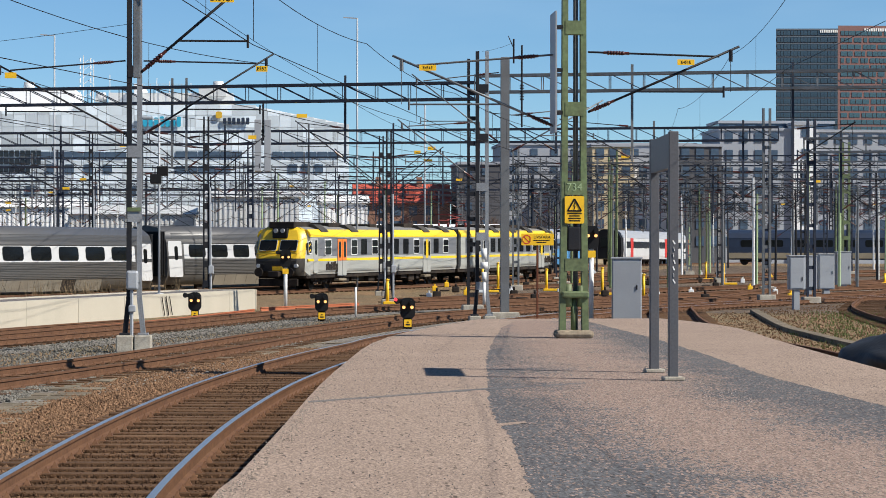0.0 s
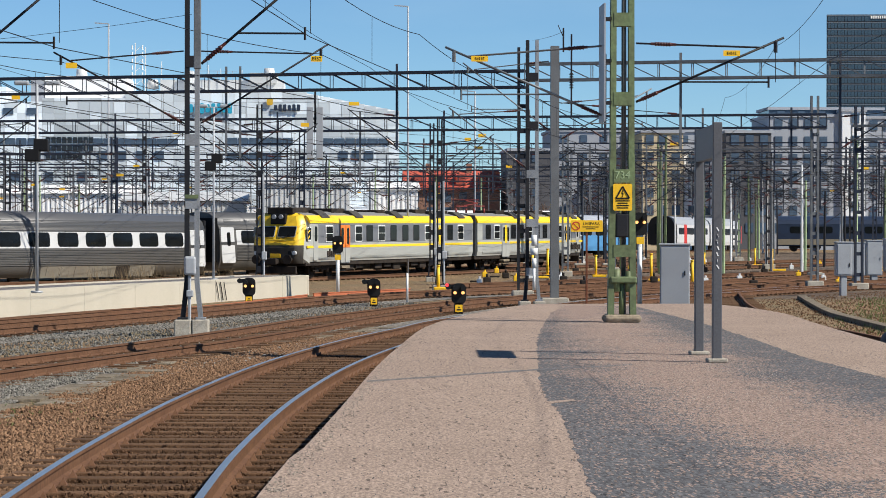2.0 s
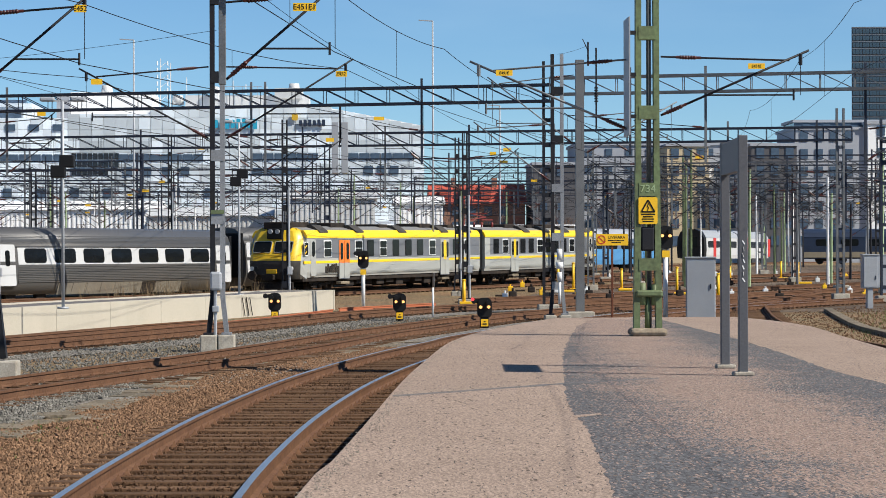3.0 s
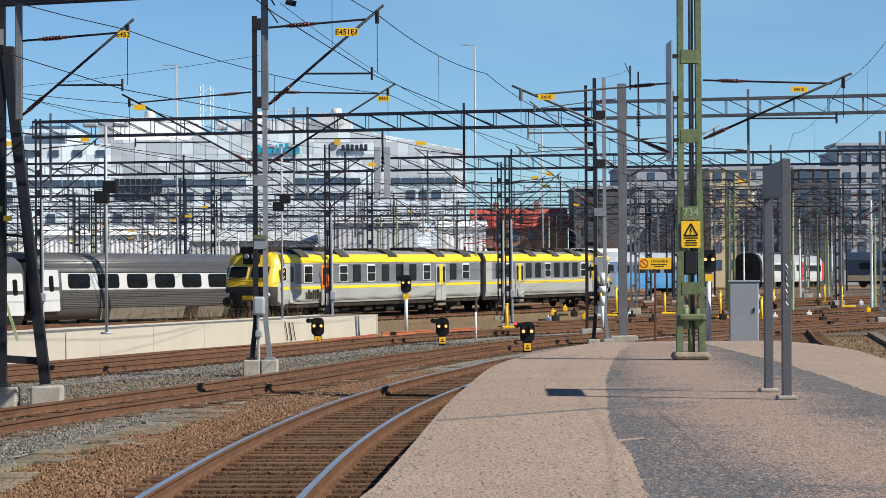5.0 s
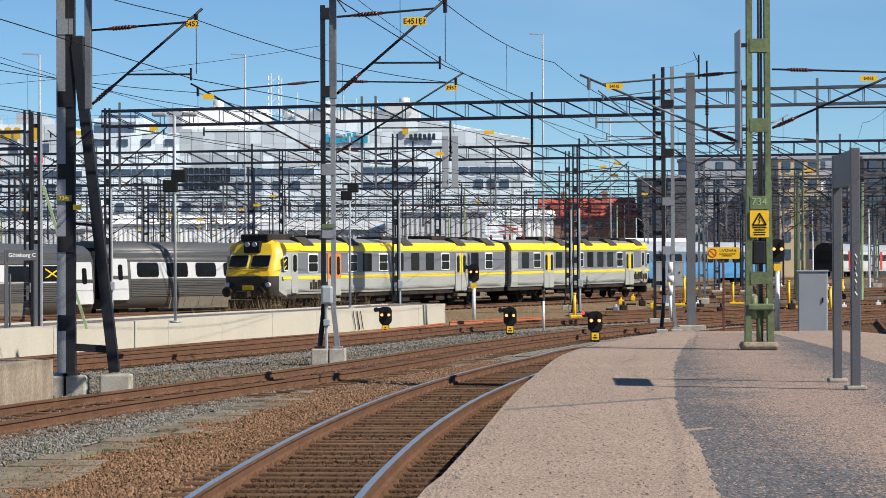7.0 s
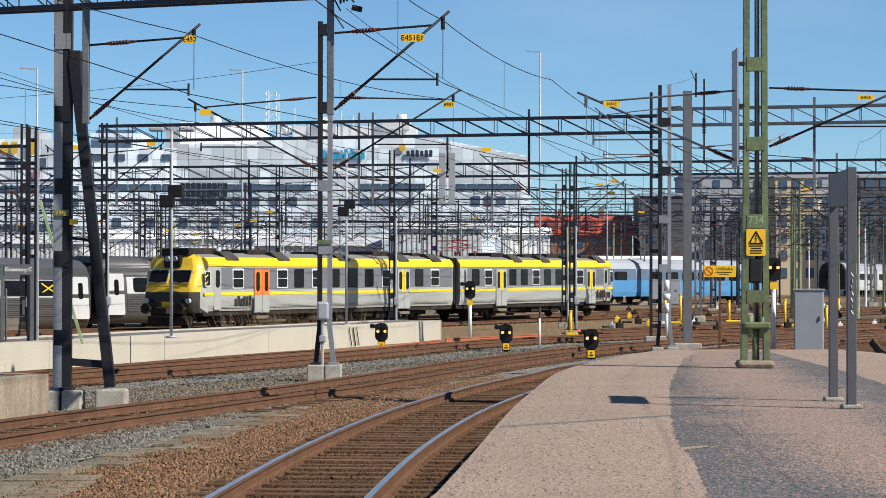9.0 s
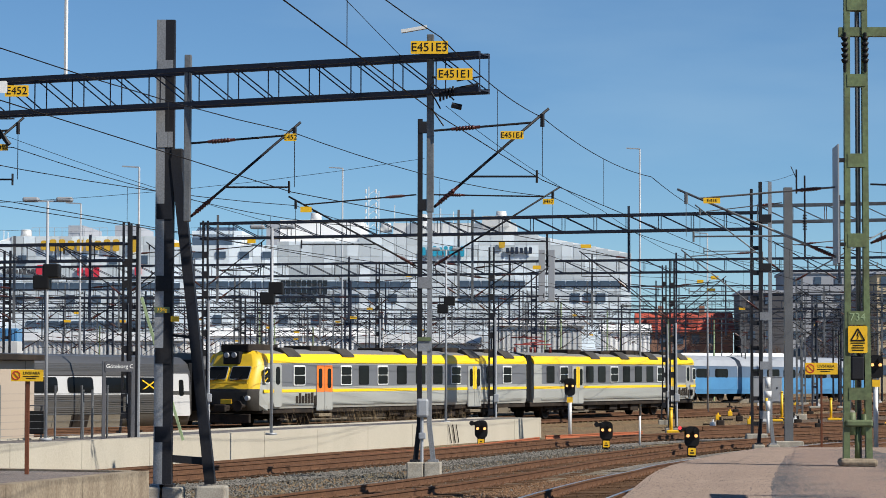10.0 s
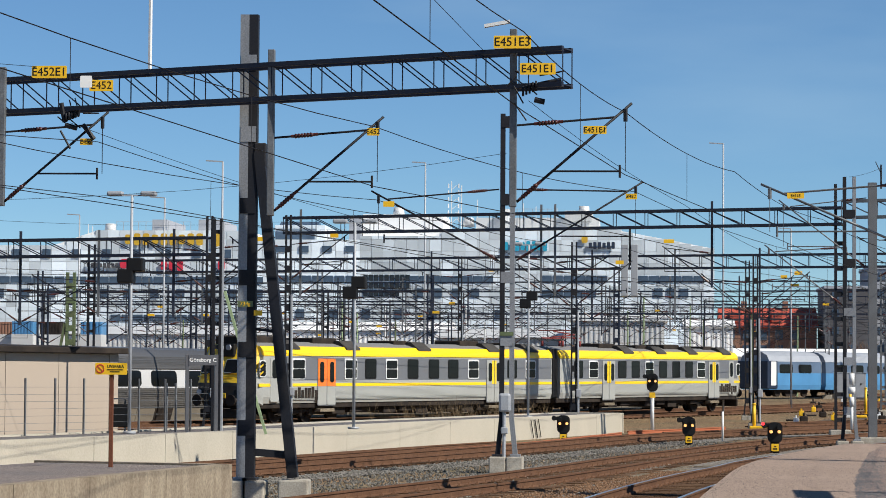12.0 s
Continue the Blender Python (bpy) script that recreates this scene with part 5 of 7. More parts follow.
# ---- signals, signs, cabinets ----
def signal_head(parent, z, lamps, h=.82, arm_left=True):
    bm = bmesh.new()
    rounded(bm, .44, h, .10, .16, 0, (0, -.02, z))
    cuboid(bm, -.17, .17, -.02, .16, z - h * .42, z + h * .42, .03)
    for s in (-1, 1):
        rod(bm, (s * .12, -.12, z + h * .27), (s * .12, -.30, z + h * .27), .075, 8)
    if arm_left:
        bar(bm, (-.36, -.05, z + h * .3), (-.1, -.05, z + h * .36), .1, .12)
        rod(bm, (-.32, -.05, z + h * .34), (-.32, -.22, z + h * .34), .085, 8)
    part("head", bm, black_m, parent, "black signal head with hoods")
    for x, dz, mat in lamps:
        bm = bmesh.new()
        rod(bm, (x, -.13, z + dz), (x, -.24, z + dz), .05, 10)
        part("lamp", bm, mat, parent, "lit amber lamp" if mat is lamp_m else "lit red lamp")


def dwarf_signal(x, y, red):
    t = thing("dwarf_signal", pose(x, y, -.2 + rise(y)), "black shunting signal with two lit amber lamps" + (" and one red" if red else ""), "signal", "shunting signals")
    signal_head(t, .62, [(-.12, .03, lamp_m), (.12, .03, lamp_m)] + ([(-.36, .26, red_lamp_m)] if red else []), .62)
    bm = bmesh.new()
    cuboid(bm, -.13, .13, -.12, .12, 0, .36, .02)
    part("stand", bm, black_m, t)
    plate("number_plate", .22, .22, pose(0, -.16, .18), "", t, label="yellow plate below the lamps")
    bm = bmesh.new()
    cuboid(bm, -.06, .06, -.178, -.172, .12, .16)
    cuboid(bm, -.03, .03, -.178, -.172, .2, .23)
    part("text_bar", bm, black_m, t)


dwarf_signal(3.98, 78.1, True)
dwarf_signal(1.6, 87.4, False)
dwarf_signal(-2.64, 89.3, False)


def post_signal(x, y, hz, label):
    t = thing("post_signal", pose(x, y, rise(y) - .2), label, "signal")
    signal_head(t, hz, [(-.12, .05, lamp_m), (.12, .05, lamp_m)], .72)
    bm = bmesh.new()
    rod(bm, (0, 0, 0), (0, 0, hz - .3), .075, 8)
    part("post", bm, white_m, t)
    plate("number_plate", .24, .22, pose(0, -.12, hz - .52), "", t)


post_signal(.47, 106.5, 2.05, "black light signal on a white post with amber lamps")
post_signal(9.85, 81.4, 2.75, "black light signal on a white post beside the green mast")
bm = bmesh.new()
rod(bm, (0, 0, 0), (0, 0, 1.05), .04, 7)
p = finish("marker_stake", bm, white_m)
p.matrix_world = pose(2.9, 93, -.2)
tagged(p, "short white marker stake between tracks", "stake")


def danger_sign(x, y, z, h, wd, label):
    t = thing("danger_sign", pose(x, y, z), label, "sign", "yellow danger signs")
    bm = bmesh.new()
    cuboid(bm, -.03, .03, -.03, .03, 0, h, .005)
    part("post", bm, material("rusty_post", (.16, .06, .035), .8, vary=.2, scale=3), t, "rust-red steel post")
    s = plate("board", wd, wd * .36, pose(0, -.04, h + wd * .12), "", t, label="yellow board with black lettering and a red ring")
    writing("LIVSFARA", wd * .125, black_m, s, pose(wd * .14, -.014, wd * .07, 90, 0, 0))
    for k, b in enumerate((.5, .3)):
        bm = bmesh.new()
        cuboid(bm, wd * .12 - wd * b / 2, wd * .12 + wd * b / 2, -.016, -.012, -wd * (.04 + .06 * k), -wd * (.015 + .06 * k))
        part("text_bar", bm, black_m, s)
    bm = bmesh.new()
    for k in range(16):
        a, b = 6.2832 * k / 16, 6.2832 * (k + 1) / 16
        r = wd * .125
        bar(bm, (-wd * .34 + r * math.cos(a), -.015, r * math.sin(a)), (-wd * .34 + r * math.cos(b), -.015, r * math.sin(b)), .006, wd * .03)
    bar(bm, (-wd * .43, -.016, wd * .09), (-wd * .25, -.016, -wd * .09), .006, wd * .025)
    part("ring", bm, red_m, s, "red prohibition ring")


danger_sign(7.95, 79.2, -.2, 2.55, .98, "yellow life danger sign on a rusty post past the platform")
danger_sign(-8.17, 39.8, .58, 1.46, .50, "yellow life danger sign on a rusty post on the platform stub")


def cabinet(x, y, w, d, h, label, legs=0.0, z=None, turn=0):
    t = thing("lineside_cabinet", pose(x, y, (rise(y) - .2) if z is None else z, 0, 0, turn), label, "cabinet", "grey lineside cabinets")
    bm = bmesh.new()
    cuboid(bm, -w / 2, w / 2, -d / 2, d / 2, .12 + legs, h, .02)
    part("body", bm, box_m, t)
    bm = bmesh.new()
    cuboid(bm, -w / 2 - .03, w / 2 + .03, -d / 2 - .03, d / 2 + .03, h, h + .06, .015)
    part("lid", bm, box_m, t)
    bm = bmesh.new()
    cuboid(bm, -w / 2 + .04, w / 2 - .04, -d / 2 - .018, -d / 2 - .003, .18 + legs, h - .06, .006)
    part("door", bm, box_m, t)
    bm = bmesh.new()
    cuboid(bm, w * .32, w * .36, -d / 2 - .045, -d / 2 - .015, h * .55, h * .62, .004)
    part("handle", bm, black_m, t)
    bm = bmesh.new()
    k = .28 if legs else 0.0
    cuboid(bm, -w / 2 + .02 + k * w, w / 2 - .02 - k * w, -d / 2 + .05, d / 2 - .05, 0, .13 + legs, .01)
    part("plinth", bm, base_m if not legs else box_m, t)


cabinet(10.85, 80.6, .92, .62, 2.08, "large light grey steel lineside cabinet with a lid", turn=-8)
cabinet(21.0, 104.9, .62, .5, 2.15, "light grey lineside cabinet on a narrow plinth", .7)
cabinet(27.4, 133.5, .8, .6, 2.1, "light grey lineside cabinet", .3)
cabinet(28.4, 133.9, .8, .6, 2.2, "light grey lineside cabinet", .3)
cabinet(34.6, 158, .9, .6, 2.2, "light grey lineside cabinet", .1)
cabinet(17.6, 222, 2.6, 1.2, 2.2, "pair of pale grey steel cabinets behind the tracks")


def yellow_post(x, y, h):
    t = thing("yellow_marker_post", pose(x, y, rise(y) - .2), "yellow steel marker post with a small base", "post", "yellow marker posts")
    bm = bmesh.new()
    h *= .72
    rod(bm, (0, 0, 0), (0, 0, h), .075, 8)
    part("shaft", bm, sign_y_m, t)
    bm = bmesh.new()
    rod(bm, (0, 0, h), (0, 0, h + .06), .11, 8, .07)
    part("cap", bm, sign_y_m, t)
    bm = bmesh.new()
    cuboid(bm, -.2, .9, -.15, .15, 0, .14, .03)
    part("base", bm, sign_y_m, t)


for x, y, h in ((29.5, 171, 1.9), (18.2, 128.7, 1.7), (17.4, 138.7, 2.0), (11.6, 146, 2.2), (12.8, 150, 2.2), (15.6, 150, 1.7), (35.5, 168, 1.6), (37.5, 178, 1.7), (40.5, 172, 1.0), (44, 165, 1.5), (31.5, 190, 1.8), (5.0, 116, 1.5), (26, 178, 1.5), (49, 186, 1.5)):
    yellow_post(x, y, h)


def point_lamp(x, y):
    bm = bmesh.new()
    cuboid(bm, -.2, .2, -.15, .15, 0, .32, .06)
    rod(bm, (-.35, 0, .1), (-.9, 0, .1), .05, 6)
    rod(bm, (0, 0, .32), (0, 0, .5), .06, 8)
    t = finish("point_machine", bm, soot_m)
    t.matrix_world = pose(x, y, rise(y) - .2)
    tagged(t, "dark low point machine beside a rail", "point machine", "point machines")
    return t


rp = random.Random(11)
for k in range(26):
    y = rp.uniform(118, 215)
    point_lamp(rp.uniform(.06, .19) * y, y)
for k in range(34):
    y = rp.uniform(120, 220)
    bm = bmesh.new()
    cuboid(bm, -.14, .14, -.1, .1, 0, .3, .03)
    rod(bm, (0, 0, .3), (0, 0, .42), .05, 6)
    t = finish("white_marker", bm, white_m if k % 3 else sign_y_m)
    t.matrix_world = pose(rp.uniform(.05, .2) * y, y, rise(y) - .2)
    tagged(t, "small white marker block beside a rail" if k % 3 else "small yellow marker block beside a rail", "marker", "marker blocks")

# cable trough lids, spare rails, dark covered heap
tr = thing("cable_trough", Matrix(), "line of pale concrete cable trough lids in the gravel", "trough", kind="structure")
pts = smooth_line([(18.4, 100), (15.3, 78.5), (14.45, 69.8), (13.9, 62.8), (13.6, 57)], .9)
for a, b in zip(pts, pts[1:]):
    bm = bmesh.new()
    d = (b - a).normalized()
    n = Vector((-d.y, d.x)) * .16
    e = d * .015
    slab(bm, [tuple(a + e - n), tuple(b - e - n), tuple(b - e + n), tuple(a + e + n)], -.22, -.08)
    part("lid", bm, plank_m, tr)
tr = thing("cable_trough", Matrix(), "line of worn boards and trough lids beside the near track", "trough", kind="structure")
pts = smooth_line(PATH[:-1], .8)
rb = random.Random(17)
for i, (a, b) in enumerate(zip(pts, pts[1:])):
    d = (b - a).normalized()
    side = Vector((-d.y, d.x))
    wide = .46 + .12 * math.sin(i * .7)
    for lo, hi in ((-wide, -.03), (.03, wide)):
        if rb.random() < .16:
            continue
        bm = bmesh.new()
        e = d * rb.uniform(.015, .05)
        w = d * rb.uniform(-.06, .06)
        slab(bm, [tuple(a + e + side * lo + w), tuple(b - e + side * lo), tuple(b - e + side * hi + w), tuple(a + e + side * hi)], -.25, -.172 + rb.uniform(-.014, .012))
        part("lid", bm, plank_m, tr)
for pts, mat, lab in (([(-12.3, 55), (-10.4, 62), (-8.9, 67.6), (-6.75, 76.1), (-4.5, 84)], rail_m, "rusty spare rail lying beside the concrete wall"), ([(-11.9, 55.3), (-10.0, 62.2), (-8.5, 67.8), (-6.35, 76.3)], rail_m, "rusty spare rail lying beside the concrete wall"), ([(-6.18, 71.8), (-3.29, 84.4), (-.73, 99.4)], orange_rail_m, "freshly rusted orange spare rail lying by the track"), ([(-.5, 102), (3.6, 112)], orange_rail_m, "freshly rusted orange spare rail lying by the track")):
    tagged(finish("spare_rail", rail_mesh(smooth_line(pts, 2), 0, -.04), [mat, mat]), lab, "rail", "spare rails")
bm = bmesh.new()
bmesh.ops.create_icosphere(bm, subdivisions=4, radius=1.0)
for v in bm.verts:
    k = noise.noise(v.co * 2.3) * .16
    v.co = Vector((v.co.x * (1.1 + k), v.co.y * (2.6 + k), max(-.1, v.co.z * (.62 + k * .6))))
for fa in bm.faces:
    fa.smooth = True
t = finish("covered_heap", bm, material("black_sheeting", (.012, .012, .013), .65, vary=.3, scale=4, bump=.5, bump_scale=7))
t.matrix_world = pose(11.1, 46.2, 0.0)
tagged(t, "low heap under black plastic sheeting beside the platform", "heap")

# ---- gantries and overhead wires ----
GANTRY_SIGN = beam_mesh("number_sign", .40, .03, -.07, .07, sign_y_m, .004)


def far_arm(parent, p, tip, low):
    """A slender distant cantilever."""
    p, tip = Vector(p), Vector(tip)
    f = p - Vector((0, 0, low))
    r = f.lerp(tip, .35)
    low_tip = Vector((tip.x, tip.y, r.z))
    a = parent
    for name, u, v, w in (("cantilever_arm", f, tip + (tip - f) * .05, .027), ("top_tie", p, tip, .021), ("registration_tube", r, low_tip, .019), ("dropper", tip, low_tip, .01)):
        bm = bmesh.new()
        rod(bm, u, v, w, 4)
        ob = part(name, bm, dark_steel_m, a)
        a = ob if name == "cantilever_arm" else a
    for q, w in ((p, tip - p), (f, tip - f)):
        w = w.normalized()
        bm = bmesh.new()
        rod(bm, q + w * .15, q + w * .5, .036, 6)
        part("insulator", bm, insul_m, a)


def gantry(a, b, z, label, drops, posts, seed, mat=blue_steel_m, depth=.62, cell=1.35):
    """A lattice girder between posts, with hanging tubes and cantilever arms."""
    a, b = Vector(a), Vector(b)
    g = thing("catenary_gantry", Matrix(), label, "gantry", "catenary gantries")
    up = rise((a.y + b.y) / 2)
    far_off = (a.y + b.y) / 2 > 140
    lattice_boom(g, a, b, z + up - depth, z + up, cell, mat, .075 if far_off else .10, .024 if far_off else .032, .4)
    rnd = random.Random(seed)
    for f in posts:
        p = a.lerp(b, f)
        bm = bmesh.new()
        base = rise(p.y)
        for s in (-.16, .16):
            cuboid(bm, p.x + s - .05, p.x + s + .05, p.y - .09, p.y + .09, base - .2, z + up + .9)
        k = .5
        while k < z:
            cuboid(bm, p.x - .15, p.x + .15, p.y - .05, p.y + .05, base + k - .08, base + k + .08)
            k += .95
        part("post", bm, rnd.choice((dark_steel_m, steel_m, blue_steel_m)), g, "battened steel post")
        bm = bmesh.new()
        cuboid(bm, p.x - .4, p.x + .4, p.y - .35, p.y + .35, base - .4, base + .12, .04)
        part("footing", bm, base_m, g)
    for i, f in enumerate(drops):
        p = a.lerp(b, f)
        low = z + up - rnd.uniform(2.9, 3.5)
        bm = bmesh.new()
        cuboid(bm, p.x - .045, p.x + .045, p.y - .045, p.y + .045, low, z + up + .35)
        part("drop_tube", bm, rnd.choice((steel_m, blue_steel_m)), g)
        s = rnd.choice((-1, 1))
        far_arm(g, (p.x, p.y, low + 1.3), (p.x + s * rnd.uniform(1.8, 2.6), p.y - .1, low + 1.5), 1.2)
        if rnd.random() < .5:
            far_arm(g, (p.x, p.y, low + 1.3), (p.x - s * rnd.uniform(1.8, 2.6), p.y - .1, low + 1.5), 1.2)
        if rnd.random() < .14:
            share("number_sign", GANTRY_SIGN, g, pose(p.x + s * rnd.uniform(.6, 1.8), p.y - .35, low + rnd.uniform(1.4, 1.9)))["label"] = "yellow number sign"
    return g


def fr(n, lo=.05, hi=.97):
    return [lo + (hi - lo) * i / (n - 1) for i in range(n)]


G_LABEL = "steel lattice gantry with hanging tubes and wire arms over the yard"
gantry((-14.6, 106), (7.6, 99), 8.5, G_LABEL, (.03, .48, .505, .78), (0.995,), 1, cell=1.25)
gantry((7.6, 99), (26, 93.5), 8.75, G_LABEL, (.16, .31, .62, .8), (1.0,), 2, steel_m, cell=1.25)
gantry((-36, 101), (-15.9, 95), 7.1, G_LABEL, (.12, .42, .62, .78, .93), (0.02,), 3)
gantry((-30, 138), (24, 124), 8.1, G_LABEL, fr(13), (.01, .99), 4)
gantry((-42, 176), (44, 160), 8.0, G_LABEL, fr(19), (.01, .24, .47, .7, .99), 5)
gantry((-48, 214), (60, 196), 8.0, G_LABEL, fr(22), (.01, .22, .42, .62, .82, .99), 6)
gantry((-30, 252), (78, 236), 8.0, G_LABEL, fr(20), (.01, .25, .5, .75, .99), 7)
gantry((-30, 290), (90, 276), 8.2, G_LABEL, fr(20), (.01, .25, .5, .75, .99), 8)
gantry((14, 152), (42, 144), 7.2, G_LABEL, fr(9), (.0, .5, 1.0), 9, steel_m)
gantry((18, 184), (56, 174), 7.0, G_LABEL, fr(11), (.0, .34, .67, 1.0), 10, steel_m)
gantry((22, 224), (66, 214), 7.0, G_LABEL, fr(12), (.0, .3, .6, 1.0), 12, steel_m)
gantry((26, 262), (76, 256), 7.0, G_LABEL, fr(12), (.0, .3, .6, 1.0), 13, steel_m)
gantry((-40, 152), (-12, 148), 6.8, G_LABEL, fr(8), (.0, .5, 1.0), 14)
gantry((-44, 190), (20, 184), 6.9, G_LABEL, fr(14), (.0, .33, .66, 1.0), 15)
gantry((-46, 232), (16, 226), 6.6, G_LABEL, fr(12), (.0, .33, .66, 1.0), 16)
gantry((24, 118), (40, 113), 7.3, G_LABEL, (.1, .45, .8), (.02, .98), 17, steel_m)

# loose poles standing among the far tracks
rl = random.Random(21)
for k in range(84):
    y = rl.uniform(150, 285)
    x = rl.uniform(.10, .245) * y if k % 3 else rl.uniform(-.2, .08) * y
    h = rl.uniform(5.5, 8.8)
    if not k % 3 and y < 195:
        y += 60
    t = thing("yard_pole", pose(x, y, rise(y) - .2), "slim steel yard pole with small wire arms", "pole", "far yard poles")
    bm = bmesh.new()
    mat = (lime_m, white_m, steel_m, green_m, dark_steel_m)[k % 5]
    rod(bm, (0, 0, 0), (rl.uniform(-.1, .1), 0, h), .095, 6, .065)
    part("shaft", bm, mat, t)
    s = rl.choice((-1, 1))
    far_arm(t, (0, 0, h - .6), (s * 2.4, -.1, h - .4), 1.2)
    far_arm(t, (0, 0, h - 1.2), (-s * 2.1, -.1, h - 1.0), 1.2)
# tall greenish pole at the far side
twin_mast(37.0, 168, rise(168) - .1, 9.2, .55, (green_m, green_m), "old green lattice mast with a cross beam", battens=[1.0 * k for k in range(1, 9)], leg=.14)


def hang(a, b, sag, n=10):
    return [a.lerp(b, i / n) - Vector((0, 0, 4 * sag * (i / n) * (1 - i / n))) for i in range(n)]


def wire(points, sag=.25, r=.006):
    """A hanging wire through (x, y, z) supports."""
    pts = [Vector(p) for p in points]
    line = [q for a, b in zip(pts, pts[1:]) for q in hang(a, b, sag)] + [pts[-1]]
    bm = bmesh.new()
    tube(bm, line, r)
    tagged(finish("feeder_wire", bm, wire_m), "thin dark feeder wire hung between masts", "wire", "feeder wires")


def catenary(points, drop=1.05, r=.009):
    """A messenger wire, the contact wire below it and their droppers."""
    t = thing("overhead_line", Matrix(), "messenger and contact wire with droppers over a track", "overhead line", "overhead lines")
    pts = [Vector(p) for p in points]
    top, low, ties = [], [], bmesh.new()
    for a, b in zip(pts, pts[1:]):
        length = (b - a).length
        sag = min(.7 * drop, length * .012)
        top += hang(a, b, sag)
        low.append(a - Vector((0, 0, drop)))
        k = max(2, int(length / 7))
        for i in range(1, k):
            f = i / k
            q = a.lerp(b, f) - Vector((0, 0, 4 * sag * f * (1 - f)))
            rod(ties, q, Vector((q.x, q.y, a.lerp(b, f).z - drop)), r * .6, 3)
    bm = bmesh.new()
    tube(bm, top + [pts[-1]], r)
    part("messenger", bm, wire_m, t)
    bm = bmesh.new()
    tube(bm, low + [pts[-1] - Vector((0, 0, drop))], r)
    part("contact", bm, wire_m, t)
    tagged(part("hanger_wire", ties, wire_m, t), kind="stuff")


catenary([(-4.2, 6, 6.6), (-1.55, 34.0, 6.55), (-.27, 43.3, 6.44), (2.0, 56, 6.45), (4.9, 71, 6.35), (9.0, 86, 6.1), (20, 111, 6.1), (40, 145, 6.2)], 1.05)
catenary([(-9.9, 8, 6.5), (-4.65, 45.05, 6.37), (-.15, 59.9, 6.3), (8, 92, 6.2), (16, 110, 6.2), (32, 136, 6.2)], 1.05)
catenary([(-13.5, 34, 6.3), (-6.1, 59.9, 6.1), (-.5, 84, 6.2), (4.5, 103, 6.2), (18, 127, 6.3)], 1.05)
catenary([(-9.95, 47, 6.28), (-17, 26, 6.1), (-24, 10, 6.1)], 1.0)
catenary([(-9.95, 47, 6.28), (-5.2, 68, 6.1), (-.6, 108, 6.2), (8, 128, 6.2), (24, 160, 6.3)], 1.0)
for u in (-4.8, 0.0, 5.2):
    pts = [on_line(v, u) for v in (-60, -10, 12, 48, 88, 130)]
    catenary([(x, y, 6.4 + rise(y)) for x, y in pts], 1.1, .012)
rw = random.Random(31)
for k in range(16):
    b0 = -.16 + .026 * k
    catenary([(b0 * 130 - 2, 131, 6.6), (b0 * 168 + 2, 168, 6.7), (b0 * 205 + 6, 205, 6.9), (b0 * 245 + 13, 244, 7.1), (b0 * 283 + 24, 283, 7.3)], 1.2, .013)
wire([(-4.55, 10, 7.48), (-2.62, 43.1, 7.44)], .05)
wire([(-1.87, 43.0, 6.6), (.85, 51, 5.4), (3.5, 68, 5.2)], .1)
wire([(-10.4, 46.65, 6.6), (-5.6, 59, 5.4), (-1, 85, 5.5)], .1)
wire([(-30, 40, 9.2), (-10.6, 46.3, 7.56)], .2)
wire([(-24, 66, 6.6), (-14.4, 105, 8.3)], .4)
wire([(-22, 60, 6.2), (-3.1, 60, 7.2)], .5)
wire([(6.75, 85.2, 8.6), (7.9, 86.4, 9.0)], .05)
catenary([(6.3, 14, 5.7), (7.2, 37, 5.6), (8.04, 46.3, 5.5), (9.95, 64.6, 5.6), (12.8, 86, 6.0), (17, 108, 6.1), (27, 140, 6.3)], 1.0, .005)

# ---- far coaches ----
dusk_m = material("faded_blue_grey_paint", (0.10, 0.15, 0.23), 0.45, vary=0.1, scale=0.8)
pale_roof_m = material("pale_blue_grey_roof", (0.33, 0.355, 0.40), 0.5, vary=0.1, scale=0.6)

def plain_coach(name, t, x0, x1, lower, upper, roof, panes=2.0, wz=2.35, wh=.8):
    """One coach of a distant train, as parts of t, between x0 and x1 along it."""
    bm = bmesh.new()
    extrude_x(bm, ((-1.45, .6), (-1.52, 1.0), (-1.52, 2.0), (1.52, 2.0), (1.52, 1.0), (1.45, .6)), x0, x1)
    part("lower_body", bm, lower, t)
    bm = bmesh.new()
    extrude_x(bm, ((-1.52, 2.0), (-1.48, 2.95), (1.48, 2.95), (1.52, 2.0)), x0, x1)
    part("upper_body", bm, upper, t)
    bm = bmesh.new()
    extrude_x(bm, ((-1.5, 2.95), (-1.25, 3.45), (-.7, 3.75), (0, 3.85), (.7, 3.75), (1.25, 3.45), (1.5, 2.95)), x0 - .02, x1 + .02)
    part("roof", bm, roof, t)
    n = int((x1 - x0 - 2) / panes)
    for k in range(n):
        x = x0 + 1 + (k + .5) * (x1 - x0 - 2) / n
        for s in (-1, 1):
            share("window", COACH_PANE, t, pose(x, s * 1.51, wz, 0, 0, 0 if s < 0 else 180))
    for bx in (x0 + 3, x1 - 3):
        bm = bmesh.new()
        for y in (-.95, .95):
            bar(bm, (bx - 1.7, y, .5), (bx + 1.7, y, .5), .14, .3)
            for k in (-1.2, 1.2):
                rod(bm, (bx + k, y - .1, .44), (bx + k, y + .1, .44), .44, 12)
        part("bogie", bm, soot_m, t)


def heading(dx, dy):
    return math.degrees(math.atan2(dy, dx))


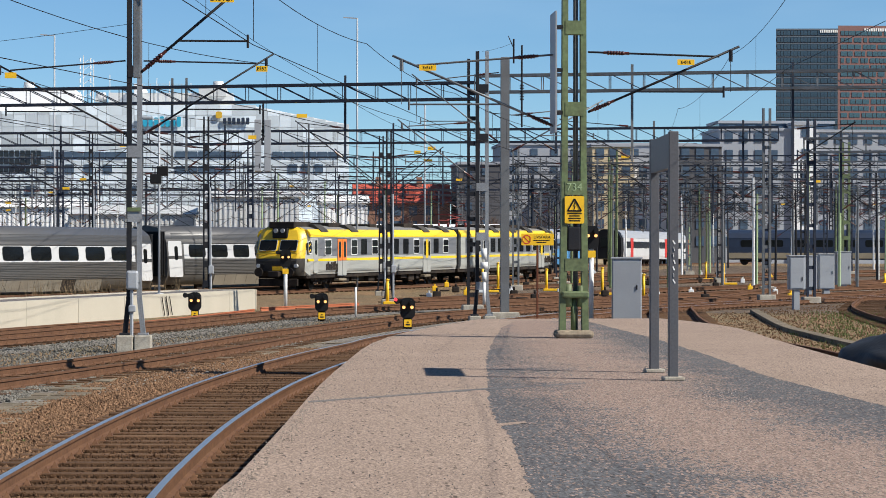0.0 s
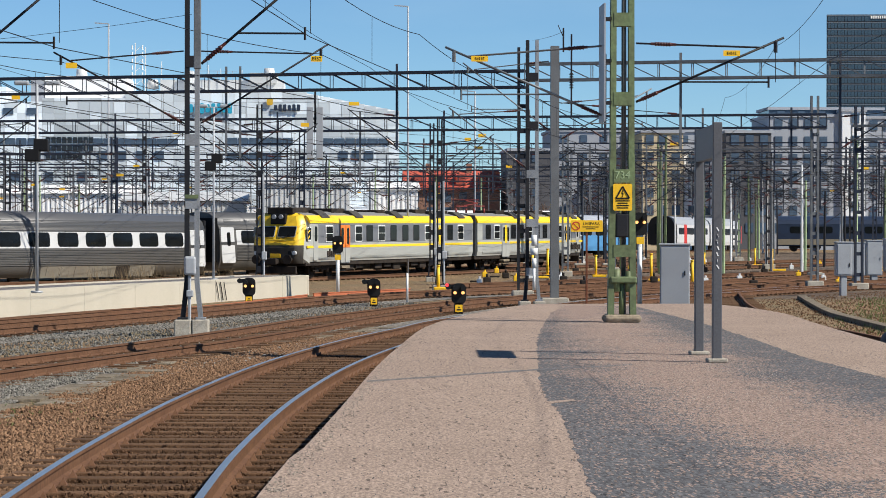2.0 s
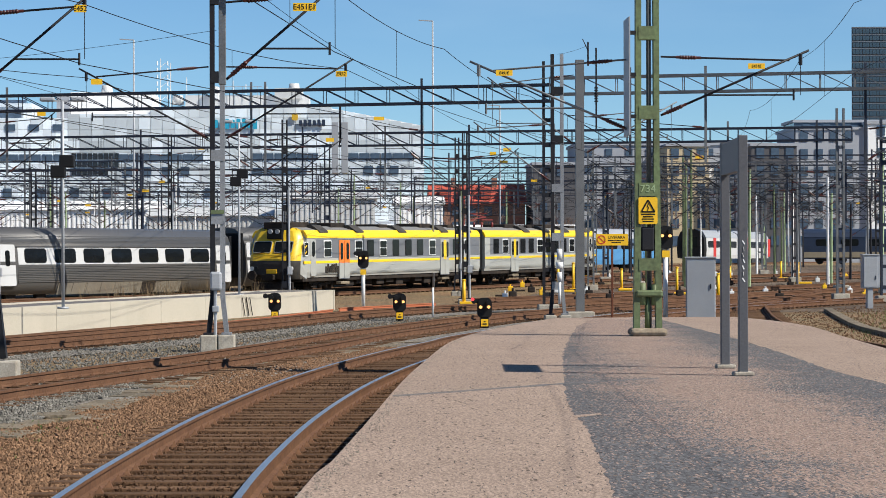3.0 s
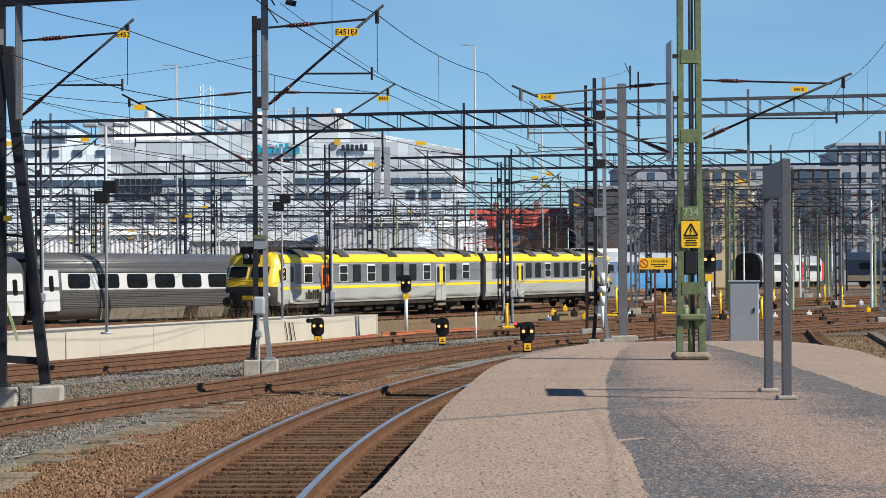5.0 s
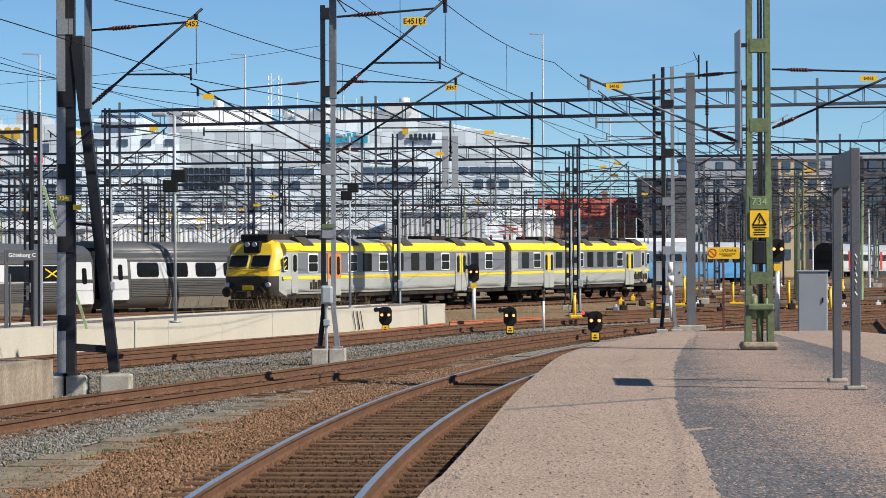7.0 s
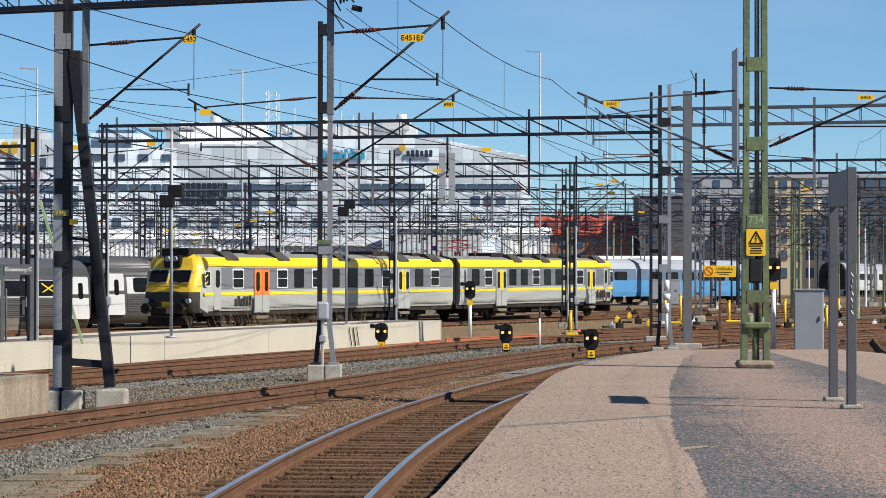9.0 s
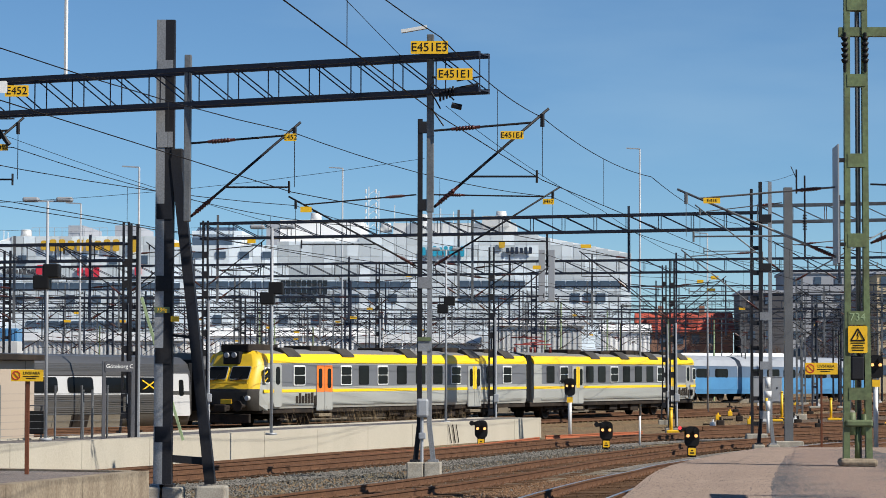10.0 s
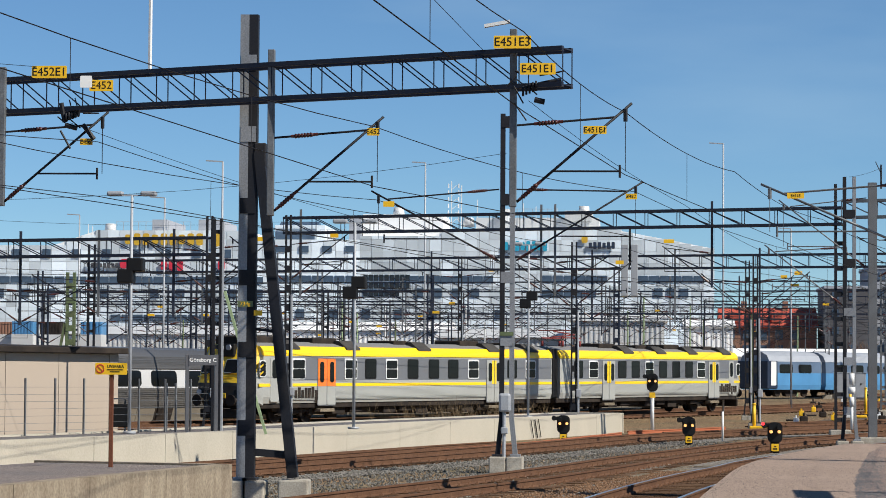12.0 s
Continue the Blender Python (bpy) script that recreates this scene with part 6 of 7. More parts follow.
sleeper_train = thing("passenger_coaches", pose(9.5, 219, rise(219), 0, 0, heading(.62, .785)), "parked light blue passenger coaches with pale roofs", "train")
plain_coach("coach", sleeper_train, 0, 7.5, coach_blue_m, dusk_m, pale_roof_m, 2.3)
bm = bmesh.new()
cuboid(bm, -.35, 1.1, -1.56, 1.56, .7, 3.0, .06)
part("vestibule", bm, navy_m, sleeper_train, "dark navy coach end")
for s in (-1, 1):
    bm = bmesh.new()
    rounded(bm, .75, 2.0, .04, .08)
    part("end_door", bm, white_m, sleeper_train, "white door frame").matrix_basis = pose(.45, s * 1.57, 1.95, 0, 0, 0 if s < 0 else 180)
plain_coach("coach", sleeper_train, 8.2, 28.0, coach_blue_m, dusk_m, pale_roof_m, 2.3)
bm = bmesh.new()
cuboid(bm, 7.9, 8.3, -1.1, .1, 1.0, 3.0, .05)
part("door_end", bm, white_m, sleeper_train, "white framed end door")
navy = thing("passenger_coaches", pose(49, 281, rise(281), 0, 0, heading(.985, -.17)), "long parked row of dark blue coaches in the far yard", "train")
for k in range(3):
    plain_coach("coach", navy, k * 24, k * 24 + 23.3, navy_m, navy_m, navy_m, 2.6)
    for s in (-1, 1):
        bm = bmesh.new()
        cuboid(bm, k * 24 + .1, k * 24 + 23.2, s * 1.53 - .015, s * 1.53 + .015, .75, 1.35)
        part("side_stripe", bm, tan_m, navy, "pale tan stripe")

white_train = thing("commuter_train", Matrix(), "white commuter train with a black rubber-framed nose leaving the yard", "train")
for k in range(2):
    plain_coach("coach", white_train, .9 + k * 17.5, 17.6 + k * 17.5, door_white_m, door_white_m, box_m, 1.75, 2.2)
bm = bmesh.new()
ring = [(-1.5, .7), (-1.56, 1.6), (-1.5, 2.9), (-1.15, 3.6), (-.5, 3.9), (.5, 3.9), (1.15, 3.6), (1.5, 2.9), (1.56, 1.6), (1.5, .7)]
extrude_x(bm, ring, -.1, 1.0)
part("nose_frame", bm, black_m, white_train, "thick black rubber nose ring")
bm = bmesh.new()
cuboid(bm, -.16, -.08, -.75, .75, 1.9, 3.0, .02)
part("windscreen", bm, pane_m, white_train)
for x in (5.2, 23.0, 35.2):
    for s in (-1, 1):
        bm = bmesh.new()
        cuboid(bm, x - .65, x + .65, s * 1.525 - .02, s * 1.525 + .02, .8, 2.95, .01)
        part("door", bm, red_m, white_train, "red door")

# ---- far platform furniture ----
def platform_lamp(x, y, h, label, box=True):
    t = thing("platform_lamp", pose(x, y, .56), label, "lamp post", "platform lamps")
    bm = bmesh.new()
    rod(bm, (0, 0, 0), (0, 0, h), .045, 8, .035)
    rod(bm, (0, 0, 0), (0, 0, .06), .16, 8)
    part("pole", bm, pole_m, t)
    bm = bmesh.new()
    bar(bm, (-.4, 0, h), (.4, 0, h), .04, .04)
    part("crossbar", bm, pole_m, t)
    for s in (-1, 1):
        bm = bmesh.new()
        cuboid(bm, s * .42 - .2, s * .42 + .2, -.12, .12, h - .02, h + .1, .04)
        part("lamp_head", bm, box_m, t)
    if box:
        for dx, dz in ((-.12, 0), (.12, .28)):
            bm = bmesh.new()
            cuboid(bm, dx - .2, dx + .2, -.2, .2, h * .66 + dz - .17, h * .66 + dz + .17, .03)
            part("loudspeaker", bm, black_m, t, "black loudspeaker box")


platform_lamp(-12.6, 63.6, 5.9, "slim white platform lamp post with twin heads and loudspeakers")
platform_lamp(-7.9, 71.5, 5.7, "slim white platform lamp post with twin heads and loudspeakers")
platform_lamp(-4.1, 95.0, 6.3, "slim white platform lamp post with twin heads and loudspeakers")
platform_lamp(-15.6, 52.0, 5.6, "slim white platform lamp post with twin heads and loudspeakers")
k = thing("station_hut", pose(-15.6, 62.0, .5, 0, 0, 64), "beige rendered hut with a dark flat roof behind the platform", "hut")
hut_m = material("beige_cladding", (.40, .335, .275), .8, vary=.05, scale=.6, second=(.35, .29, .235))
bm = bmesh.new()
cuboid(bm, -12, 4.9, 0, 3.4, 0, 2.05, .02)
part("wall", bm, hut_m, k)
bm = bmesh.new()
cuboid(bm, -12.2, 5.1, -.25, 3.6, 2.05, 2.2, .02)
part("roof_edge", bm, soot_m, k)
bm = bmesh.new()
extrude_x(bm, ((-.2, 2.2), (1.7, 2.27), (3.5, 2.2)), -12.1, 4.4)
part("roof", bm, soot_m, k, "low dark roof")
for i in range(9):
    bm = bmesh.new()
    cuboid(bm, -11.9 + i * 2.05, -11.893 + i * 2.05, -.006, .01, 0, 2.04)
    part("joint", bm, soot_m, k)
n = thing("mesh_fence", pose(-15.75, 56.8, .57, 0, 0, 66), "grey wire mesh fence with thin steel posts", "fence")
for i in range(11):
    bm = bmesh.new()
    cuboid(bm, i * 1.15 - .02, i * 1.15 + .02, -.02, .02, 0, 1.35)
    part("post", bm, steel_m, n)
for i in range(7):
    bm = bmesh.new()
    rod(bm, (0, 0, .12 + i * .17), (11.5, 0, .12 + i * .17), .006, 4)
    part("wire", bm, steel_m, n)
s = thing("station_sign", pose(-11.5, 65.5, .56, 0, 0, 18), "dark station name sign on two posts", "sign")
for x in (0, .74):
    bm = bmesh.new()
    cuboid(bm, x - .045, x + .045, -.045, .045, 0, 1.98, .006)
    part("post", bm, post_m, s)
plate("board", .74, .26, pose(.39, -.05, 1.84), "Göteborg C", s, mat=post_m, size=.14, label="dark board with white lettering", wmat=letter_m)
b = thing("litter_bin", pose(-12.95, 64.3, .56), "black litter bin on a post with a small roof", "bin")
bm = bmesh.new()
cuboid(bm, -.21, .21, -.16, .16, .15, .72, .03)
part("body", bm, black_m, b)
bm = bmesh.new()
cuboid(bm, -.22, .22, -.2, .2, .84, .87)
rod(bm, (.1, 0, 0), (.1, 0, .85), .03, 6)
part("stand", bm, post_m, b)
for i, x in enumerate((-12.1, -11.95)):
    bm = bmesh.new()
    rod(bm, (0, 0, 0), (0, 0, 1.25), .035, 6)
    t = finish("bollard", bm, steel_m)
    t.matrix_world = pose(x, 65.9 + i * .5, .56)
    tagged(t, "thin grey steel post beside the fence", "post")
t = thing("braced_pole", pose(-11.0, 67.0, .5), "dark lattice pole with a pale green raking strut", "mast")
bm = bmesh.new()
for x in (-.09, .09):
    cuboid(bm, x - .035, x + .035, -.06, .06, 0, 5.6)
for i in range(9):
    cuboid(bm, -.08, .08, -.03, .03, .4 + i * .6, .5 + i * .6)
part("shaft", bm, dark_steel_m, t)
bm = bmesh.new()
bar(bm, (.2, 0, 3.7), (1.3, .1, 0), .07, .07)
part("strut", bm, lime_m, t, "pale green strut")
bm = bmesh.new()
cuboid(bm, .1, .17, -.05, .05, 0, 5.5)
part("cable_cover", bm, pole_m, t)

# tall lamp poles standing in the yard
for x, y, h in ((4.7, 150, 15.6), (-19.5, 120, 12.2), (-12.5, 150, 14.5), (-25, 135, 11.5), (10.0, 175, 12), (-35, 160, 12)):
    t = thing("yard_lamp", pose(x, y, rise(y) - .2), "tall slim white yard lamp pole with a short arm", "lamp post", "tall yard lamps")
    bm = bmesh.new()
    rod(bm, (0, 0, 0), (0, 0, h), .07, 8, .045)
    part("pole", bm, pole_m, t)
    bm = bmesh.new()
    bar(bm, (0, 0, h), (-.8, 0, h + .05), .1, .06)
    part("lamp_head", bm, pole_m, t)
# hanging information panel seen edge on
t = thing("gantry_panel", pose(-.55, 127, 6.0), "tall narrow grey panel hung below a gantry", "panel")
for x in (-.25, .22):
    bm = bmesh.new()
    cuboid(bm, x - .16, x + .16, -.5, .5, 0, 2.5, .02)
    part("leaf", bm, box_m, t)
bm = bmesh.new()
cuboid(bm, -.05, .05, -.05, .05, 1.5, 3.4)
part("hanger", bm, dark_steel_m, t)

# ---- city behind the yard ----
clad_m = material("pale_panel_cladding", (.72, .80, .86), .45, vary=.06, scale=.05, second=(.64, .73, .81), island=.45)
white_wall_m = material("white_facade", (.80, .81, .82), .7, vary=.05, scale=.1, second=(.62, .63, .64))
grey_wall_m = material("grey_facade", (.34, .36, .40), .8, vary=.1, scale=.15, second=(.33, .35, .40))
dark_wall_m = material("charcoal_facade", (.085, .085, .095), .7, vary=.15, scale=.15)
beige_wall_m = material("sand_facade", (.52, .43, .29), .8, vary=.08, scale=.12, second=(.45, .36, .24))
brick_m = material("brown_brick", (.30, .17, .12), .85, vary=.15, scale=.3, second=(.23, .12, .09))
tile_m = material("red_roof_tiles", (.42, .09, .06), .8, vary=.12, scale=.3, second=(.33, .075, .055))
tower_brick_m = material("tower_red_brick", (.23, .12, .11), .75, vary=.1, scale=.1, second=(.19, .10, .095))
metal_shed_m = material("pale_metal_sheet", (.62, .63, .63), .5, .2, vary=.08, scale=.3, second=(.42, .42, .42))
city_glass_m = glass("city_glass", (.06, .09, .135), .12)
bay_glass_m = glass("bay_glass", (.02, .025, .032), .1)
tower_glass_m = glass("tower_glass", (.05, .085, .12), .15)
pale_band_m = material("pale_spandrel", (.15, .18, .22), .5, vary=.08, scale=.2)
teal_glass_m = glass("teal_glass", (.06, .115, .145), .12)
sign_blue_m = material("cyan_logo", (.02, .34, .52), .5, vary=.03)
sign_red_m = material("red_logo", (.62, .03, .06), .5, vary=.03)
amber_m = material("amber_logo", (.62, .38, .03), .5, vary=.05)
CITY_PANE = beam_mesh("window_pane", 1.0, .12, -.52, .52, city_glass_m, 0)
STRIP_PANE = beam_mesh("strip_pane", 1.15, .12, -.38, .38, city_glass_m, 0)
BAY_PANE = beam_mesh("bay_pane", .50, .12, -.36, .36, bay_glass_m, 0)
SMALL_PANE = beam_mesh("small_pane", 1.15, .12, -.7, .7, city_glass_m, 0)


def block(parent, x0, x1, y0, y1, z0, z1, mat, name="wall"):
    bm = bmesh.new()
    cuboid(bm, x0, x1, y0, y1, z0, z1)
    return part(name, bm, mat, parent)


def cladding(parent, x0, x1, y, z0, top, size=1.35):
    """Square facade panels set edge to edge with open joints, up to a sloping top."""
    v, fc = [], []
    nx = int((x1 - x0) / size)
    dx = (x1 - x0) / nx
    for i in range(nx):
        xa, xb = x0 + i * dx + .02, x0 + (i + 1) * dx - .02
        z = z0
        while z < min(top(xa), top(xb)) - .1:
            zb = min(z + size, top(xa), top(xb))
            k = len(v)
            v += [(xa, y, z), (xb, y, z), (xb, y, zb - .03), (xa, y, zb - .03), (xa, y + .12, z), (xb, y + .12, z), (xb, y + .12, zb - .03), (xa, y + .12, zb - .03)]
            fc += [tuple(k + j for j in q) for q in ((0, 1, 2, 3), (1, 5, 6, 2), (4, 0, 3, 7), (3, 2, 6, 7))]
            z += size
    me = bpy.data.meshes.new("cladding")
    me.from_pydata(v, [], fc)
    me.materials.append(clad_m)
    ob = new("cladding", me)
    ob.parent = parent
    tagged(ob, kind="stuff")


def window_row(parent, me, x0, x1, step, y, z, skip=()):
    i, x = 0, x0
    while x <= x1:
        if i not in skip:
            share("window", me, parent, pose(x, y, z))
        x += step
        i += 1


YB = 304.0
office = thing("office_building", Matrix(), "long pale chequer-clad office building with rooftop plant and signs", "building")
for x0, x1, top in ((-150, -69.8, lambda x: 17.4), (-69.8, -64.5, lambda x: 17.4 + (x + 69.8) * .34), (-64.5, -46, lambda x: 19.2), (-46, -33, lambda x: 18.2), (-33, -23.4, lambda x: 18.6), (-23.4, -2.3, lambda x: 19.4), (-2.3, 8.5, lambda x: 19.3 - (x + 2.3) * .19)):
    ring = [(x0, 0.8), (x1, .8), (x1, top(x1) - .08), (x0, top(x0) - .08)]
    bm = bmesh.new()
    lo = [bm.verts.new((x, YB + .1, z)) for x, z in ring]
    hi = [bm.verts.new((x, YB + 30, z)) for x, z in ring]
    for i in range(4):
        bm.faces.new((lo[i], lo[(i + 1) % 4], hi[(i + 1) % 4], hi[i]))
    bm.faces.new(lo[::-1])
    bm.faces.new(hi)
    bmesh.ops.recalc_face_normals(bm, faces=bm.faces)
    part("wall", bm, white_wall_m, office)
    cladding(office, x0, x1, YB - .05, 6.0, top)
for z, me, a, b, st in ((16.4, CITY_PANE, -74, -46, 3.6), (13.3, STRIP_PANE, -82, -44, 1.32), (11.7, CITY_PANE, -76, -45, 3.1), (8.8, STRIP_PANE, -62, -45, 1.32), (13.5, STRIP_PANE, -42, -33, 1.32), (13.5, STRIP_PANE, -26.6, -17.4, 1.25), (11.9, CITY_PANE, -26, -18, 2.2), (13.6, STRIP_PANE, -11, -4.4, 1.3), (11.9, STRIP_PANE, -11, -5, 1.3), (13.6, STRIP_PANE, .2, 7, 1.3), (12.0, CITY_PANE, 2, 5, 1.5), (9.4, CITY_PANE, -40, -14, 3.9), (12.4, CITY_PANE, -120, -84, 3.6), (9, CITY_PANE, -120, -84, 3.6)):
    window_row(office, me, a, b, st, YB - .1, z)
for k, (x0, x1, z0, z1, mat, nm) in enumerate(((-33, -23.4, 18.4, 21.3, white_wall_m, "penthouse"), (-43.5, -37.5, 17.9, 20.0, clad_m, "penthouse"), (-34.6, -33.1, 17.9, 21.0, grey_wall_m, "plant_room"), (-19.5, -5, 19.2, 20.9, metal_shed_m, "penthouse"), (-58.2, -56.4, 19, 20.6, grey_wall_m, "plant_room"), (-52.6, -50.0, 19, 20.6, grey_wall_m, "plant_room"), (-64, -61.5, 17.8, 19.0, white_wall_m, "plant_room"), (-9.0, -5.8, 20.6, 21.7, metal_shed_m, "plant_room"), (-16.5, -15.6, 20.6, 21.9, white_wall_m, "plant_room"))):
    block(office, x0, x1, YB + 3 - .17 * k, YB + 14 + .2 * k, z0 - .013 * k, z1, mat, nm)
bm = bmesh.new()
extrude_x(bm, ((YB + 1, 18.0), (YB + 1, 19.0), (YB + 6, 20.6), (YB + 11, 19.0), (YB + 11, 18.0)), -43.2, -38.5)
part("glass_gable", bm, city_glass_m, office)
window_row(office, STRIP_PANE, -42.4, -34, 2.75, YB - .1, 17.0)
for i in range(9):
    for z in (11.85, 12.75, 13.65):
        if not (i > 6 and z < 12):
            share("window", BAY_PANE, office, pose(-32.3 + i * .62, YB - .1, z))
for x, z, w, d in ((-41, 18.3, 6.5, 3), (-36.4, 18.5, 3.2, 2), (-58, 19.4, 9, 2), (-13, 21.0, 5, 2)):
    bm = bmesh.new()
    for k in range(int(w / .9) + 1):
        rod(bm, (x - w / 2 + k * .9, YB + d, z - .3), (x - w / 2 + k * .9, YB + d, z + .9), .035, 4)
    rod(bm, (x - w / 2, YB + d, z + .9), (x + w / 2, YB + d, z + .9), .035, 4)
    part("roof_railing", bm, pole_m, office, "thin rooftop railing")
for x, top in ((-22.6, 25.4), (-21.4, 24.9)):
    bm = bmesh.new()
    rod(bm, (x, YB + 5, 18.5), (x, YB + 5, top), .07, 4)
    for k in range(6):
        z = 20.4 + k * .8
        rod(bm, (x, YB + 5, z), (x + (1.2 if x < -22 else -1.2) * .5, YB + 5, z + .5), .04, 4)
        rod(bm, (x - .35, YB + 4.9, z + .2), (x - .35, YB + 4.9, z + .7), .09, 5)
    part("aerial", bm, white_m, office, "white rooftop lattice aerial with antennas")
for x, top in ((-19.5, 23.2), (-14, 22.8), (-12.5, 22.4), (-10, 22.2), (-66.5, 20.2), (-66, 20.0), (-46.5, 21.0)):
    bm = bmesh.new()
    rod(bm, (x, YB + 5, 17.5), (x, YB + 5, top), .06, 4)
    part("aerial", bm, white_m, office, "thin white rooftop aerial")
for x, z in ((-47.6, 20.0), (-64.0, 19.8), (-6.8, 22.0), (-29, 21.8), (-20.6, 20.6)):
    bm = bmesh.new()
    rod(bm, (x, YB + 6, z - .6), (x, YB + 6, z + .5), .75, 12, .6)
    part("roof_vent", bm, metal_shed_m, office)


def logo(x, z, w, h, mat, n, label):
    """An unlettered sign: a row of plain block shapes in the sign's colour."""
    t = new("facade_sign")
    t.parent, t.location = office, (x, YB - .45, z)
    t["label"] = label
    for i in range(n):
        bm = bmesh.new()
        ww = w / n
        rounded(bm, ww * .72, h * (1.0 if i % 3 else .8), .12, min(ww, h) * .22, 0, (i * ww - w / 2 + ww / 2, .2, 0))
        part("shape", bm, mat, t)


logo(-56.3, 18.1, 9.6, 1.4, amber_m, 9, "row of plain amber block shapes on the facade")
logo(-50.0, 18.1, 1.0, 2.1, amber_m, 1, "single plain amber shape on the facade")
logo(-55.3, 15.0, 2.9, 1.3, sign_red_m, 3, "row of plain red block shapes on the facade")
logo(-49.4, 15.1, 1.1, 1.5, sign_red_m, 1, "round plain red shape on the facade")
logo(-63.6, 15.0, 3.9, .6, dark_wall_m, 8, "row of small dark block shapes on the facade")
logo(-61.0, 15.2, 1.4, 1.4, sign_red_m, 1, "round plain red shape on the facade")
logo(-13.5, 17.4, 5.2, 1.2, sign_blue_m, 8, "row of plain cyan block shapes on the facade")
logo(-4.6, 17.5, 3.2, .8, navy_m, 6, "row of plain dark blue block shapes on the facade")
logo(-6.6, 18.2, 1.0, 1.0, amber_m, 1, "small plain amber shape on the facade")

# sheds and containers in front of the offices
sheds = ((-62, -38, 262, 280, 6.2, metal_shed_m, "wide pale sheet-metal shed with a low roof"), (-37, -20, 268, 282, 6.8, white_wall_m, "low white office shed with a window strip"), (-20, -8, 255, 270, 5.9, metal_shed_m, "low pale sheet-metal workshop"), (-6.5, 2.2, 246, 262, 7.4, metal_shed_m, "grey ribbed metal shed with a curved roof"), (4.5, 9.2, 262, 275, 7.2, white_wall_m, "tall white sheet-metal shed"), (-95, -64, 262, 280, 5.4, metal_shed_m, "wide pale sheet-metal shed with a low roof"), (2.5, 26, 300, 312, 4.6, white_wall_m, "long low white building"))
for x0, x1, y0, y1, h, mat, lab in sheds:
    t = thing("shed", Matrix(), lab, "shed", "yard sheds")
    block(t, x0, x1, y0, y1, .7, h, mat)
    bm = bmesh.new()
    extrude_x(bm, ((y0 - .3, h), ((y0 + y1) / 2, h + 1.0), (y1 + .3, h)), x0 - .3, x1 + .3)
    part("roof", bm, mat, t)
    bm = bmesh.new()
    x = x0 + .2
    while x < x1:
        cuboid(bm, x, x + .16, y0 - .07, y0 + .02, .8, h - .05)
        x += .48
    tagged(part("ribs", bm, mat, t), kind="stuff")
    window_row(t, SMALL_PANE, x0 + 1.5, x1 - 1.5, 3.1, y0 - .12, 3.4 if h > 4.5 else 2.6)
for x, y, mat in ((-57.8, 240, coach_blue_m), (-55.6, 242, soot_m), (-51.5, 241, coach_blue_m), (-59.8, 243, brick_m)):
    t = thing("freight_container", pose(x, y, .65), "small ribbed steel container on a pale deck in the yard", "container", "yard containers")
    bm = bmesh.new()
    cuboid(bm, -1.0, 1.0, 0, 2.4, 5.15, 6.35, .03)
    part("body", bm, mat, t)
    for i in range(7):
        bm = bmesh.new()
        cuboid(bm, -.95 + i * .29, -.83 + i * .29, -.05, .01, 5.2, 6.3)
        part("rib", bm, mat, t)
    bm = bmesh.new()
    cuboid(bm, -1.04, 1.04, -.1, 2.5, 0, 5.15, .03)
    part("deck", bm, metal_shed_m, t)


def city_block(x0, x1, y, h, mat, label, me, rows, step, name="apartment_building", depth=16, flat=True, z0=.8, first=None):
    t = thing(name, Matrix(), label, "building", "city buildings")
    block(t, x0, x1, y, y + depth, z0, h, mat)
    block(t, x0 - .2, x1 + .2, y - .2, y + depth + .2, h, h + .4, grey_wall_m if flat else tile_m, "parapet")
    for r in range(rows):
        z = (first or 4.0) + r * ((h - (first or 4.0) - 1.0) / max(1, rows - 1))
        window_row(t, me, x0 + step * .6, x1 - step * .4, step, y - .05, z)
    return t


YC = 377.0
red = city_block(11.5, 25.2, YC, 9.4, brick_m, "brown brick house with a red tiled roof and dormers", SMALL_PANE, 3, 2.3, "house", 12, False)
bm = bmesh.new()
extrude_x(bm, ((YC - .6, 9.5), (YC + 6, 12.4), (YC + 12.6, 9.5)), 11.2, 25.5)
part("roof", bm, tile_m, red, "red tiled roof")
for x in (13.5, 16.5, 19.5, 22.5):
    block(red, x - .7, x + .7, YC + .5, YC + 4, 10.2, 11.6, tile_m, "dormer")
for x in (15, 21):
    block(red, x - .4, x + .4, YC + 5, YC + 6, 12, 13.4, brick_m, "chimney")
city_block(6, 11.3, YC + 4, 9.0, tile_m, "narrow red painted house", SMALL_PANE, 2, 2.3, "house", 12)
city_block(26.0, 33, YC - 6, 14.9, dark_wall_m, "dark charcoal apartment block", CITY_PANE, 5, 2.4)
city_block(33.2, 62, YC + 6, 18.2, grey_wall_m, "wide grey apartment building", CITY_PANE, 6, 3.0)
city_block(45.4, 51.4, YC - 4, 17.6, beige_wall_m, "sand-coloured apartment block with balconies", SMALL_PANE, 6, 1.9)
city_block(51.8, 58, YC - 2, 15.0, white_wall_m, "plain white rendered apartment block", SMALL_PANE, 5, 2.0)
city_block(57, 63.5, YC - 8, 17.5, dark_wall_m, "dark brown apartment block", SMALL_PANE, 6, 2.1)
city_block(64.6, 75.2, YC, 20.2, grey_wall_m, "long grey apartment building with small windows", SMALL_PANE, 7, 2.2)
city_block(75.2, 78.6, YC - .6, 21.0, white_wall_m, "bright white stair tower of an apartment building", SMALL_PANE, 6, 3.2)
city_block(78.6, 125, YC, 20.0, grey_wall_m, "long grey apartment building with small windows", SMALL_PANE, 7, 2.2)
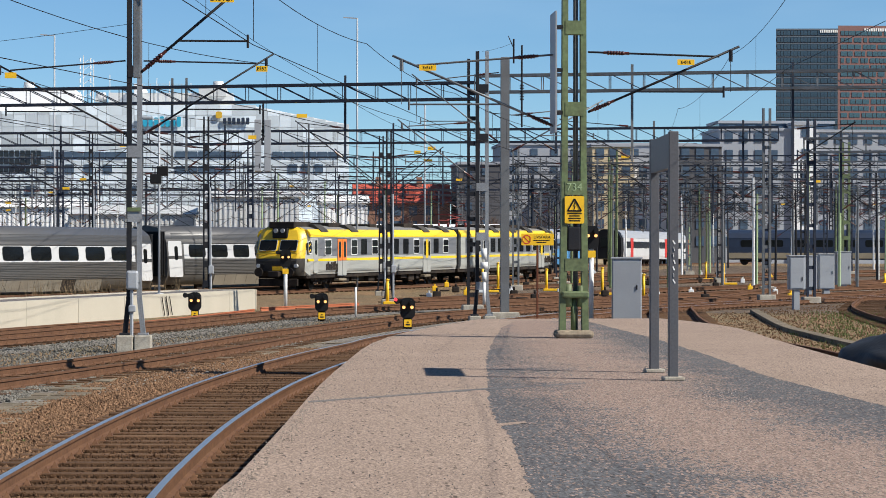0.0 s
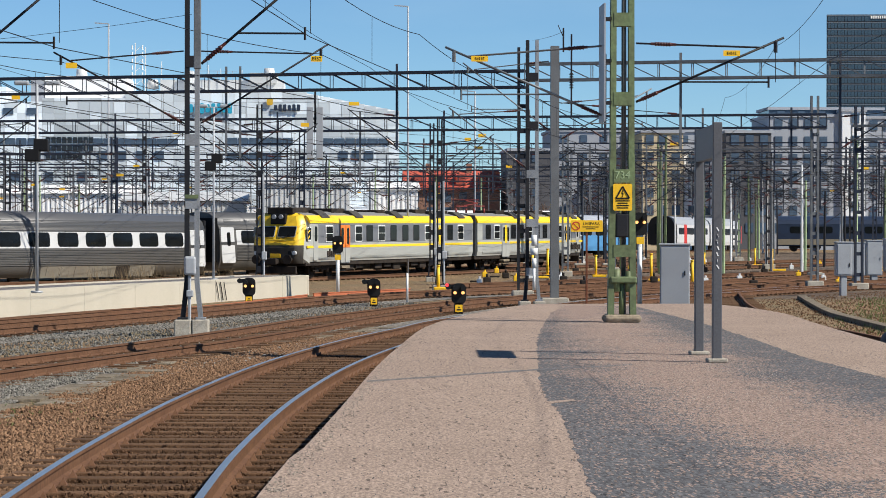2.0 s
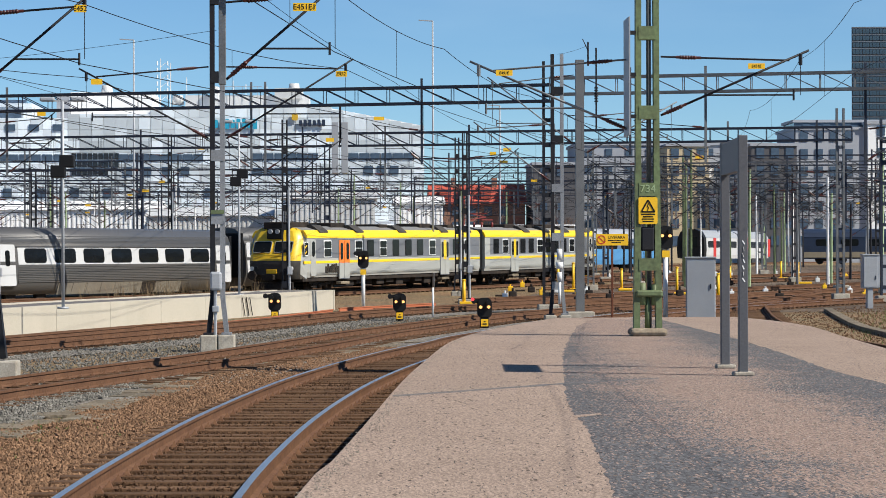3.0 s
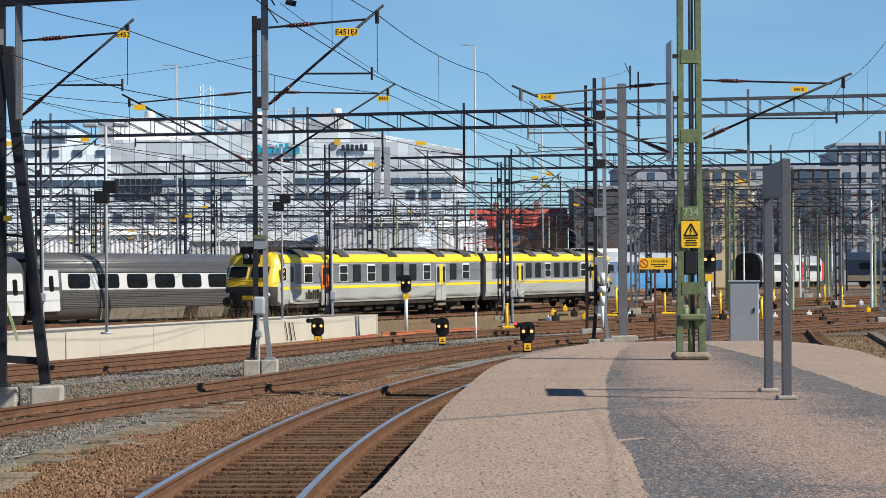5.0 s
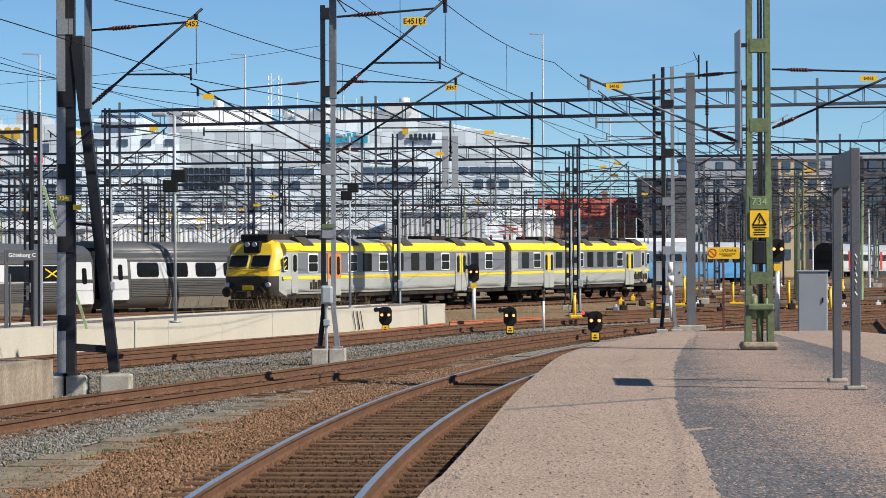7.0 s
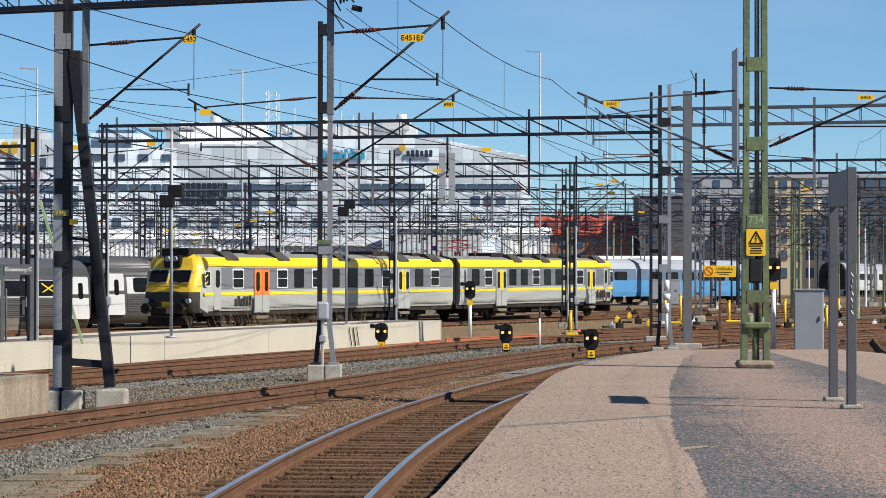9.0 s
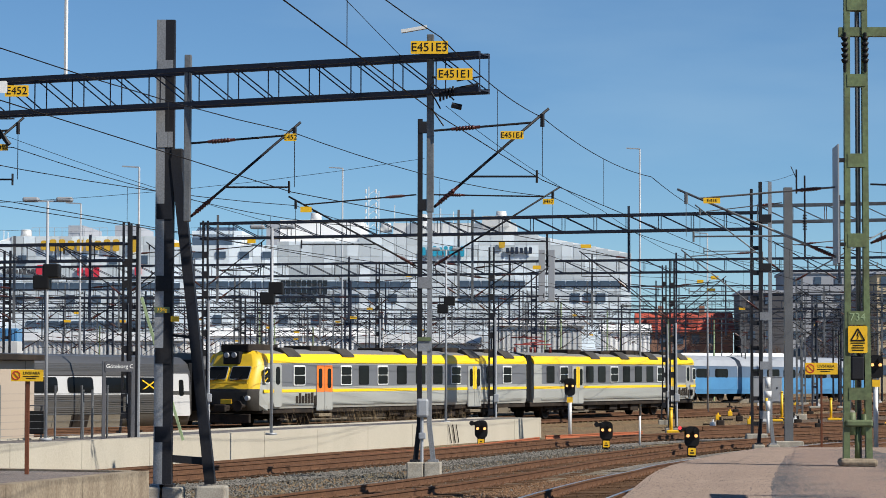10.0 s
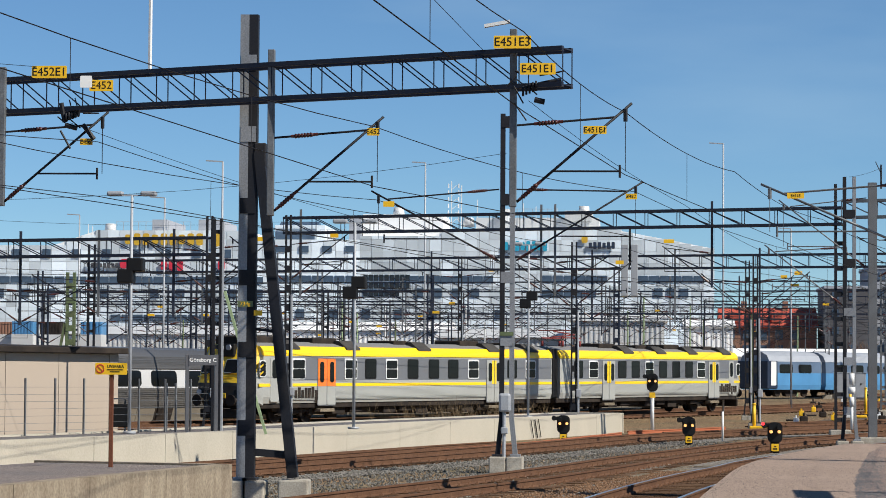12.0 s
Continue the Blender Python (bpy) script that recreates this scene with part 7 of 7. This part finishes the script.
top = city_block(65, 82, YC + 3, 21.4, city_glass_m, "glazed top storey set back on an apartment building", SMALL_PANE, 1, 3, "roof_storey", 10, True, 19, 20.5)
tower = thing("office_tower", pose(296.4, 1360, -.4, 0, 0, 0), "dark glass and red brick office tower", "building")
bm = bmesh.new()
slab(bm, [(-32.6, 3.0), (-.1, 0), (11.9, 50), (-19.0, 50)], 1, 122.4)
part("wall", bm, dark_wall_m, tower, "dark glazed wing")
bm = bmesh.new()
slab(bm, [(-.1, 0.02), (44, 0.02), (44, 50), (12.0, 50)], 1, 124)
part("wall", bm, tower_brick_m, tower, "red brick wing")
TOWER_PANE = beam_mesh("tower_pane", 1.5, .3, 0, 2.5, tower_glass_m, 0)
TEAL_PANES = [beam_mesh("teal_pane", w, .3, 0, 2.4, teal_glass_m, 0) for w in (1.8, 2.6, 3.4)]
lean = math.degrees(math.atan2(-3.0, 32.5))
for r in range(14, 33):
    z = 3.0 + r * 3.62
    for i in range(18):
        f = (i + .5) / 18
        share("window", TOWER_PANE, tower, pose(-32.2 + 31.8 * f, 3.0 - 3.0 * f - .12, z, 0, 0, lean))
    bm = bmesh.new()
    bar(bm, (-32.5, 2.93, z + 3.0), (-.3, -.05, z + 3.0), .12, .42)
    part("spandrel", bm, pale_band_m, tower)
    rt = random.Random(r)
    x = 1.4
    while x < 38:
        k = rt.randrange(3)
        w = (1.8, 2.6, 3.4)[k]
        share("window", TEAL_PANES[k], tower, pose(x + w / 2, -.04, z))
        x += w + rt.choice((.3, .3, 1.2))
for i in range(10):
    bm = bmesh.new()
    cuboid(bm, -9.6 + i * .95, -9.0 + i * .95, -.6 + .09 * (10 - i), -.3 + .09 * (10 - i), 120.2, 121.6)
    part("sign_bar", bm, letter_m, tower)
    bm = bmesh.new()
    cuboid(bm, 14 + i * 1.2, 14.8 + i * 1.2, -.3, -.05, 121.0, 122.6)
    part("sign_bar", bm, letter_m, tower)
city_block(-170, -80, 420, 16, grey_wall_m, "grey city block far behind the yard", CITY_PANE, 4, 4)
city_block(126, 240, 400, 19, grey_wall_m, "grey city block far behind the yard", CITY_PANE, 5, 4)


# ---- bare trees and dry weeds ----
def bare_tree(x, y, h, seed):
    rnd = random.Random(seed)
    t = thing("bare_tree", pose(x, y, rise(y) - .25), "leafless grey-brown tree with fine twigs", "tree", "bare trees")
    tw, tr = bmesh.new(), bmesh.new()

    def grow(p, d, length, r, level):
        q = p + d * length
        rod(tr if level < 2 else tw, p, q, r, 4 if level < 2 else 3, r * .65)
        if level == 4:
            return
        for k in range(3 if level else 5):
            e = (d + Vector((rnd.uniform(-.8, .8), rnd.uniform(-.8, .8), rnd.uniform(-.1, .6)))).normalized()
            grow(p.lerp(q, rnd.uniform(.55, 1.0)), e, length * rnd.uniform(.55, .8), r * .6, level + 1)
    grow(Vector((0, 0, 0)), Vector((0, 0, 1)), h * .34, .14, 0)
    part("trunk", tr, twig_m, t)
    part("crown", tw, twig_m, t, "crown of fine bare twigs")


twig_m = material("grey_twigs", (.17, .12, .095), .9, vary=.2, scale=1)
for i, (x, y, h) in enumerate(((10.5, 330, 8), (14, 345, 8), (17.5, 338, 8.5), (21, 350, 8), (27, 340, 9), (30, 352, 8), (-26, 250, 6), (-22, 252, 5.5), (-14, 245, 5), (-30, 254, 5.5), (34, 345, 9), (39, 350, 8), (-50, 256, 5.5))):
    bare_tree(x, y, h, i)


def weeds(name, count, lo, hi, size, mat, label, seed, z=-.2):
    rnd = random.Random(seed)
    v, fc = [], []
    for i in range(count):
        f = rnd.random()
        c = Vector(lo).lerp(Vector(hi), f)
        x, y = c.x + rnd.gauss(0, .8), c.y + rnd.gauss(0, .8)
        for b in range(5):
            a, s = rnd.uniform(0, 6.28), size * rnd.uniform(.5, 1.3)
            k = len(v)
            dx, dy = math.cos(a), math.sin(a)
            v += [(x - dy * .006, y + dx * .006, z + rise(y)), (x + dy * .006, y - dx * .006, z + rise(y)), (x + dx * s * .5, y + dy * s * .5, z + rise(y) + s)]
            fc.append((k, k + 1, k + 2))
    me = bpy.data.meshes.new(name)
    me.from_pydata(v, [], fc)
    me.materials.append(mat)
    tagged(new(name, me), label, "weeds", kind="stuff")


straw_m = material("dry_straw", (.20, .145, .085), .9, vary=.2)
grass_m = material("thin_grass", (.10, .15, .045), .9, vary=.2)
weeds("dry_weeds", 130, (-9.5, 100), (-4.5, 112), .8, straw_m, "dry brown weeds beside the train track", 3, .3)
weeds("thin_grass", 1200, (13.5, 60), (22, 100), .10, grass_m, "thin green grass in gravel", 4)
weeds("thin_grass", 500, (-6.6, 22), (-4.2, 34), .05, grass_m, "thin green moss and grass in gravel", 5)


def motions():
    """The yellow train rolls past, its wheels turning; the white one pulls away."""
    stops = [(0, 31.08), (1, 27.88), (2.5, 23.21), (4, 18.3), (5, 14.98), (6, 12.01), (7.5, 7.4), (9, 2.84), (10.5, -1.74), (12, -6.31)]
    rows = []
    for t, u in stops:
        p, q = Vector(on_line(u - 3.02)), Vector(on_line(u + 38.98))
        way = (q - p).normalized()
        p, q = p - way * 3, p + way * 45
        z0, z1 = rise(p.y), rise(q.y)
        rows.append((t, pose(p.x, p.y, z0 - 0.05, 0, -math.degrees(math.atan2(z1 - z0 + .1, 48)), math.degrees(math.atan2(way.y, way.x)))))
    walk(train, rows)
    turn = heading(.355, .935)
    walk(white_train, [(t, pose(36.2 + .355 * d, 283.5 + .935 * d, rise(283.5 + .935 * d), 0, math.degrees(math.atan2(rise(300) - rise(330), 32)), turn)) for t, d in ((0, 0), (.5, .4), (1.5, 1.5), (3, 3.9), (5, 10.4), (6.5, 14.5), (9, 20.4), (12, 26.0))])
    spin = []
    k = 0
    while k <= 80:
        t = 12.0 * k / 80
        i = max(j for j in range(len(stops)) if stops[j][0] <= t)
        if i == len(stops) - 1:
            u = stops[-1][1]
        else:
            (t0, u0), (t1, u1) = stops[i], stops[i + 1]
            u = u0 + (u1 - u0) * (t - t0) / (t1 - t0)
        spin.append((t, (u - stops[0][1]) / 0.46))
        k += 1
    for w in train_wheels:
        x, r = w.location.x, w.location.z
        walk(w, [(t, pose(x, 0, r, 0, math.degrees(a), 0)) for t, a in spin])


motions()
